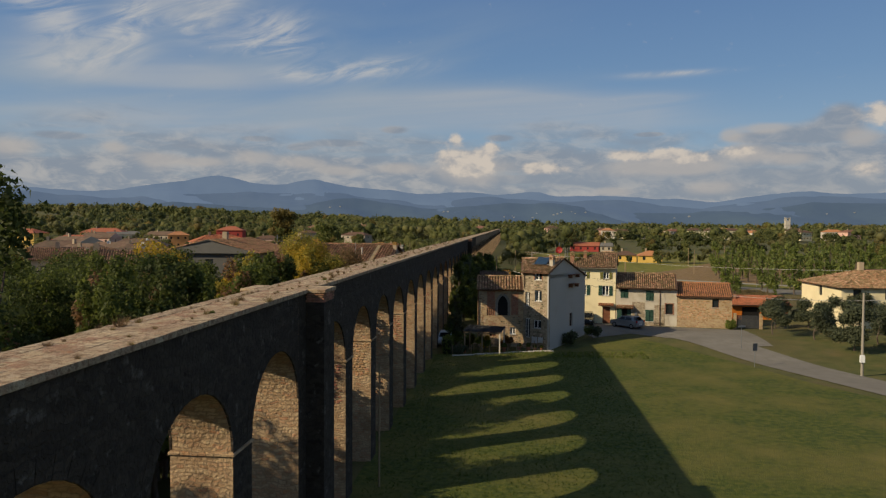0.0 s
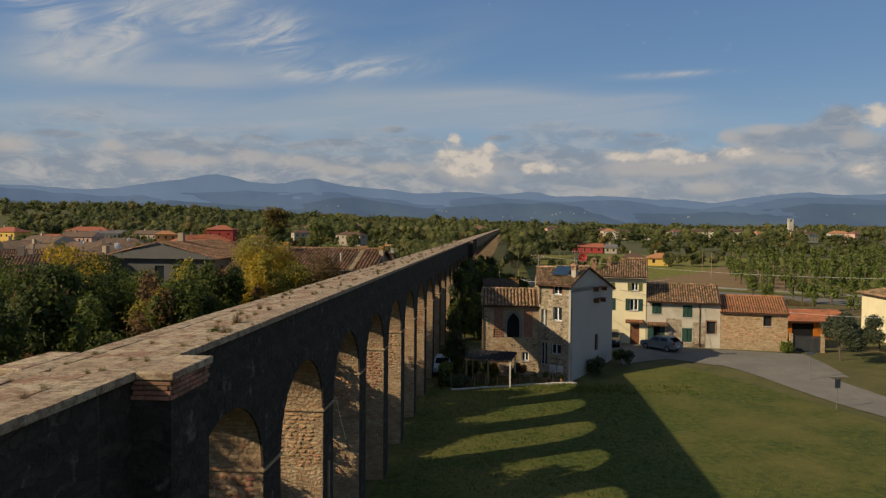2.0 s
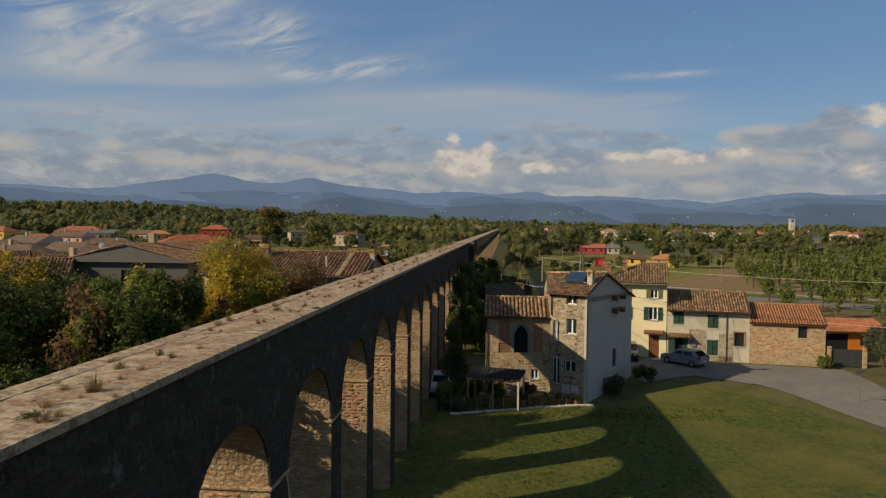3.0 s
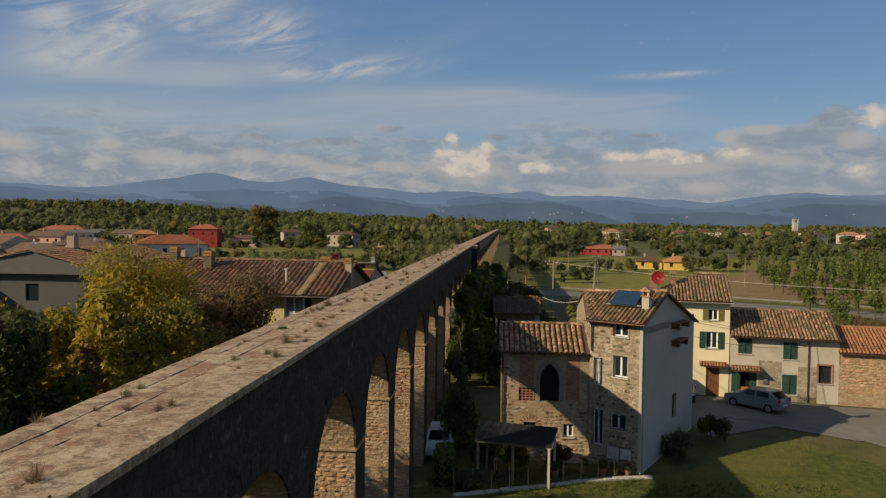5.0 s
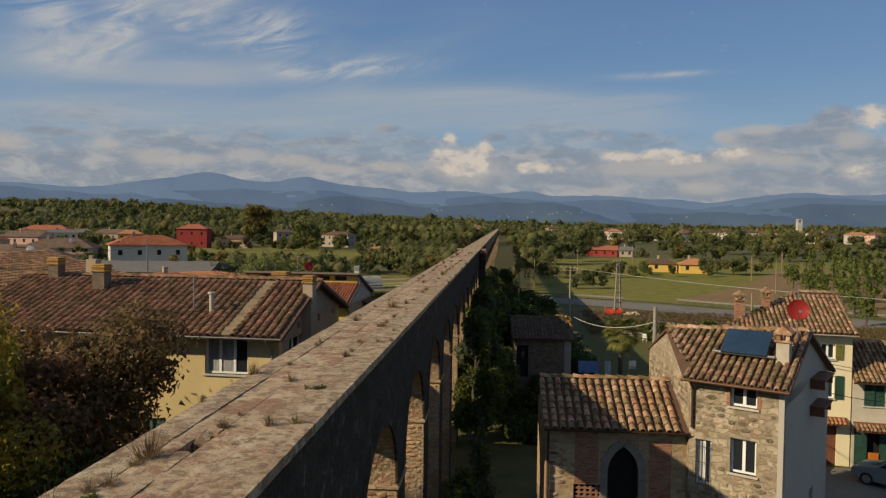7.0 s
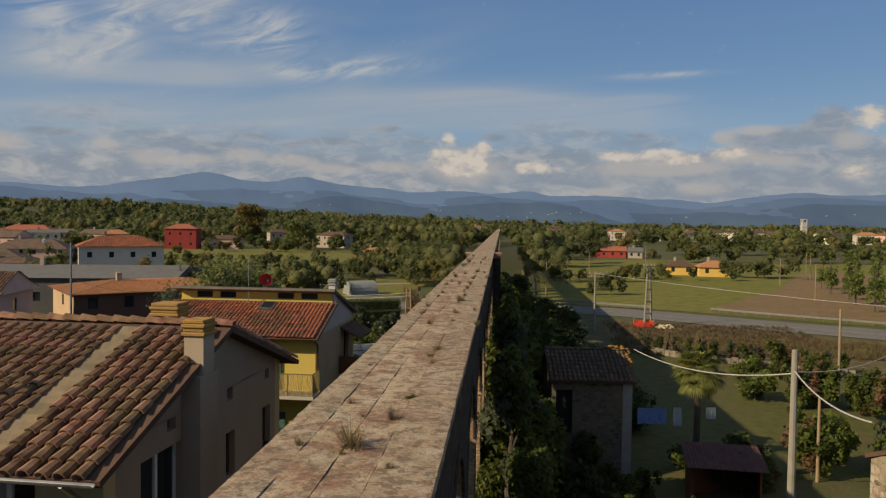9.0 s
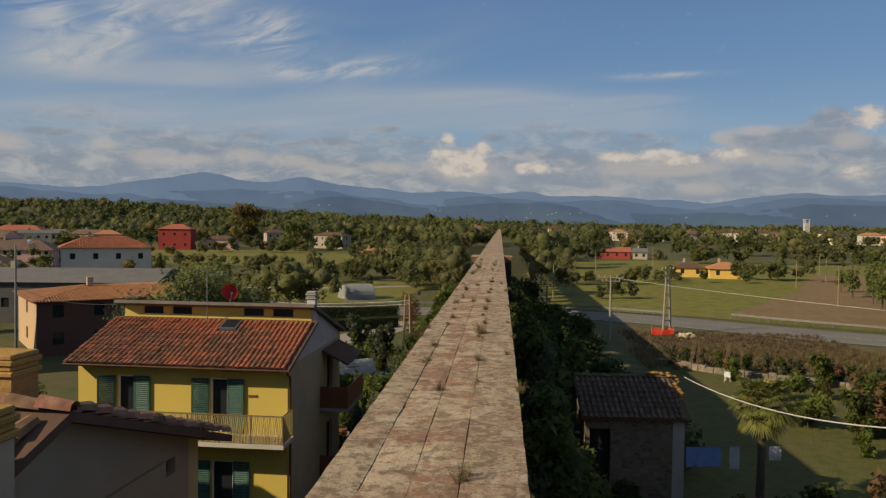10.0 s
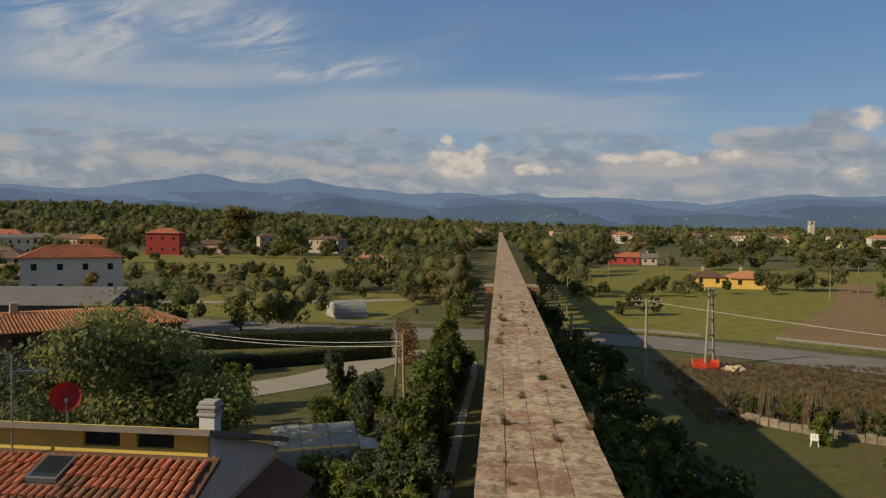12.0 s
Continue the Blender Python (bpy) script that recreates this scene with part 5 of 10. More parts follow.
def cream_house():
    h = thing("cream_house", "three-storey cream plastered house with green shutters", "house", on_row(-6.6))
    W, D = 6.3, 7.6
    fh = [(4.75, 6.72, 0.72, 0.85), (4.62, 4.6, 0.85, 1.25), (4.7, 0.95, 0.95, 2.2), (1.9, 6.72, 0.72, 0.85), (1.8, 4.6, 0.85, 1.25)]
    # the plan narrows to the back: the left wall runs askew, under a hip
    pl = [pose(0, 0, 0), pose(W, 0, 0, 0, 0, 90)]
    zf, zr, vr, bx, t = 8.35, 9.9, 3.8, 4.0, 0.35
    part("wall", wall_mesh(W, 0.0, zf, fh, t), M_CREAM, h)
    L = D - 2 * t - .004
    part("wall", wall_mesh(L, 0.0, zf, [(3.2 - t, 7.3, 0.9, 0.7)], t, [(L, zf + .12), (vr - t, zr), (0, zf + .12)]), M_GRAYPLASTER, h, m=pl[1] @ pose(t + .002, 0, 0))
    part("wall", wall_mesh(W - bx, 0.0, zf, [], t), M_CREAM, h, m=pose(W, D, 0, 0, 0, 180))
    ang = math.degrees(math.atan2(D, bx))
    part("wall", wall_mesh(math.hypot(bx, D) - .9, 0.0, zf, [], t), M_CREAM, h, m=pose(bx, D, 0, 0, 0, ang + 180) @ pose(.4, 0, 0))
    o, sf, ax = 0.5, (9.95 - zf) / vr, 4.35
    ze = zf - sf * o
    bm = bmesh.new()
    slab_between(bm, (-.3, -o, ze), (W + .15, -o, ze), (W + .15, vr, 9.95), (ax, vr, 9.95), 0.12)
    slab_between(bm, (ax, vr, 9.95), (W + .15, vr, 9.95), (W + .15, D + o, ze), (bx - .2, D + o, ze), 0.12)
    slab_between(bm, (bx - .2, D + o, ze), (-.3, -o, ze), (ax, vr, 9.95), (ax - .01, vr + .01, 9.95), 0.12)
    roof = part("roof", bm, M_TILE_BED, h)
    ls = math.hypot(vr + o, (vr + o) * sf)
    tile_slope(roof, (-.3, -o, ze + .01), (1, 0, 0), (0, 1, sf), W + .45, ls, M_TILE, 0.25, pieces=180, seed=21, trim=lambda v: ((ax + .3) * v / ls, 99))
    ridge_tiles(roof, (ax, vr, 9.95), (W + .15, vr, 9.95), M_TILE)
    ridge_tiles(roof, (-.3, -o, ze + .04), (ax, vr, 9.97), M_TILE)
    gutter(h, (-0.15, -0.56, 8.1), (W + .15, -0.56, 8.1), M_WHITEPLASTER)
    for i in (0, 1, 3, 4):
        window(h, *fh[i], pl[0], shutters="open", shutter_mat=M_OLIVE_WOOD if i in (0, 3) else M_GREEN_WOOD, bars=1, surround=None)
    door(h, *fh[2], pl[0], M_BROWN_WOOD, "brown panelled wooden door")
    canopy(h, 4.2, 3.35, 1.9, 0.7, M_TILE_ORANGE)
    window(h, 3.2, 7.3, 0.9, 0.7, pl[1], frame_mat=M_BROWN_WOOD, sill=False)
    chimney(h, 0.75, 0.9, 8.4, 9.6, 0.5, 0.5, M_REDBRICK, "tiles")
    chimney(h, 2.3, 2.0, 8.9, 9.75, 0.4, 0.4, M_REDBRICK, "tiles")
    return h


def white_house():
    h = thing("white_house", "two-storey house with patchy white plaster and green shutters", "house", on_row(-0.24))
    W, D = 7.4, 6.6
    fh = [(0.55, 4.35, 0.95, 1.3), (3.65, 4.1, 0.95, 1.25), (3.62, 1.5, 0.98, 1.45), (6.05, 2.45, 0.9, 1.3), (0.75, 1.0, 1.15, 2.15)]
    pl = shell(h, W, D, 0.0, 5.85, 5.85, 7.25, 3.2, [M_WHITEPLASTER, M_WHITEPLASTER, M_RUBBLE, M_RUBBLE], [fh, [], [], []])
    gable_roof(h, W, D, 5.85, 5.85, 7.3, 3.2, 0.45, 0.0, M_TILE, pieces=200, seed=31)
    gutter(h, (-0.1, -0.5, 5.62), (W, -0.5, 5.62))
    pipe(h, [(5.35, -0.46, 5.6), (5.35, -0.07, 5.2), (5.35, -0.07, 1.0)])
    for i in (0, 1, 2):
        window(h, *fh[i], pl[0], shutters="closed", bars=1)
    window(h, *fh[3], pl[0], frame_mat=M_BROWN_WOOD, bars=0, surround=M_REDBRICK)
    # open double door: one leaf folded back, an orange lower board
    bm = bmesh.new()
    x, z, w, hh = fh[4]
    box(bm, -0.62, -0.02, -0.05, -0.004, 0, hh)
    box(bm, -0.58, -0.06, -0.065, -0.03, 0.1, hh / 2 - .05)
    box(bm, -0.58, -0.06, -0.065, -0.03, hh / 2 + .05, hh - .1)
    box(bm, w * 0.55, w, 0.1, 0.15, 0, hh)
    part("door", bm, M_GREEN_WOOD, h, "green double door with one leaf open", pl[0] @ pose(x, 0, z))
    bm = bmesh.new()
    box(bm, x + .05, x + w * .5, 0.02, 0.07, z, z + 0.85)
    part("low_board", bm, M_ORANGE, h, "orange board across the doorway")
    bm = bmesh.new()
    box(bm, x + .003, x + w - .003, 0.28, 0.3, z, z + hh - .003)
    part("dark_opening", bm, M_DARKIN, h)
    canopy(h, 0.05, 3.15, 2.1, 0.8, M_TILE)
    bm = bmesh.new()
    box(bm, 2.3, 2.62, -0.14, 0.0, 2.2, 2.6)
    part("meter_box", bm, M_METAL, h)
    # rubble lower wall, where the plaster is gone
    bm = bmesh.new()
    for a, b, c, d in ((2.0, 3.55, 1.0, 3.9), (4.68, 5.95, 0.9, 3.6), (2.0, 5.95, 0.5, 1.4)):
        box(bm, a, b, -0.016, 0.05, c, d)
    part("bare_masonry", bm, M_RUBBLE, h)
    return h


M_ORANGE = material("orange_paint", [(0.42, 0.12, 0.015), (0.5, 0.16, 0.02)], 3, 0.6)


def brick_house():
    h = thing("brick_barn", "low barn of ochre stone and brick under old tiles", "barn", on_row(7.17))
    W, D = 6.4, 6.0
    fh = [(4.1, 3.5, 0.8, 1.1)]
    pl = shell(h, W, D, 0.0, 4.95, 4.95, 6.2, 3.0, [M_BRICKY] * 4, [fh, [], [], []])
    gable_roof(h, W, D, 4.95, 4.95, 6.25, 3.0, 0.35, 0.1, M_TILE_ORANGE, pieces=180, seed=41)
    window(h, *fh[0], pl[0], frame_mat=M_BROWN_WOOD, bars=0, sill=True)
    bm = bmesh.new()
    box(bm, -0.05, 0.02, -0.03, 0.05, 3.9, 4.9)
    part("bare_masonry", bm, M_RUBBLE, h)
    return h


def tiled_house():
    """The ochre house right beside the aqueduct, with the long old roof."""
    h = thing("ochre_house", "ochre plastered house with a long mossy tile roof", "house", pose(-19.38, 77.03, 0, 0, 0, -3))
    W, D = 13.55, 8.3
    zf, zb, zr, vr = 9.55, 9.72, 11.05, 4.35
    fh = [(10.55, 7.75, 1.75, 1.45), (8.0, 7.75, 0.8, 1.35), (8.0, 4.6, 0.9, 1.3), (10.8, 4.6, 0.9, 1.3)]
    rh = [(1.15, 7.2, 1.55, 1.8), (7.05, 7.5, 0.55, 1.05), (7.2, 9.28, 0.3, 0.3), (4.85, 9.25, 0.32, 0.3), (2.1, 9.3, 0.34, 0.26), (4.8, 7.4, 0.5, 1.1)]
    pl = shell(h, W, D, -0.5, zf, zb, zr, vr, [M_OCHRE, M_TAN, M_OCHRE, M_OCHRE], [fh, rh, [], []])
    # a run of flat mended slabs breaks the barrel tiles from eaves to ridge
    strip = (11.75, 12.25)
    roof = gable_roof(h, W, D, zf, zb, zr + 0.05, vr, 0.65, 0.35, M_TILE_OLD, pieces=300, pitch=0.32, seed=51, skip=lambda u, v: strip[0] < u < strip[1])
    sf = (zr + .05 - zf) / vr
    me = bmesh.new()
    box(me, -.235, .235, -.19, .19, 0, .035)
    rr = random.Random(17)
    for k in range(14):
        v = -.5 + .36 * k
        if v > vr - .2:
            break
        ob = part("mended_slab", me, M_PALE_TILE, roof, m=pose(strip[0] + .25 - .35 + rr.uniform(-.02, .02), v + .05, zf + sf * (v + .05) + .03 + rr.uniform(0, .012), math.degrees(math.atan(sf)) + 1.5, 0, rr.uniform(-3, 3)))
        me = ob.data
    gutter(h, (-0.3, -0.74, zf - 0.25), (W + .3, -0.74, zf - 0.25), M_METAL)
    pipe(h, [(W - .25, -.74, zf - .3), (W - .25, -.04, zf - .9), (W - .25, -.05, 1.0)], .045, M_METAL)
    window(h, *fh[0], pl[0], bars=2, curtain=True)
    window(h, *fh[1], pl[0], shutters="closed", shutter_mat=M_TEAL_WOOD)
    window(h, *fh[2], pl[0], shutters="closed", shutter_mat=M_GREEN_WOOD)
    window(h, *fh[3], pl[0], shutters="closed", shutter_mat=M_GREEN_WOOD)
    window(h, *rh[0], pl[1], bars=1, sill=True)
    window(h, *rh[1], pl[1], bars=0, frame_mat=M_BROWN_WOOD)
    for r in rh[2:]:
        window(h, *r, pl[1], bars=0, frame_mat=M_BROWN_WOOD, sill=False)
    # flue of the gable wall
    bm = bmesh.new()
    box(bm, W + 0.004, W + 0.42, 2.65, 3.45, -0.4, 10.3)
    part("flue", bm, M_TAN, h)
    chimney(h, W + 0.2, 3.05, 10.303, 11.1, 0.42, 0.5, M_TAN, "ribs")
    chimney(h, W - 2.35, 6.6, 9.9, 11.0, 0.7, 0.6, M_LICHEN_BRICK, "ribs")
    chimney(h, 4.3, 3.0, 10.2, 11.4, 0.55, 0.55, M_SOOTY, "ribs")
    chimney(h, 1.4, 4.0, 10.6, 11.6, 0.5, 0.5, M_SOOTY, "ribs")
    bm = bmesh.new()
    tube(bm, (10.3, 1.1, 9.8), (10.3, 1.1, 10.75), 0.09, n=10)
    tube(bm, (10.3, 1.1, 10.75), (10.3, 1.1, 10.82), 0.15, n=10)
    part("vent_pipe", bm, M_PALE_STONE, h, "pale flue pipe with a cap")
    bm = bmesh.new()
    tube(bm, (9.5, 1.2, 9.8), (9.5, 1.2, 11.4), 0.03)
    part("aerial_pole", bm, M_METAL, h)
    return h


M_PALE_TILE = material("pale_lichened_slab", [(0.15, 0.115, 0.075), (0.23, 0.18, 0.115)], 5, 0.95, 0.006, 30, stain=(0.28, 0.2, 0.07), stain_scale=3, stain_amount=0.6, vary=0.2)
M_SOOTY = masonry("sooty_brick", [(0.13, 0.095, 0.07), (0.21, 0.155, 0.11), (0.25, 0.18, 0.12)], (0.22, 0.18, 0.14), (0.26, 0.085), 0.014, irregular=0.08, stain=(0.08, 0.065, 0.05))
M_LICHEN_BRICK = masonry("lichened_brick", [(0.30, 0.14, 0.06), (0.42, 0.24, 0.06), (0.36, 0.18, 0.08)], (0.35, 0.25, 0.1), (0.26, 0.09), 0.012, irregular=0.05, stain=(0.36, 0.22, 0.04), stain_amount=0.4)


def yellow_house():
    """The mustard house with the long balcony and the red roof."""
    h = thing("yellow_house", "mustard-yellow house with red roof, balcony and teal shutters", "house", pose(-16.62, 98.62, 0, 0, 0, -1.2))
    W, D = 8.45, 8.2
    zf, zr, vr = 8.13, 9.25, 3.35
    fh = [(1.58, 5.3, 0.72, 2.1), (5.35, 5.3, 0.72, 2.1), (0.9, 2.0, 0.9, 2.2), (5.4, 2.0, 0.9, 2.2)]
    planes = [pose(0, 0, 0), pose(W, 0, 0, 0, 0, 90), pose(W, D, 0, 0, 0, 180), pose(0, D, 0, 0, 0, -90)]
    t = 0.35
    part("wall", wall_mesh(W, -0.4, zf, fh, t), M_YELLOW, h)
    rh = [(5.8, 5.4, 1.0, 2.0), (5.8, 2.2, 1.0, 2.0)]
    part("wall", wall_mesh(D - 2 * t - .004, -0.4, 7.9, [(a - t, b, c, d) for a, b, c, d in rh], t), M_BEIGE, h, m=planes[1] @ pose(t + .002, 0, 0))
    part("gable", wall_mesh(D - 2 * t - .004, 7.903, zf, [], t, [(D - 2 * t - .004, zf + 0.05), (vr, 9.65), (vr - t, 9.2), (0, zf + 0.1)]), M_PALEGABLE, h, "pale upper plaster gable", m=planes[1] @ pose(t + .002, 0, 0))
    part("wall", wall_mesh(W, -0.4, zf - .1, [], t), M_YELLOW, h, m=planes[2])
    part("wall", wall_mesh(D - 2 * t - .004, -0.4, zf, [], t, [(D - 2 * t - .004, zf + .1), (D - vr - t, 9.2), (D - vr - 2 * t, 9.65), (0, zf + .05)]), M_YELLOW, h, m=planes[3] @ pose(t + .002, 0, 0))
    sf = (zr - zf) / vr
    bm = bmesh.new()
    o = 0.6
    slab_between(bm, (-.25, -o, zf - sf * o), (W + .25, -o, zf - sf * o), (W + .25, vr, zr), (-.25, vr, zr), 0.12)
    roof = part("roof", bm, M_TILE_BED, h, "red tiled front slope, the lower courses browned by moss")

    def hatch(u, v):
        return 5.0 < u < 5.8 and 3.0 < v < 3.75

    def mossy(u, v):
        return v < 2.75 + .35 * math.sin(u * 1.3) and u < W - .2 - .25 * v and math.sin(u * 2.3 + math.sin(v * 4)) + math.sin(v * 7.9 + u * .6) + .8 * math.sin(u * 17 + v * 31) > -.75

    tile_slope(roof, (-.25, -o, zf - sf * o + .01), (1, 0, 0), (0, 1, sf), W + .5, math.hypot(vr + o, (vr + o) * sf), M_TILE_RED, 0.2, 0.36, pieces=150, seed=61,
               skip=lambda u, v: hatch(u, v) or mossy(u, v))
    tile_slope(roof, (-.25, -o, zf - sf * o + .01), (1, 0, 0), (0, 1, sf), W + .5, math.hypot(vr + o, (vr + o) * sf), M_TILE_MOSS, 0.2, 0.36, pieces=150, seed=62,
               skip=lambda u, v: hatch(u, v) or not mossy(u, v))
    # skylight
    bm = bmesh.new()
    box(bm, -0.36, 0.36, -0.42, 0.42, 0, 0.12)
    sk = part("skylight", bm, M_METAL, roof, m=pose(5.15, 2.62, zr - sf * (vr - 2.62) + 0.03, math.degrees(math.atan(sf)), 0, 0))
    bm = bmesh.new()
    box(bm, -0.30, 0.30, -0.36, 0.36, 0.121, 0.13)
    part("pane", bm, M_GLASS, sk)
    # clerestory band under the flat upper roof
    ch = [(0.85, 0.24, 0.9, 0.36), (2.15, 0.24, 0.9, 0.36), (5.35, 0.24, 0.9, 0.36), (6.65, 0.24, 0.9, 0.36)]
    b = part("clerestory", wall_mesh(W - .1, 0.0, 0.68, ch, 0.2), M_YELLOW, h, m=pose(0.05, vr + .01, zr - 0.1))
    for c in ch:
        bm = bmesh.new()
        box(bm, c[0] + .002, c[0] + c[2] - .002, 0.1, 0.12, c[1] + .002, c[1] + c[3] - .002)
        part("pane", bm, M_GLASS, b)
    bm = bmesh.new()
    slab_between(bm, (-.2, vr - .45, zr + 0.76), (W + .2, vr - .45, zr + 0.76), (W + .2, D + .4, zr - 1.05), (-.2, D + .4, zr - 1.05), 0.14)
    part("upper_roof", bm, M_ROOFGREY, h, "grey-brown upper roof edge")
    gutter(h, (-.25, -o - .06, zf - sf * o - .03), (W + .25, -o - .06, zf - sf * o - .03))
    pipe(h, [(W + .1, -o - .06, zf - sf * o - .08), (W + .1, -.02, zf - .6), (W + .1, 0.1, 1.0)], 0.05)
    # French doors with shutters
    for i, f in enumerate(fh):
        win = window(h, *f, planes[0], sill=False, bars=0)
        for side in (0, 1):
            bm = bmesh.new()
            sw, hh = 0.66, f[3]
            for x0, x1, z0, z1 in ((0, sw, 0, .08), (0, sw, hh - .08, hh), (0, .07, .08, hh - .08), (sw - .07, sw, .08, hh - .08), (.07, sw - .07, hh * .45, hh * .45 + .07)):
                box(bm, x0, x1, 0, .04, z0, z1)
            # one left leaf stands out from the wall, the others lie nearly flat against it
            mm = pose(-.01, -.06, 0, 0, 0, (24, 9, 6, 6)[i]) @ pose(-sw, 0, 0) if side == 0 else pose(f[2] + .01, -.06, 0, 0, 0, -3)
            leaf_ = part("shutter", bm, M_TEAL_WOOD, h, "teal slatted shutter", m=planes[0] @ pose(f[0], 0, f[1]) @ mm)
            bm = bmesh.new()
            box(bm, .07, sw - .07, -.012, .012, -.034, .034, pose(0, .02, 0, -38))
            slat = None
            for k in range(24):
                zc = .1 + (hh - .2) * (k + .5) / 24
                ob = part("slat", slat or bm, M_TEAL_WOOD, leaf_, m=pose(0, 0, zc))
                slat = ob.data
    # balcony: slab, posts, rails, reed screens
    bm = bmesh.new()
    box(bm, 0.15, W + .25, -1.25, -.004, 5.12, 5.27)
    bal = part("balcony", bm, M_PALE_STONE, h, "long balcony with a railing of wavy ochre bars")
    nb = 7
    xs = [0.2 + (W) * i / nb for i in range(nb + 1)]
    for x in xs:
        bm = bmesh.new()
        box(bm, x - .025, x + .025, -1.22, -1.17, 5.274, 6.3)
        part("rail_post", bm, M_REED_DARK, bal)
    bm = bmesh.new()
    box(bm, xs[0], xs[-1], -1.225, -1.165, 6.303, 6.34)
    part("handrail", bm, M_REED_DARK, bal)
    wavy = {}
    for a, c in zip(xs, xs[1:]):
        n = 20
        rr = random.Random(int(a * 100))
        for k in range(n):
            xx = a + .035 + (c - a - .07) * (k + .5) / n
            key = k % 4
            if key not in wavy:
                bm = bmesh.new()
                ps = [(.022 * math.sin(q * .95 + key * .5), 0, 5.29 + .145 * q) for q in range(8)]
                rings = [[bm.verts.new((p[0] + .016 * math.cos(u * 1.2566), .016 * math.sin(u * 1.2566), p[2])) for u in range(5)] for p in ps]
                for ra, rb in zip(rings, rings[1:]):
                    for u in range(5):
                        bm.faces.new((ra[u], ra[(u + 1) % 5], rb[(u + 1) % 5], rb[u]))
                wavy[key] = bm
            ob = part("wavy_bar", wavy[key], M_REED, bal, m=pose(xx, -1.195, 0))
            wavy[key] = ob.data
    bm = bmesh.new()
    x = xs[-1]
    box(bm, x - .02, x + .02, -1.165, -.01, 6.303, 6.34)
    part("side_rail", bm, M_REED_DARK, bal)
    bar = bmesh.new()
    tube(bar, (0, 0, 5.3), (0, 0, 6.28), .016, n=5, caps=False)
    for k in range(16):
        bar = part("side_bar", bar, M_REED, bal, m=pose(x, -1.14 + 1.1 * k / 15, 0)).data
    # back balconies on the shaded side
    for z in (2.1, 5.2):
        bm = bmesh.new()
        box(bm, W + .004, W + 1.3, 4.6, 7.8, z - .15, z)
        b2 = part("side_balcony", bm, M_CONCRETE, h)
        bm = bmesh.new()
        box(bm, W + 1.2, W + 1.26, 4.6, 7.8, z + .003, z + .95)
        box(bm, W + .01, W + 1.2, 4.6, 4.66, z + .003, z + .95)
        part("parapet", bm, M_BROWN_WOOD, b2)
    bm = bmesh.new()
    slab_between(bm, (W + .004, 4.9, 7.75), (W + 1.2, 4.9, 7.15), (W + 1.2, 8.0, 7.15), (W + .004, 8.0, 7.75), .1)
    part("side_roof", bm, M_TILE_BED, h)
    for o_ in rh:
        window(h, *o_, planes[1], frame_mat=M_BROWN_WOOD, sill=False, bars=0)
    chimney(h, W - .1, vr + .25, 9.2, 10.15, .36, .36, M_PALEGABLE, "rings")
    bm = bmesh.new()
    box(bm, 6.9, 7.25, -.035, 0.0, 6.72, 6.8)
    part("wall_lamp", bm, M_BROWN_WOOD, h)
    bm = bmesh.new()
    tube(bm, (3.95, 2.95, 9.1), (3.95, 2.95, 11.5), .022)
    aerial = part("aerial", bm, M_METAL, h, "television aerial on a thin mast")
    bm = bmesh.new()
    tube(bm, (3.9, 2.95, 11.15), (4.75, 3.2, 11.15), .014, n=4)
    part("boom", bm, M_METAL, aerial)
    for k in range(5):
        bm = bmesh.new()
        x = 4.05 + .16 * k
        tube(bm, (x + .1, 2.7, 11.17), (x - .1, 3.4, 11.17), .01, n=4)
        part("aerial_rod", bm, M_METAL, aerial)
    bm = bmesh.new()
    tube(bm, (4.45, vr + .9, 9.6), (4.45, vr + .9, 10.2), .025)
    mast = part("mast", bm, M_METAL, h)
    dish(mast, (4.45, vr + .8, 10.3), 0.36, (0.55, -0.75, 0.25), "red")
    return h


M_BEIGE = material("beige_grey_plaster", [(0.42, 0.345, 0.23), (0.48, 0.40, 0.27)], 0.6, 0.95, 0.003, 20, stain=(0.3, 0.26, 0.2), stain_scale=0.4, stain_amount=0.4)
M_PALEGABLE = material("pale_grey_plaster", [(0.50, 0.48, 0.45), (0.58, 0.56, 0.53)], 0.8, 0.95, 0.003, 20, stain=(0.38, 0.35, 0.31), stain_scale=0.7, stain_amount=0.4)
M_TILE_MOSS = material("moss_browned_tile", [(0.22, 0.10, 0.058), (0.31, 0.145, 0.08)], 2.5, 0.92, 0.005, 20, stain=(0.13, 0.1, 0.05), stain_scale=1.2, stain_amount=0.6, vary=0.3)
M_ROOFGREY = material("brown_grey_bitumen", [(0.12, 0.10, 0.085), (0.18, 0.155, 0.13)], 1.5, 0.95, 0.004, 20)
M_REED = material("reed_screen", [(0.36, 0.27, 0.10), (0.48, 0.37, 0.15)], 6, 0.85, vary=0.2)
M_REED_DARK = material("brown_rail_paint", [(0.16, 0.11, 0.05), (0.22, 0.16, 0.08)], 5, 0.6)


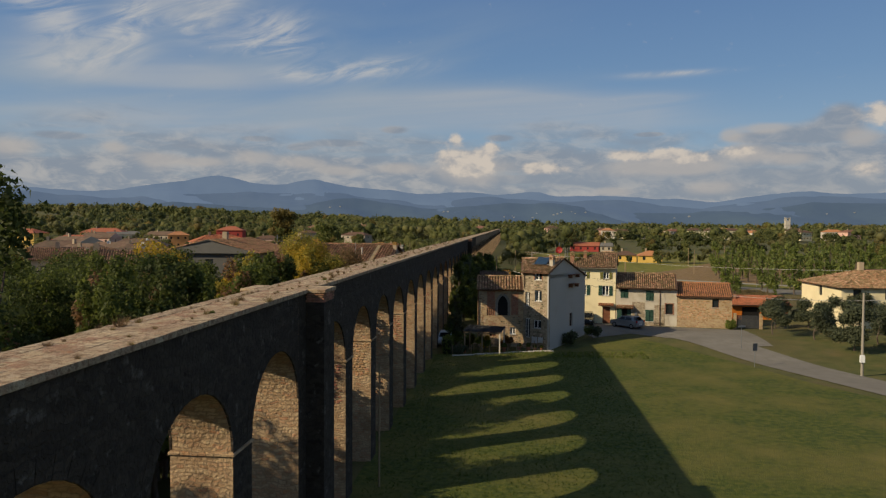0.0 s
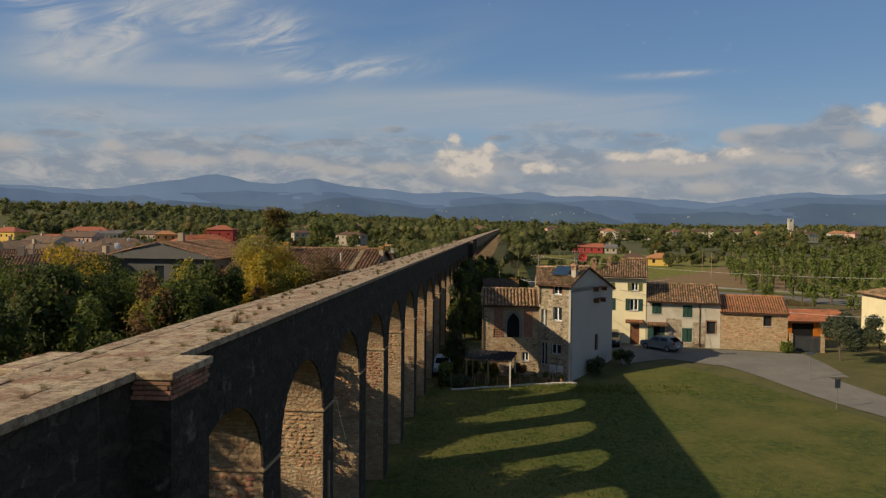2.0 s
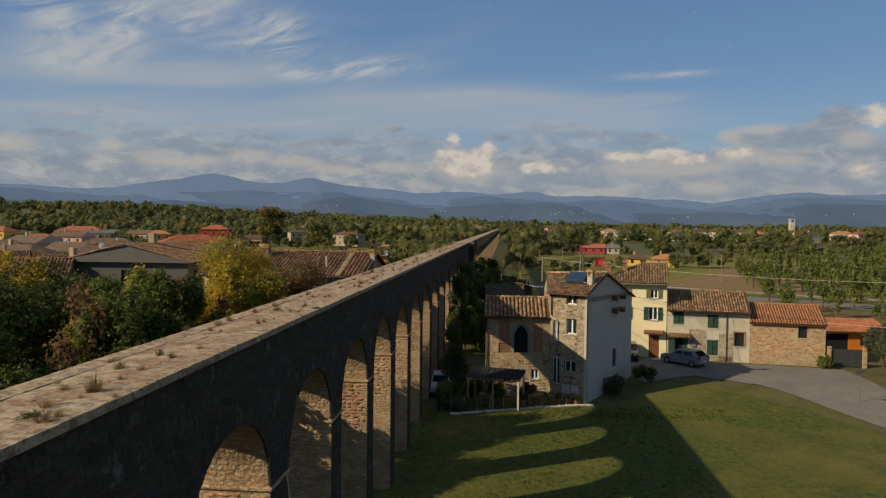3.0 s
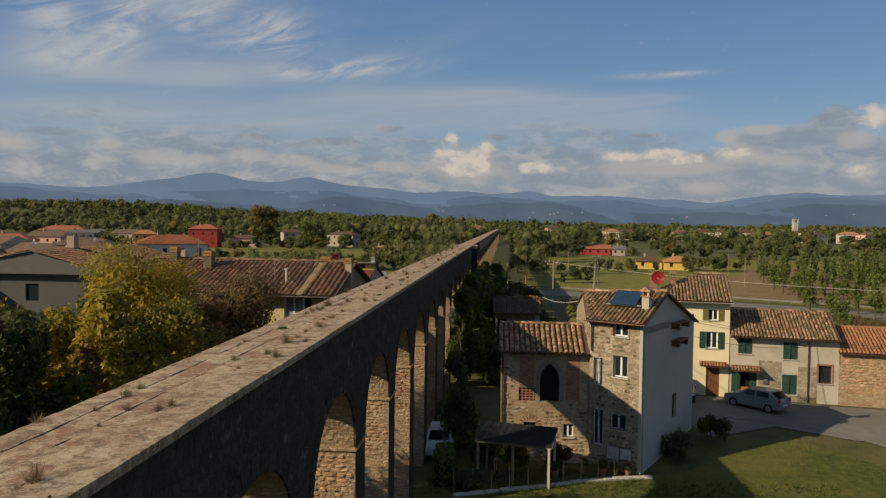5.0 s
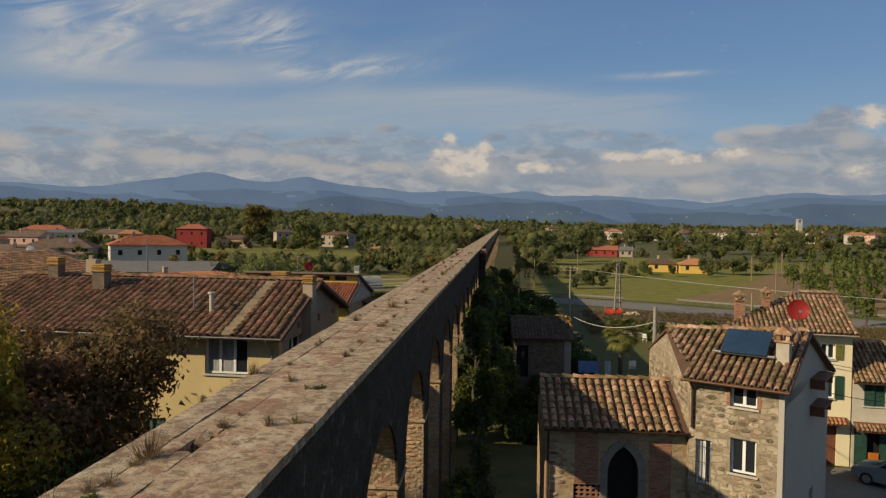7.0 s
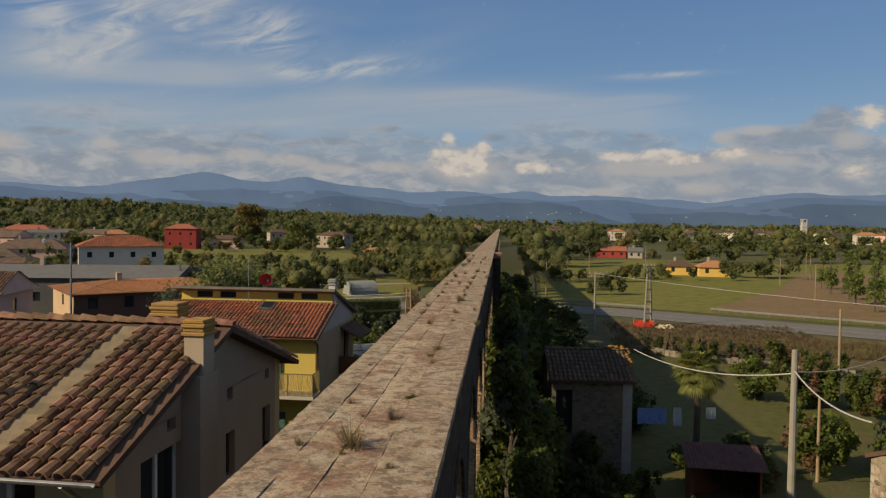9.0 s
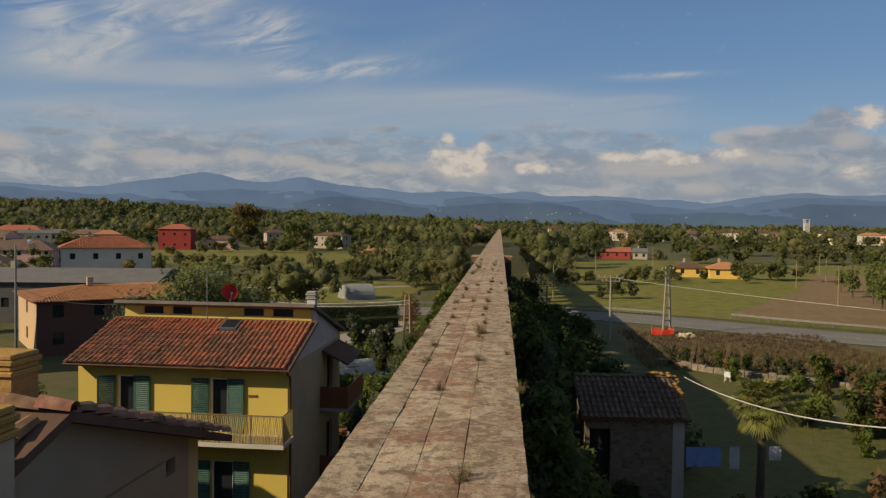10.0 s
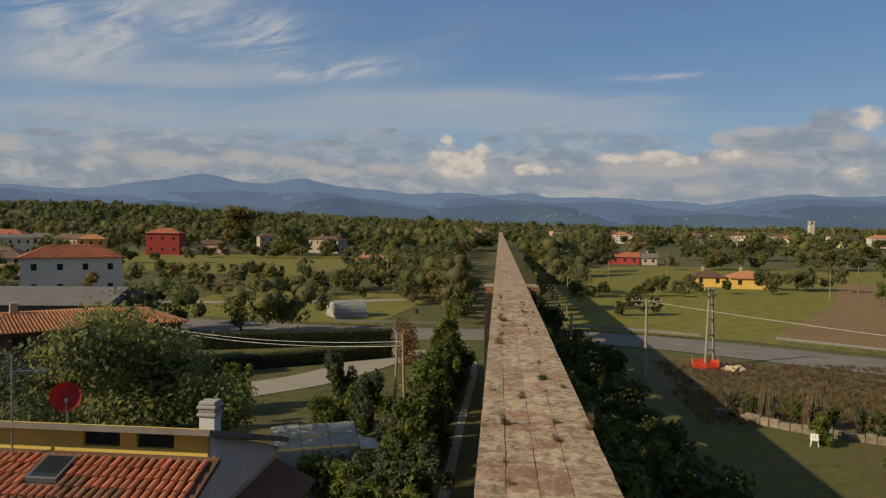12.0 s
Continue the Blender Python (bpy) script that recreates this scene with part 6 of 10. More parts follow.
def small_hut():
    h = thing("garden_hut", "old stone garden hut with dark lichened tiles", "hut", pose(3.65, 104.45, 0, 0, 0, 3))
    W, D = 4.3, 4.4
    fh = [(0.2, 2.2, 0.9, 2.4), (1.6, 0.2, 0.8, 1.9)]
    shell(h, W, D, -0.5, 5.3, 5.3, 6.35, 2.4, [M_DARKSTONE] * 4, [fh, [], [], []])
    for o in fh:
        bm = bmesh.new()
        box(bm, o[0] + .003, o[0] + o[2] - .003, .2, .22, o[1] + .003, o[1] + o[3] - .003)
        part("dark_opening", bm, M_DARKIN, h)
    # Pale stone lowered to concrete grey, the hut's deep shade put into its colour.
    bm = bmesh.new()
    box(bm, W - .5, W + .01, -.02, .1, -.4, 5.25)
    part("corner_pier", bm, M_CONCRETE, h)
    gable_roof(h, W, D, 5.3, 5.3, 6.4, 2.4, 0.35, 0.2, M_TILE_DARK, pieces=200, seed=71)
    rr = random.Random(3)
    for k in range(30):
        u = k / 29
        p = Vector((W - 1.0 + min(1, u * 1.6) * 1.1, 2.4 - max(0, u - .55) * 4.4, 6.62 - max(0, u - .55) * 1.6))
        bm = bmesh.new()
        bmesh.ops.create_icosphere(bm, subdivisions=2, radius=rr.uniform(.04, .11))
        for v in bm.verts:
            v.co = Vector((v.co.x * 1.2, v.co.y * 1.2, v.co.z * .6)) * rr.uniform(.85, 1.15)
        part("lichen", bm, M_LICHEN, h, "orange lichen on the verge tiles", Matrix.Translation(p + Vector((rr.uniform(-.16, .1), rr.uniform(-.2, .2), rr.uniform(-.03, .02)))))
    return h


M_LICHEN = material("orange_lichen", [(0.22, 0.11, 0.02), (0.36, 0.19, 0.03)], 6, 0.95, 0.01, 20)
M_DARKSTONE = masonry("dark_old_stone", [(0.08, 0.066, 0.05), (0.14, 0.115, 0.085), (0.18, 0.145, 0.105)], (0.15, 0.125, 0.095), (0.35, 0.18), 0.025, irregular=0.4)
M_TILE_DARK = material("dark_mossy_tile", [(0.07, 0.05, 0.038), (0.12, 0.085, 0.06), (0.16, 0.12, 0.09)], 3.0, 0.95, 0.006, 20, stain=(0.06, 0.065, 0.035), stain_scale=1.0, stain_amount=0.6, vary=0.25)

stone_house()
chapel()
cream_house()
white_house()
brick_house()
tiled_house()
yellow_house()
small_hut()

# ---------------------------------------------------------------- plants
def leaf_cloud(blobs, count, size, rng, shell=0.55, droop=0.2, flat=0.0, loose=0.7):
    """Many small pointed leaves spread through ellipsoids (x, y, z, rx, ry, rz), thickest near their skins. Returns vertices and faces."""
    b = np.array(blobs, float)
    vol = b[:, 3] * b[:, 4] + b[:, 4] * b[:, 5] + b[:, 3] * b[:, 5]
    pick = rng.choice(len(b), count, p=vol / vol.sum())
    d = rng.normal(size=(count, 3))
    d /= np.linalg.norm(d, axis=1)[:, None]
    r = shell + (1 - shell) * rng.random(count) ** 0.6
    r *= 1 + 0.12 * rng.normal(size=count)
    c = b[pick, :3] + d * b[pick, 3:] * r[:, None] + rng.normal(size=(count, 3)) * (0.16 * b[:, 3].mean())
    n = d + rng.normal(size=(count, 3)) * loose
    n[:, 2] += 0.35 + flat
    n /= np.linalg.norm(n, axis=1)[:, None]
    a = np.cross(n, rng.normal(size=(count, 3)))
    a /= np.linalg.norm(a, axis=1)[:, None] + 1e-9
    a[:, 2] -= droop
    s = size * (0.6 + 0.8 * rng.random(count))[:, None]
    w = np.cross(n, a) * s * 0.48
    v = np.stack([c - a * s * 0.45 - w, c - a * s * 0.45 + w, c + a * s * 0.75], 1).reshape(-1, 3)
    i = np.arange(count)[:, None] * 3
    return v, np.concatenate([i, i + 1, i + 2], 1)


def leaf_mesh(name, v, f, mat):
    me = bpy.data.meshes.new(name)
    me.vertices.add(len(v))
    me.vertices.foreach_set("co", np.asarray(v, np.float32).ravel())
    me.loops.add(f.size)
    me.loops.foreach_set("vertex_index", f.ravel().astype(np.int32))
    me.polygons.add(len(f))
    me.polygons.foreach_set("loop_start", np.arange(len(f), dtype=np.int32) * f.shape[1])
    me.polygons.foreach_set("loop_total", np.full(len(f), f.shape[1], np.int32))
    me.materials.append(mat)
    me.update()
    return me


def limb(bm, pts, r0, r1, n=7):
    """A tapered, bent branch."""
    m = len(pts) - 1
    for i in range(m):
        a, b = r0 + (r1 - r0) * i / m, r0 + (r1 - r0) * (i + 1) / m
        tube(bm, pts[i], pts[i + 1], a, b, n, caps=i == m - 1)


def crown_blobs(kind, h, r, rng):
    """The clumps of a crown of height h and radius r, by the tree's habit."""
    out = []
    if kind == "round":
        for _ in range(22):
            a, u = rng.random() * math.tau, rng.random()
            z = h * (0.30 + 0.62 * u)
            rr = r * math.sqrt(max(0.05, 1 - ((u - 0.40) / 0.66) ** 2)) * (0.45 + 0.5 * rng.random())
            s = r * (0.24 + 0.20 * rng.random())
            out.append((rr * math.cos(a), rr * math.sin(a), z, s, s, s * 0.8))
        out.append((0, 0, h * 0.62, r * .55, r * .55, h * .26))
    elif kind == "tall":
        for _ in range(24):
            a, u = rng.random() * math.tau, rng.random()
            z = h * (0.16 + 0.80 * u)
            rr = r * (1 - 0.75 * u ** 2) * (0.3 + 0.6 * rng.random())
            s = r * (0.30 + 0.2 * rng.random()) * (1 - 0.45 * u)
            out.append((rr * math.cos(a), rr * math.sin(a), z, s, s, s * 1.5))
    elif kind == "cone":
        for k in range(26):
            u = k / 25
            a = rng.random() * math.tau
            rr = r * (1 - u) * 0.62
            s = r * (0.42 * (1 - u) + 0.08)
            out.append((rr * math.cos(a), rr * math.sin(a), h * (0.10 + 0.86 * u), s, s, s * 1.1))
    elif kind == "bush":
        for _ in range(14):
            a, u = rng.random() * math.tau, rng.random()
            rr = r * math.sqrt(rng.random()) * 0.75
            s = r * (0.26 + 0.2 * rng.random())
            out.append((rr * math.cos(a), rr * math.sin(a), h * (0.25 + 0.55 * u * (1 - 0.5 * rr / r)), s, s, min(s, h * .3)))
    elif kind == "spray":
        for _ in range(20):
            a, u = rng.random() * math.tau, rng.random()
            rr = r * (0.25 + 0.75 * u) * rng.random()
            s = r * (0.14 + 0.12 * rng.random())
            out.append((rr * math.cos(a), rr * math.sin(a), h * (0.15 + 0.8 * rng.random()), s, s, s * 1.7))
    return out


TREES = {}


def tree_meshes(kind, mats, h, r, leaves, size, variant):
    key = (kind, tuple(m.name for m in mats), h, r, leaves, size, variant)
    if key in TREES:
        return TREES[key]
    rng = np.random.default_rng(int(h * 977 + r * 313 + variant * 71 + leaves * 7 + len(kind)))
    blobs = crown_blobs(kind, h, r, rng)
    packs = []
    share = [0.72, 0.28] if len(mats) > 1 else [1.0]
    for m, s in zip(mats, share):
        sub = blobs if len(mats) == 1 else ([b for i, b in enumerate(blobs) if (i % 3 == 2) == (m is mats[1])] or blobs)
        v, f = leaf_cloud(sub, int(leaves * s), size, rng)
        packs.append((v, f, m))
    n0 = len(packs[0][0])
    me = leaf_mesh("crown", np.concatenate([p[0] for p in packs]), np.concatenate([packs[0][1]] + [p[1] + n0 for p in packs[1:]]), packs[0][2])
    for p in packs[1:]:
        me.materials.append(p[2])
        me.polygons.foreach_set("material_index", np.concatenate([np.zeros(len(packs[0][1]), np.int32), np.ones(len(p[1]), np.int32)]))
    crowns = [me]
    bm = bmesh.new()
    tr = max(0.03, h * 0.016 if kind != "bush" else h * 0.012)
    top = h * (0.9 if kind in ("tall", "cone") else 0.55)
    spine = [Vector((0, 0, -0.3))]
    for k in range(1, 5):
        spine.append(Vector((rng.normal() * r * .04 * k, rng.normal() * r * .04 * k, top * k / 4)))
    limb(bm, spine, tr * 1.3, tr * 0.35)
    for b in blobs[:9]:
        p = spine[1] + (spine[3] - spine[1]) * min(1.0, max(0.0, (b[2] * 0.75 - spine[1].z) / max(0.1, spine[3].z - spine[1].z)))
        q = Vector(b[:3])
        mid = (p + q) / 2 + Vector((0, 0, -0.06 * h * rng.random()))
        limb(bm, [p, mid, q], tr * 0.42, tr * 0.08, 5)
    me = bpy.data.meshes.new("trunk")
    bm.to_mesh(me)
    bm.free()
    me.materials.append(M_BARK)
    TREES[key] = (me, crowns)
    return TREES[key]


def tree(name, label, x, y, kind, mats, h, r, leaves=3000, size=0.2, variant=0, scale=1.0, turn_deg=None, group="", z=None, sx=1.0):
    me, crowns = tree_meshes(kind, mats, h, r, leaves, size, variant)
    t = thing(name, label, "bush" if kind == "bush" else "tree", None, group)
    rot = (x * 37 + y * 91) % 360 if turn_deg is None else turn_deg
    t.matrix_world = pose(x, y, gh(x, y) if z is None else z, 0, 0, rot) @ Matrix.Diagonal((scale * sx, scale * sx, scale, 1))
    part("trunk", me, None, t)
    for c in crowns:
        part("crown", c, None, t)
    return t


RV = random.Random(11)
# the dark thicket on the village side of the aqueduct
# The last two stand out of view, added to dapple shade on near piers.
for x, y, h, r, mats in ((-13.5, 27, 15.8, 3.6, [L_DARK, L_GREEN]), (-19.5, 24, 14.0, 4.0, [L_DARK, L_GREEN]), (-13.4, 18.0, 13.6, 3.4, [L_DARK, L_GREEN]), (-12.4, 12.5, 13.0, 3.2, [L_DARK, L_GREEN])):
    tree("dark_tree", "tall dark green broadleaf tree beside the aqueduct", x, y, "tall", mats, h, r, 9000, 0.22, group="trees of the thicket")
for i, (x, y, h, r, mats) in enumerate((
        (-24.5, 62, 13.8, 3.4, [L_DARK, L_YELLOW]), (-20.5, 58, 11.6, 3.2, [L_DARK, L_GREEN]), (-27, 56, 12.8, 3.4, [L_DARK, L_GREEN]), (-22, 51, 9.6, 3.2, [L_DARK, L_GREEN]),
        (-29, 48, 10.2, 3.4, [L_DARK, L_GREEN]), (-17.5, 44, 8.4, 3.0, [L_DARK, L_GREEN]), (-24, 41, 9.0, 3.2, [L_DARK, L_GREEN]), (-15, 36, 7.6, 2.8, [L_DARK, L_GREEN]),
        (-21, 33, 9.2, 3.2, [L_DARK, L_GREEN]), (-33, 54, 12.2, 3.6, [L_DARK, L_GREEN]),
        (-27.5, 67, 13.9, 3.6, [L_DARK, L_GREEN]), (-31, 61, 14.0, 3.8, [L_DARK, L_GREEN]), (-36, 66, 13.6, 3.8, [L_DARK, L_GREEN]), (-23, 56, 12.8, 3.2, [L_GREEN, L_DARK]), (-38, 57, 13.4, 3.8, [L_DARK, L_GREEN]), (-19.5, 49, 10.2, 3.0, [L_GREEN, L_DARK]),
        (-26, 47, 11.2, 3.4, [L_DARK, L_GREEN]), (-42, 63, 13.6, 3.8, [L_DARK, L_GREEN]), (-31, 44, 11.4, 3.6, [L_DARK, L_GREEN]), (-27, 36, 11.6, 3.6, [L_DARK, L_GREEN]), (-19.2, 64, 10.6, 2.7, [L_DARK, L_RUST]), (-16.2, 61, 9.4, 2.6, [L_GREEN, L_RUST]))):
    h *= .78 if x < -26 else .9
    tree("thicket_tree", "dense dark green tree in the thicket" if mats[1] is not L_RUST else "green tree turning rust-brown", x, y, "round", mats, h, r, 9000, 0.17, variant=i % 4, group="trees of the thicket")
for i in range(64):
    y = 27 + i * .70 + RV.uniform(-.6, .6)
    x = RV.choice((-10.8, -12.2, -13.6, -15.4, -17.4)) + RV.uniform(-.8, .8)
    tree("thicket_shrub", "leafy green shrub in the thicket by the aqueduct" if y < 58 or i % 4 == 0 else "golden-leaved shrub in the thicket by the aqueduct", x, y, "spray" if i % 3 else "bush", [[L_DARK, L_GREEN], [L_DARK, L_GREEN], [L_GREEN, L_BROWN]][i % 3] if y < 58 or i % 4 == 0 else [L_GOLD, L_YELLOW], 8.0, 2.0, 5600, 0.13,
         variant=i % 5, scale=RV.uniform(1.18, 1.4), group="shrubs of the thicket")
for i, (x, y, hh) in enumerate(((-19.3, 70, 9.6), (-22.5, 73, 10.0), (-25.5, 74, 10.4), (-30, 75, 11.0), (-46, 70, 12.5), (-50, 76, 12.5), (-40, 74, 12.0))):
    tree("thicket_tree", "dense dark green tree in the thicket", x, y, "round", [L_GREEN, L_DARK], hh * (.72 if x < -35 else .88), 3.0, 8000, 0.17, variant=i % 4, group="trees of the thicket")
for i, (x, y, hh) in enumerate(((-19.0, 98.5, 5.2), (-20.8, 101.5, 6.0), (-22.6, 99.5, 5.4), (-19.4, 104.5, 6.2), (-22.2, 105.5, 6.6), (-24.8, 103.0, 6.0), (-18.6, 95.5, 4.6), (-25.5, 108.0, 6.4))):
    tree("garden_shrub", "tall yellow-green shrub beside the yellow house", x, y, "bush", [L_FRESH, L_GREEN], hh, 1.7, 3600, 0.15, variant=i % 3, group="garden shrubs")
tree("yellow_tree", "tree with golden yellow autumn leaves", -12.6, 66.2, "round", [L_YELLOW, L_GOLD], 12.6, 3.7, 30000, 0.115, variant=1)
tree("yellow_tree", "young tree with golden yellow autumn leaves", -9.0, 61.6, "round", [L_GOLD, L_GREEN], 10.9, 2.5, 16000, 0.115, variant=2)
tree("brown_tree", "round tree with dull purple-brown leaves", -10.4, 71.9, "round", [L_DULL, L_BROWN], 10.6, 3.5, 34000, 0.14, variant=3)
tree("turning_tree", "green tree with yellowing leaves near the aqueduct", -15.0, 57.5, "round", [L_GOLD, L_YELLOW], 10.4, 2.6, 8000, 0.2, variant=6)
tree("brown_tree", "dark tree with dull brown leaves", -14.5, 72.5, "round", [L_BROWN, L_GREEN], 10.4, 2.6, 8000, 0.19, variant=5)
tree("yellow_bush", "bush with rusty yellow leaves", -7.2, 67.5, "spray", [L_RUST, L_YELLOW], 7.0, 1.9, 4500, 0.17, variant=4)
# unseen trees close under the village side of the wall, whose shade closes two of the arches
tree("wall_tree", "dense green tree close against the aqueduct wall", -5.3, 44.2, "round", [L_GREEN, L_FRESH], 10.1, 3.1, 9000, 0.24, variant=2, group="trees under the wall")
tree("wall_tree", "dense green tree close against the aqueduct wall", -5.2, 48.8, "round", [L_GREEN, L_FRESH], 7.2, 2.3, 6000, 0.24, variant=3, group="trees under the wall")
# More hidden trees, added so their shade reaches the near piers and meadow.
for i, (x, y, h) in enumerate(((-7.6, 14.5, 8.6), (-8.4, 18.5, 8.8), (-7.8, 22.6, 8.4), (-8.2, 26.5, 8.2), (-8.6, 31.0, 8.3), (-8.0, 35.2, 8.0), (-8.6, 39.4, 7.2), (-8.2, 52.5, 6.4))):
    tree("wall_tree", "dense green tree close against the aqueduct wall", x, y, "round", [L_GREEN, L_FRESH], h, 2.6, 7000, 0.24, variant=4 + i % 2, group="trees under the wall")
# climbers and trees on the shaded side
for i, (x, y, h, r) in enumerate(((1.5, 97.2, 8.1, 1.7), (1.2, 101.0, 6.2, 1.5), (2.6, 99.4, 5.2, 1.6), (1.2, 91.5, 8.4, 1.5), (1.3, 94.4, 8.6, 1.5), (1.3, 103.6, 8.8, 1.6), (1.2, 106.2, 8.6, 1.6), (1.4, 108.8, 8.8, 1.6), (1.2, 111.4, 8.7, 1.6), (1.3, 114.0, 8.6, 1.6))):
    tree("ivy_tree", "dark ivy-covered tree standing against a pier", x, y, "tall", [L_GREEN, L_OLIVE], h, r, 9000, 0.17, variant=i)
tree("conifer", "young grey-green conifer in the garden", 1.9, 78.2, "cone", [L_OLIVE, L_FRESH], 6.4, 1.35, 6500, 0.13)
for x, y, h, r, mats, lab in ((5.2, 74.8, 2.3, 0.85, [L_FRESH, L_YELLOW], "yellow-green leafy shrub by the pergola"), (7.6, 75.1, 1.9, 0.7, [L_RUST, L_BROWN], "rust-coloured shrub before the chapel"),
                              (2.6, 72.6, 1.0, 0.9, [L_OLIVE], "low grey-leaved shrub at the meadow edge"), (14.6, 77.6, 1.9, 0.9, [L_OLIVE, L_GREEN], "shrub by the grey house wall"),
                              (17.2, 80.0, 2.2, 1.0, [L_OLIVE, L_GREEN], "shrub at the road bank"), (3.4, 76.4, 1.8, 0.8, [L_GREEN], "green shrub beside the pergola posts"), (0.9, 84.5, 2.2, 1.1, [L_GREEN, L_FRESH], "green bush under the aqueduct arch"),
                              (34.6, 87.0, 1.5, 0.7, [L_FRESH], "green bush at the barn corner")):
    tree("garden_shrub", lab, x, y, "bush", mats, h, r, 2600, 0.12, group="garden shrubs")
# olive grove by the lane
for i, (x, y, s) in enumerate(((38.2, 83.4, .95), (41.6, 80.2, 1.05), (43.4, 75.2, 1.1), (45.8, 83.2, 1.0), (47.2, 78.0, 1.1), (49.4, 72.0, 1.1), (40.2, 88.0, .9), (44.4, 89.0, .95), (51.6, 80.5, 1.05), (53.0, 74.0, 1.1), (47.0, 68.0, 1.1), (55, 67, 1.1), (50, 88, 1.0))):
    tree("olive_tree", "grey-green olive tree by the lane", x, y, "round", [L_OLIVE, L_OLIVE], 4.3, 2.1, 6500, 0.14, variant=i % 3, scale=s, group="olive grove")
# poplar plantation
for i in range(120):
    row, k = divmod(i, 12)
    x, y = 50 + k * 6.2 + RV.uniform(-.8, .8) + row * 2.5, 132 + row * 11 + k * 1.0 + RV.uniform(-1, 1)
    tree("poplar", "slender green plantation poplar", x, y, "tall", [L_POPLAR, L_FRESH], 8.6, 1.3, 900, 0.30, variant=i % 4, scale=RV.uniform(.8, 1.15), group="poplar plantation")
# gardens left of the aqueduct, beyond the yellow house
L_FIG = leaf("broad_garden_leaf", [(0.16, 0.18, 0.05), (0.25, 0.26, 0.08)])
tree("fig_tree", "large bright green leafy tree behind the yellow house", -21.0, 120.5, "round", [L_FIG, L_OLIVE], 10.0, 4.5, 20000, 0.18, variant=1)
tree("fig_tree", "large bright green leafy tree behind the yellow house", -16.6, 121.5, "round", [L_FIG, L_OLIVE], 8.0, 3.0, 11000, 0.17, variant=2)
for i in range(72):
    x, y = RV.uniform(-24, -5.2), RV.uniform(104, 158)
    if 124 < y < 133 and -16 < x < -8 or x < -7.6 and y > 143 or x < -8 and y < 119 or -20 < x < -12 and 149 < y < 165:
        x = RV.uniform(-7, -5.4)
    tree("garden_shrub", "shrub in the overgrown kitchen garden", x, y, "spray" if i % 2 else "bush", [[L_GREEN, L_FRESH], [L_FRESH, L_GREEN], [L_OLIVE, L_FRESH], [L_OLIVE, L_GREEN]][i % 4], 3.2, 1.5, 2600, 0.17, variant=i % 4, scale=RV.uniform(.7, 1.35), group="garden shrubs")
for i in range(12):
    tree("hedge_tree", "upright leafy tree in the hedge along the aqueduct", -6.3 + RV.uniform(-.5, .5), 124 + i * 3.1, "tall", [L_FRESH, L_GREEN] if i % 2 else [L_GREEN, L_FRESH], 5.6, 1.3, 2600, 0.2, variant=i % 3, scale=RV.uniform(.85, 1.15), group="hedge along the aqueduct")
tree("red_shrub", "bare reddish shrub by the road", -11.0, 160.5, "spray", [L_RUST, L_BROWN], 4.4, 2.4, 2200, 0.15)
# brambles and climbers in the aqueduct's shade
for i in range(58):
    y = 101 + i * 1.3 + RV.uniform(-.6, .6)
    x = RV.choice((0.9, 1.6, 2.4, 3.8, 5.4)) + RV.uniform(-.4, .4)
    tree("bramble", "tangled dark climber at the foot of the aqueduct", x, y, "spray" if i % 2 else "bush", [L_DARK, L_GREEN] if i % 3 else [L_GREEN, L_FRESH], 4.6, 1.6, 2600, 0.2, variant=i % 4, scale=RV.uniform(.8, 1.3) * (.72 if x > 3 else 1.35), group="brambles")
for i in range(44):
    tree("bramble", "low dark bramble in the aqueduct's shade", RV.uniform(3.2, 9.5), RV.uniform(113, 172), "bush", [L_DARK, L_GREEN], 3.0, 1.9, 2200, 0.2, variant=i % 4, scale=RV.uniform(.7, 1.3), group="brambles")
for i in range(64):
    x, y = RV.uniform(10, 31), RV.uniform(100, 139)
    if x < 20 and y > 106 or i % 3 == 0 and y > 110:
        continue
    tree("garden_shrub", "shrub in the sunlit garden", x, y, "spray" if i % 2 else "bush", [[L_OLIVE, L_GREEN], [L_GREEN, L_BROWN], [L_FRESH, L_GREEN]][i % 3], 2.2, 1.2, 1500, 0.17, variant=i % 3, scale=RV.uniform(.65, 1.6), group="garden shrubs")

# the dark undergrowth round the hut
for i in range(26):
    x, y = RV.uniform(2.2, 13.5), RV.uniform(90, 106.5)
    if 3 < x < 9 and y > 102.5:
        continue
    tree("bramble", "low dark bramble in the aqueduct's shade", x, y, "bush" if i % 2 else "spray", [L_DARK, L_GREEN], 1.9, 1.5, 1500, 0.17, variant=i % 3, scale=RV.uniform(.6, 1.15), group="brambles")


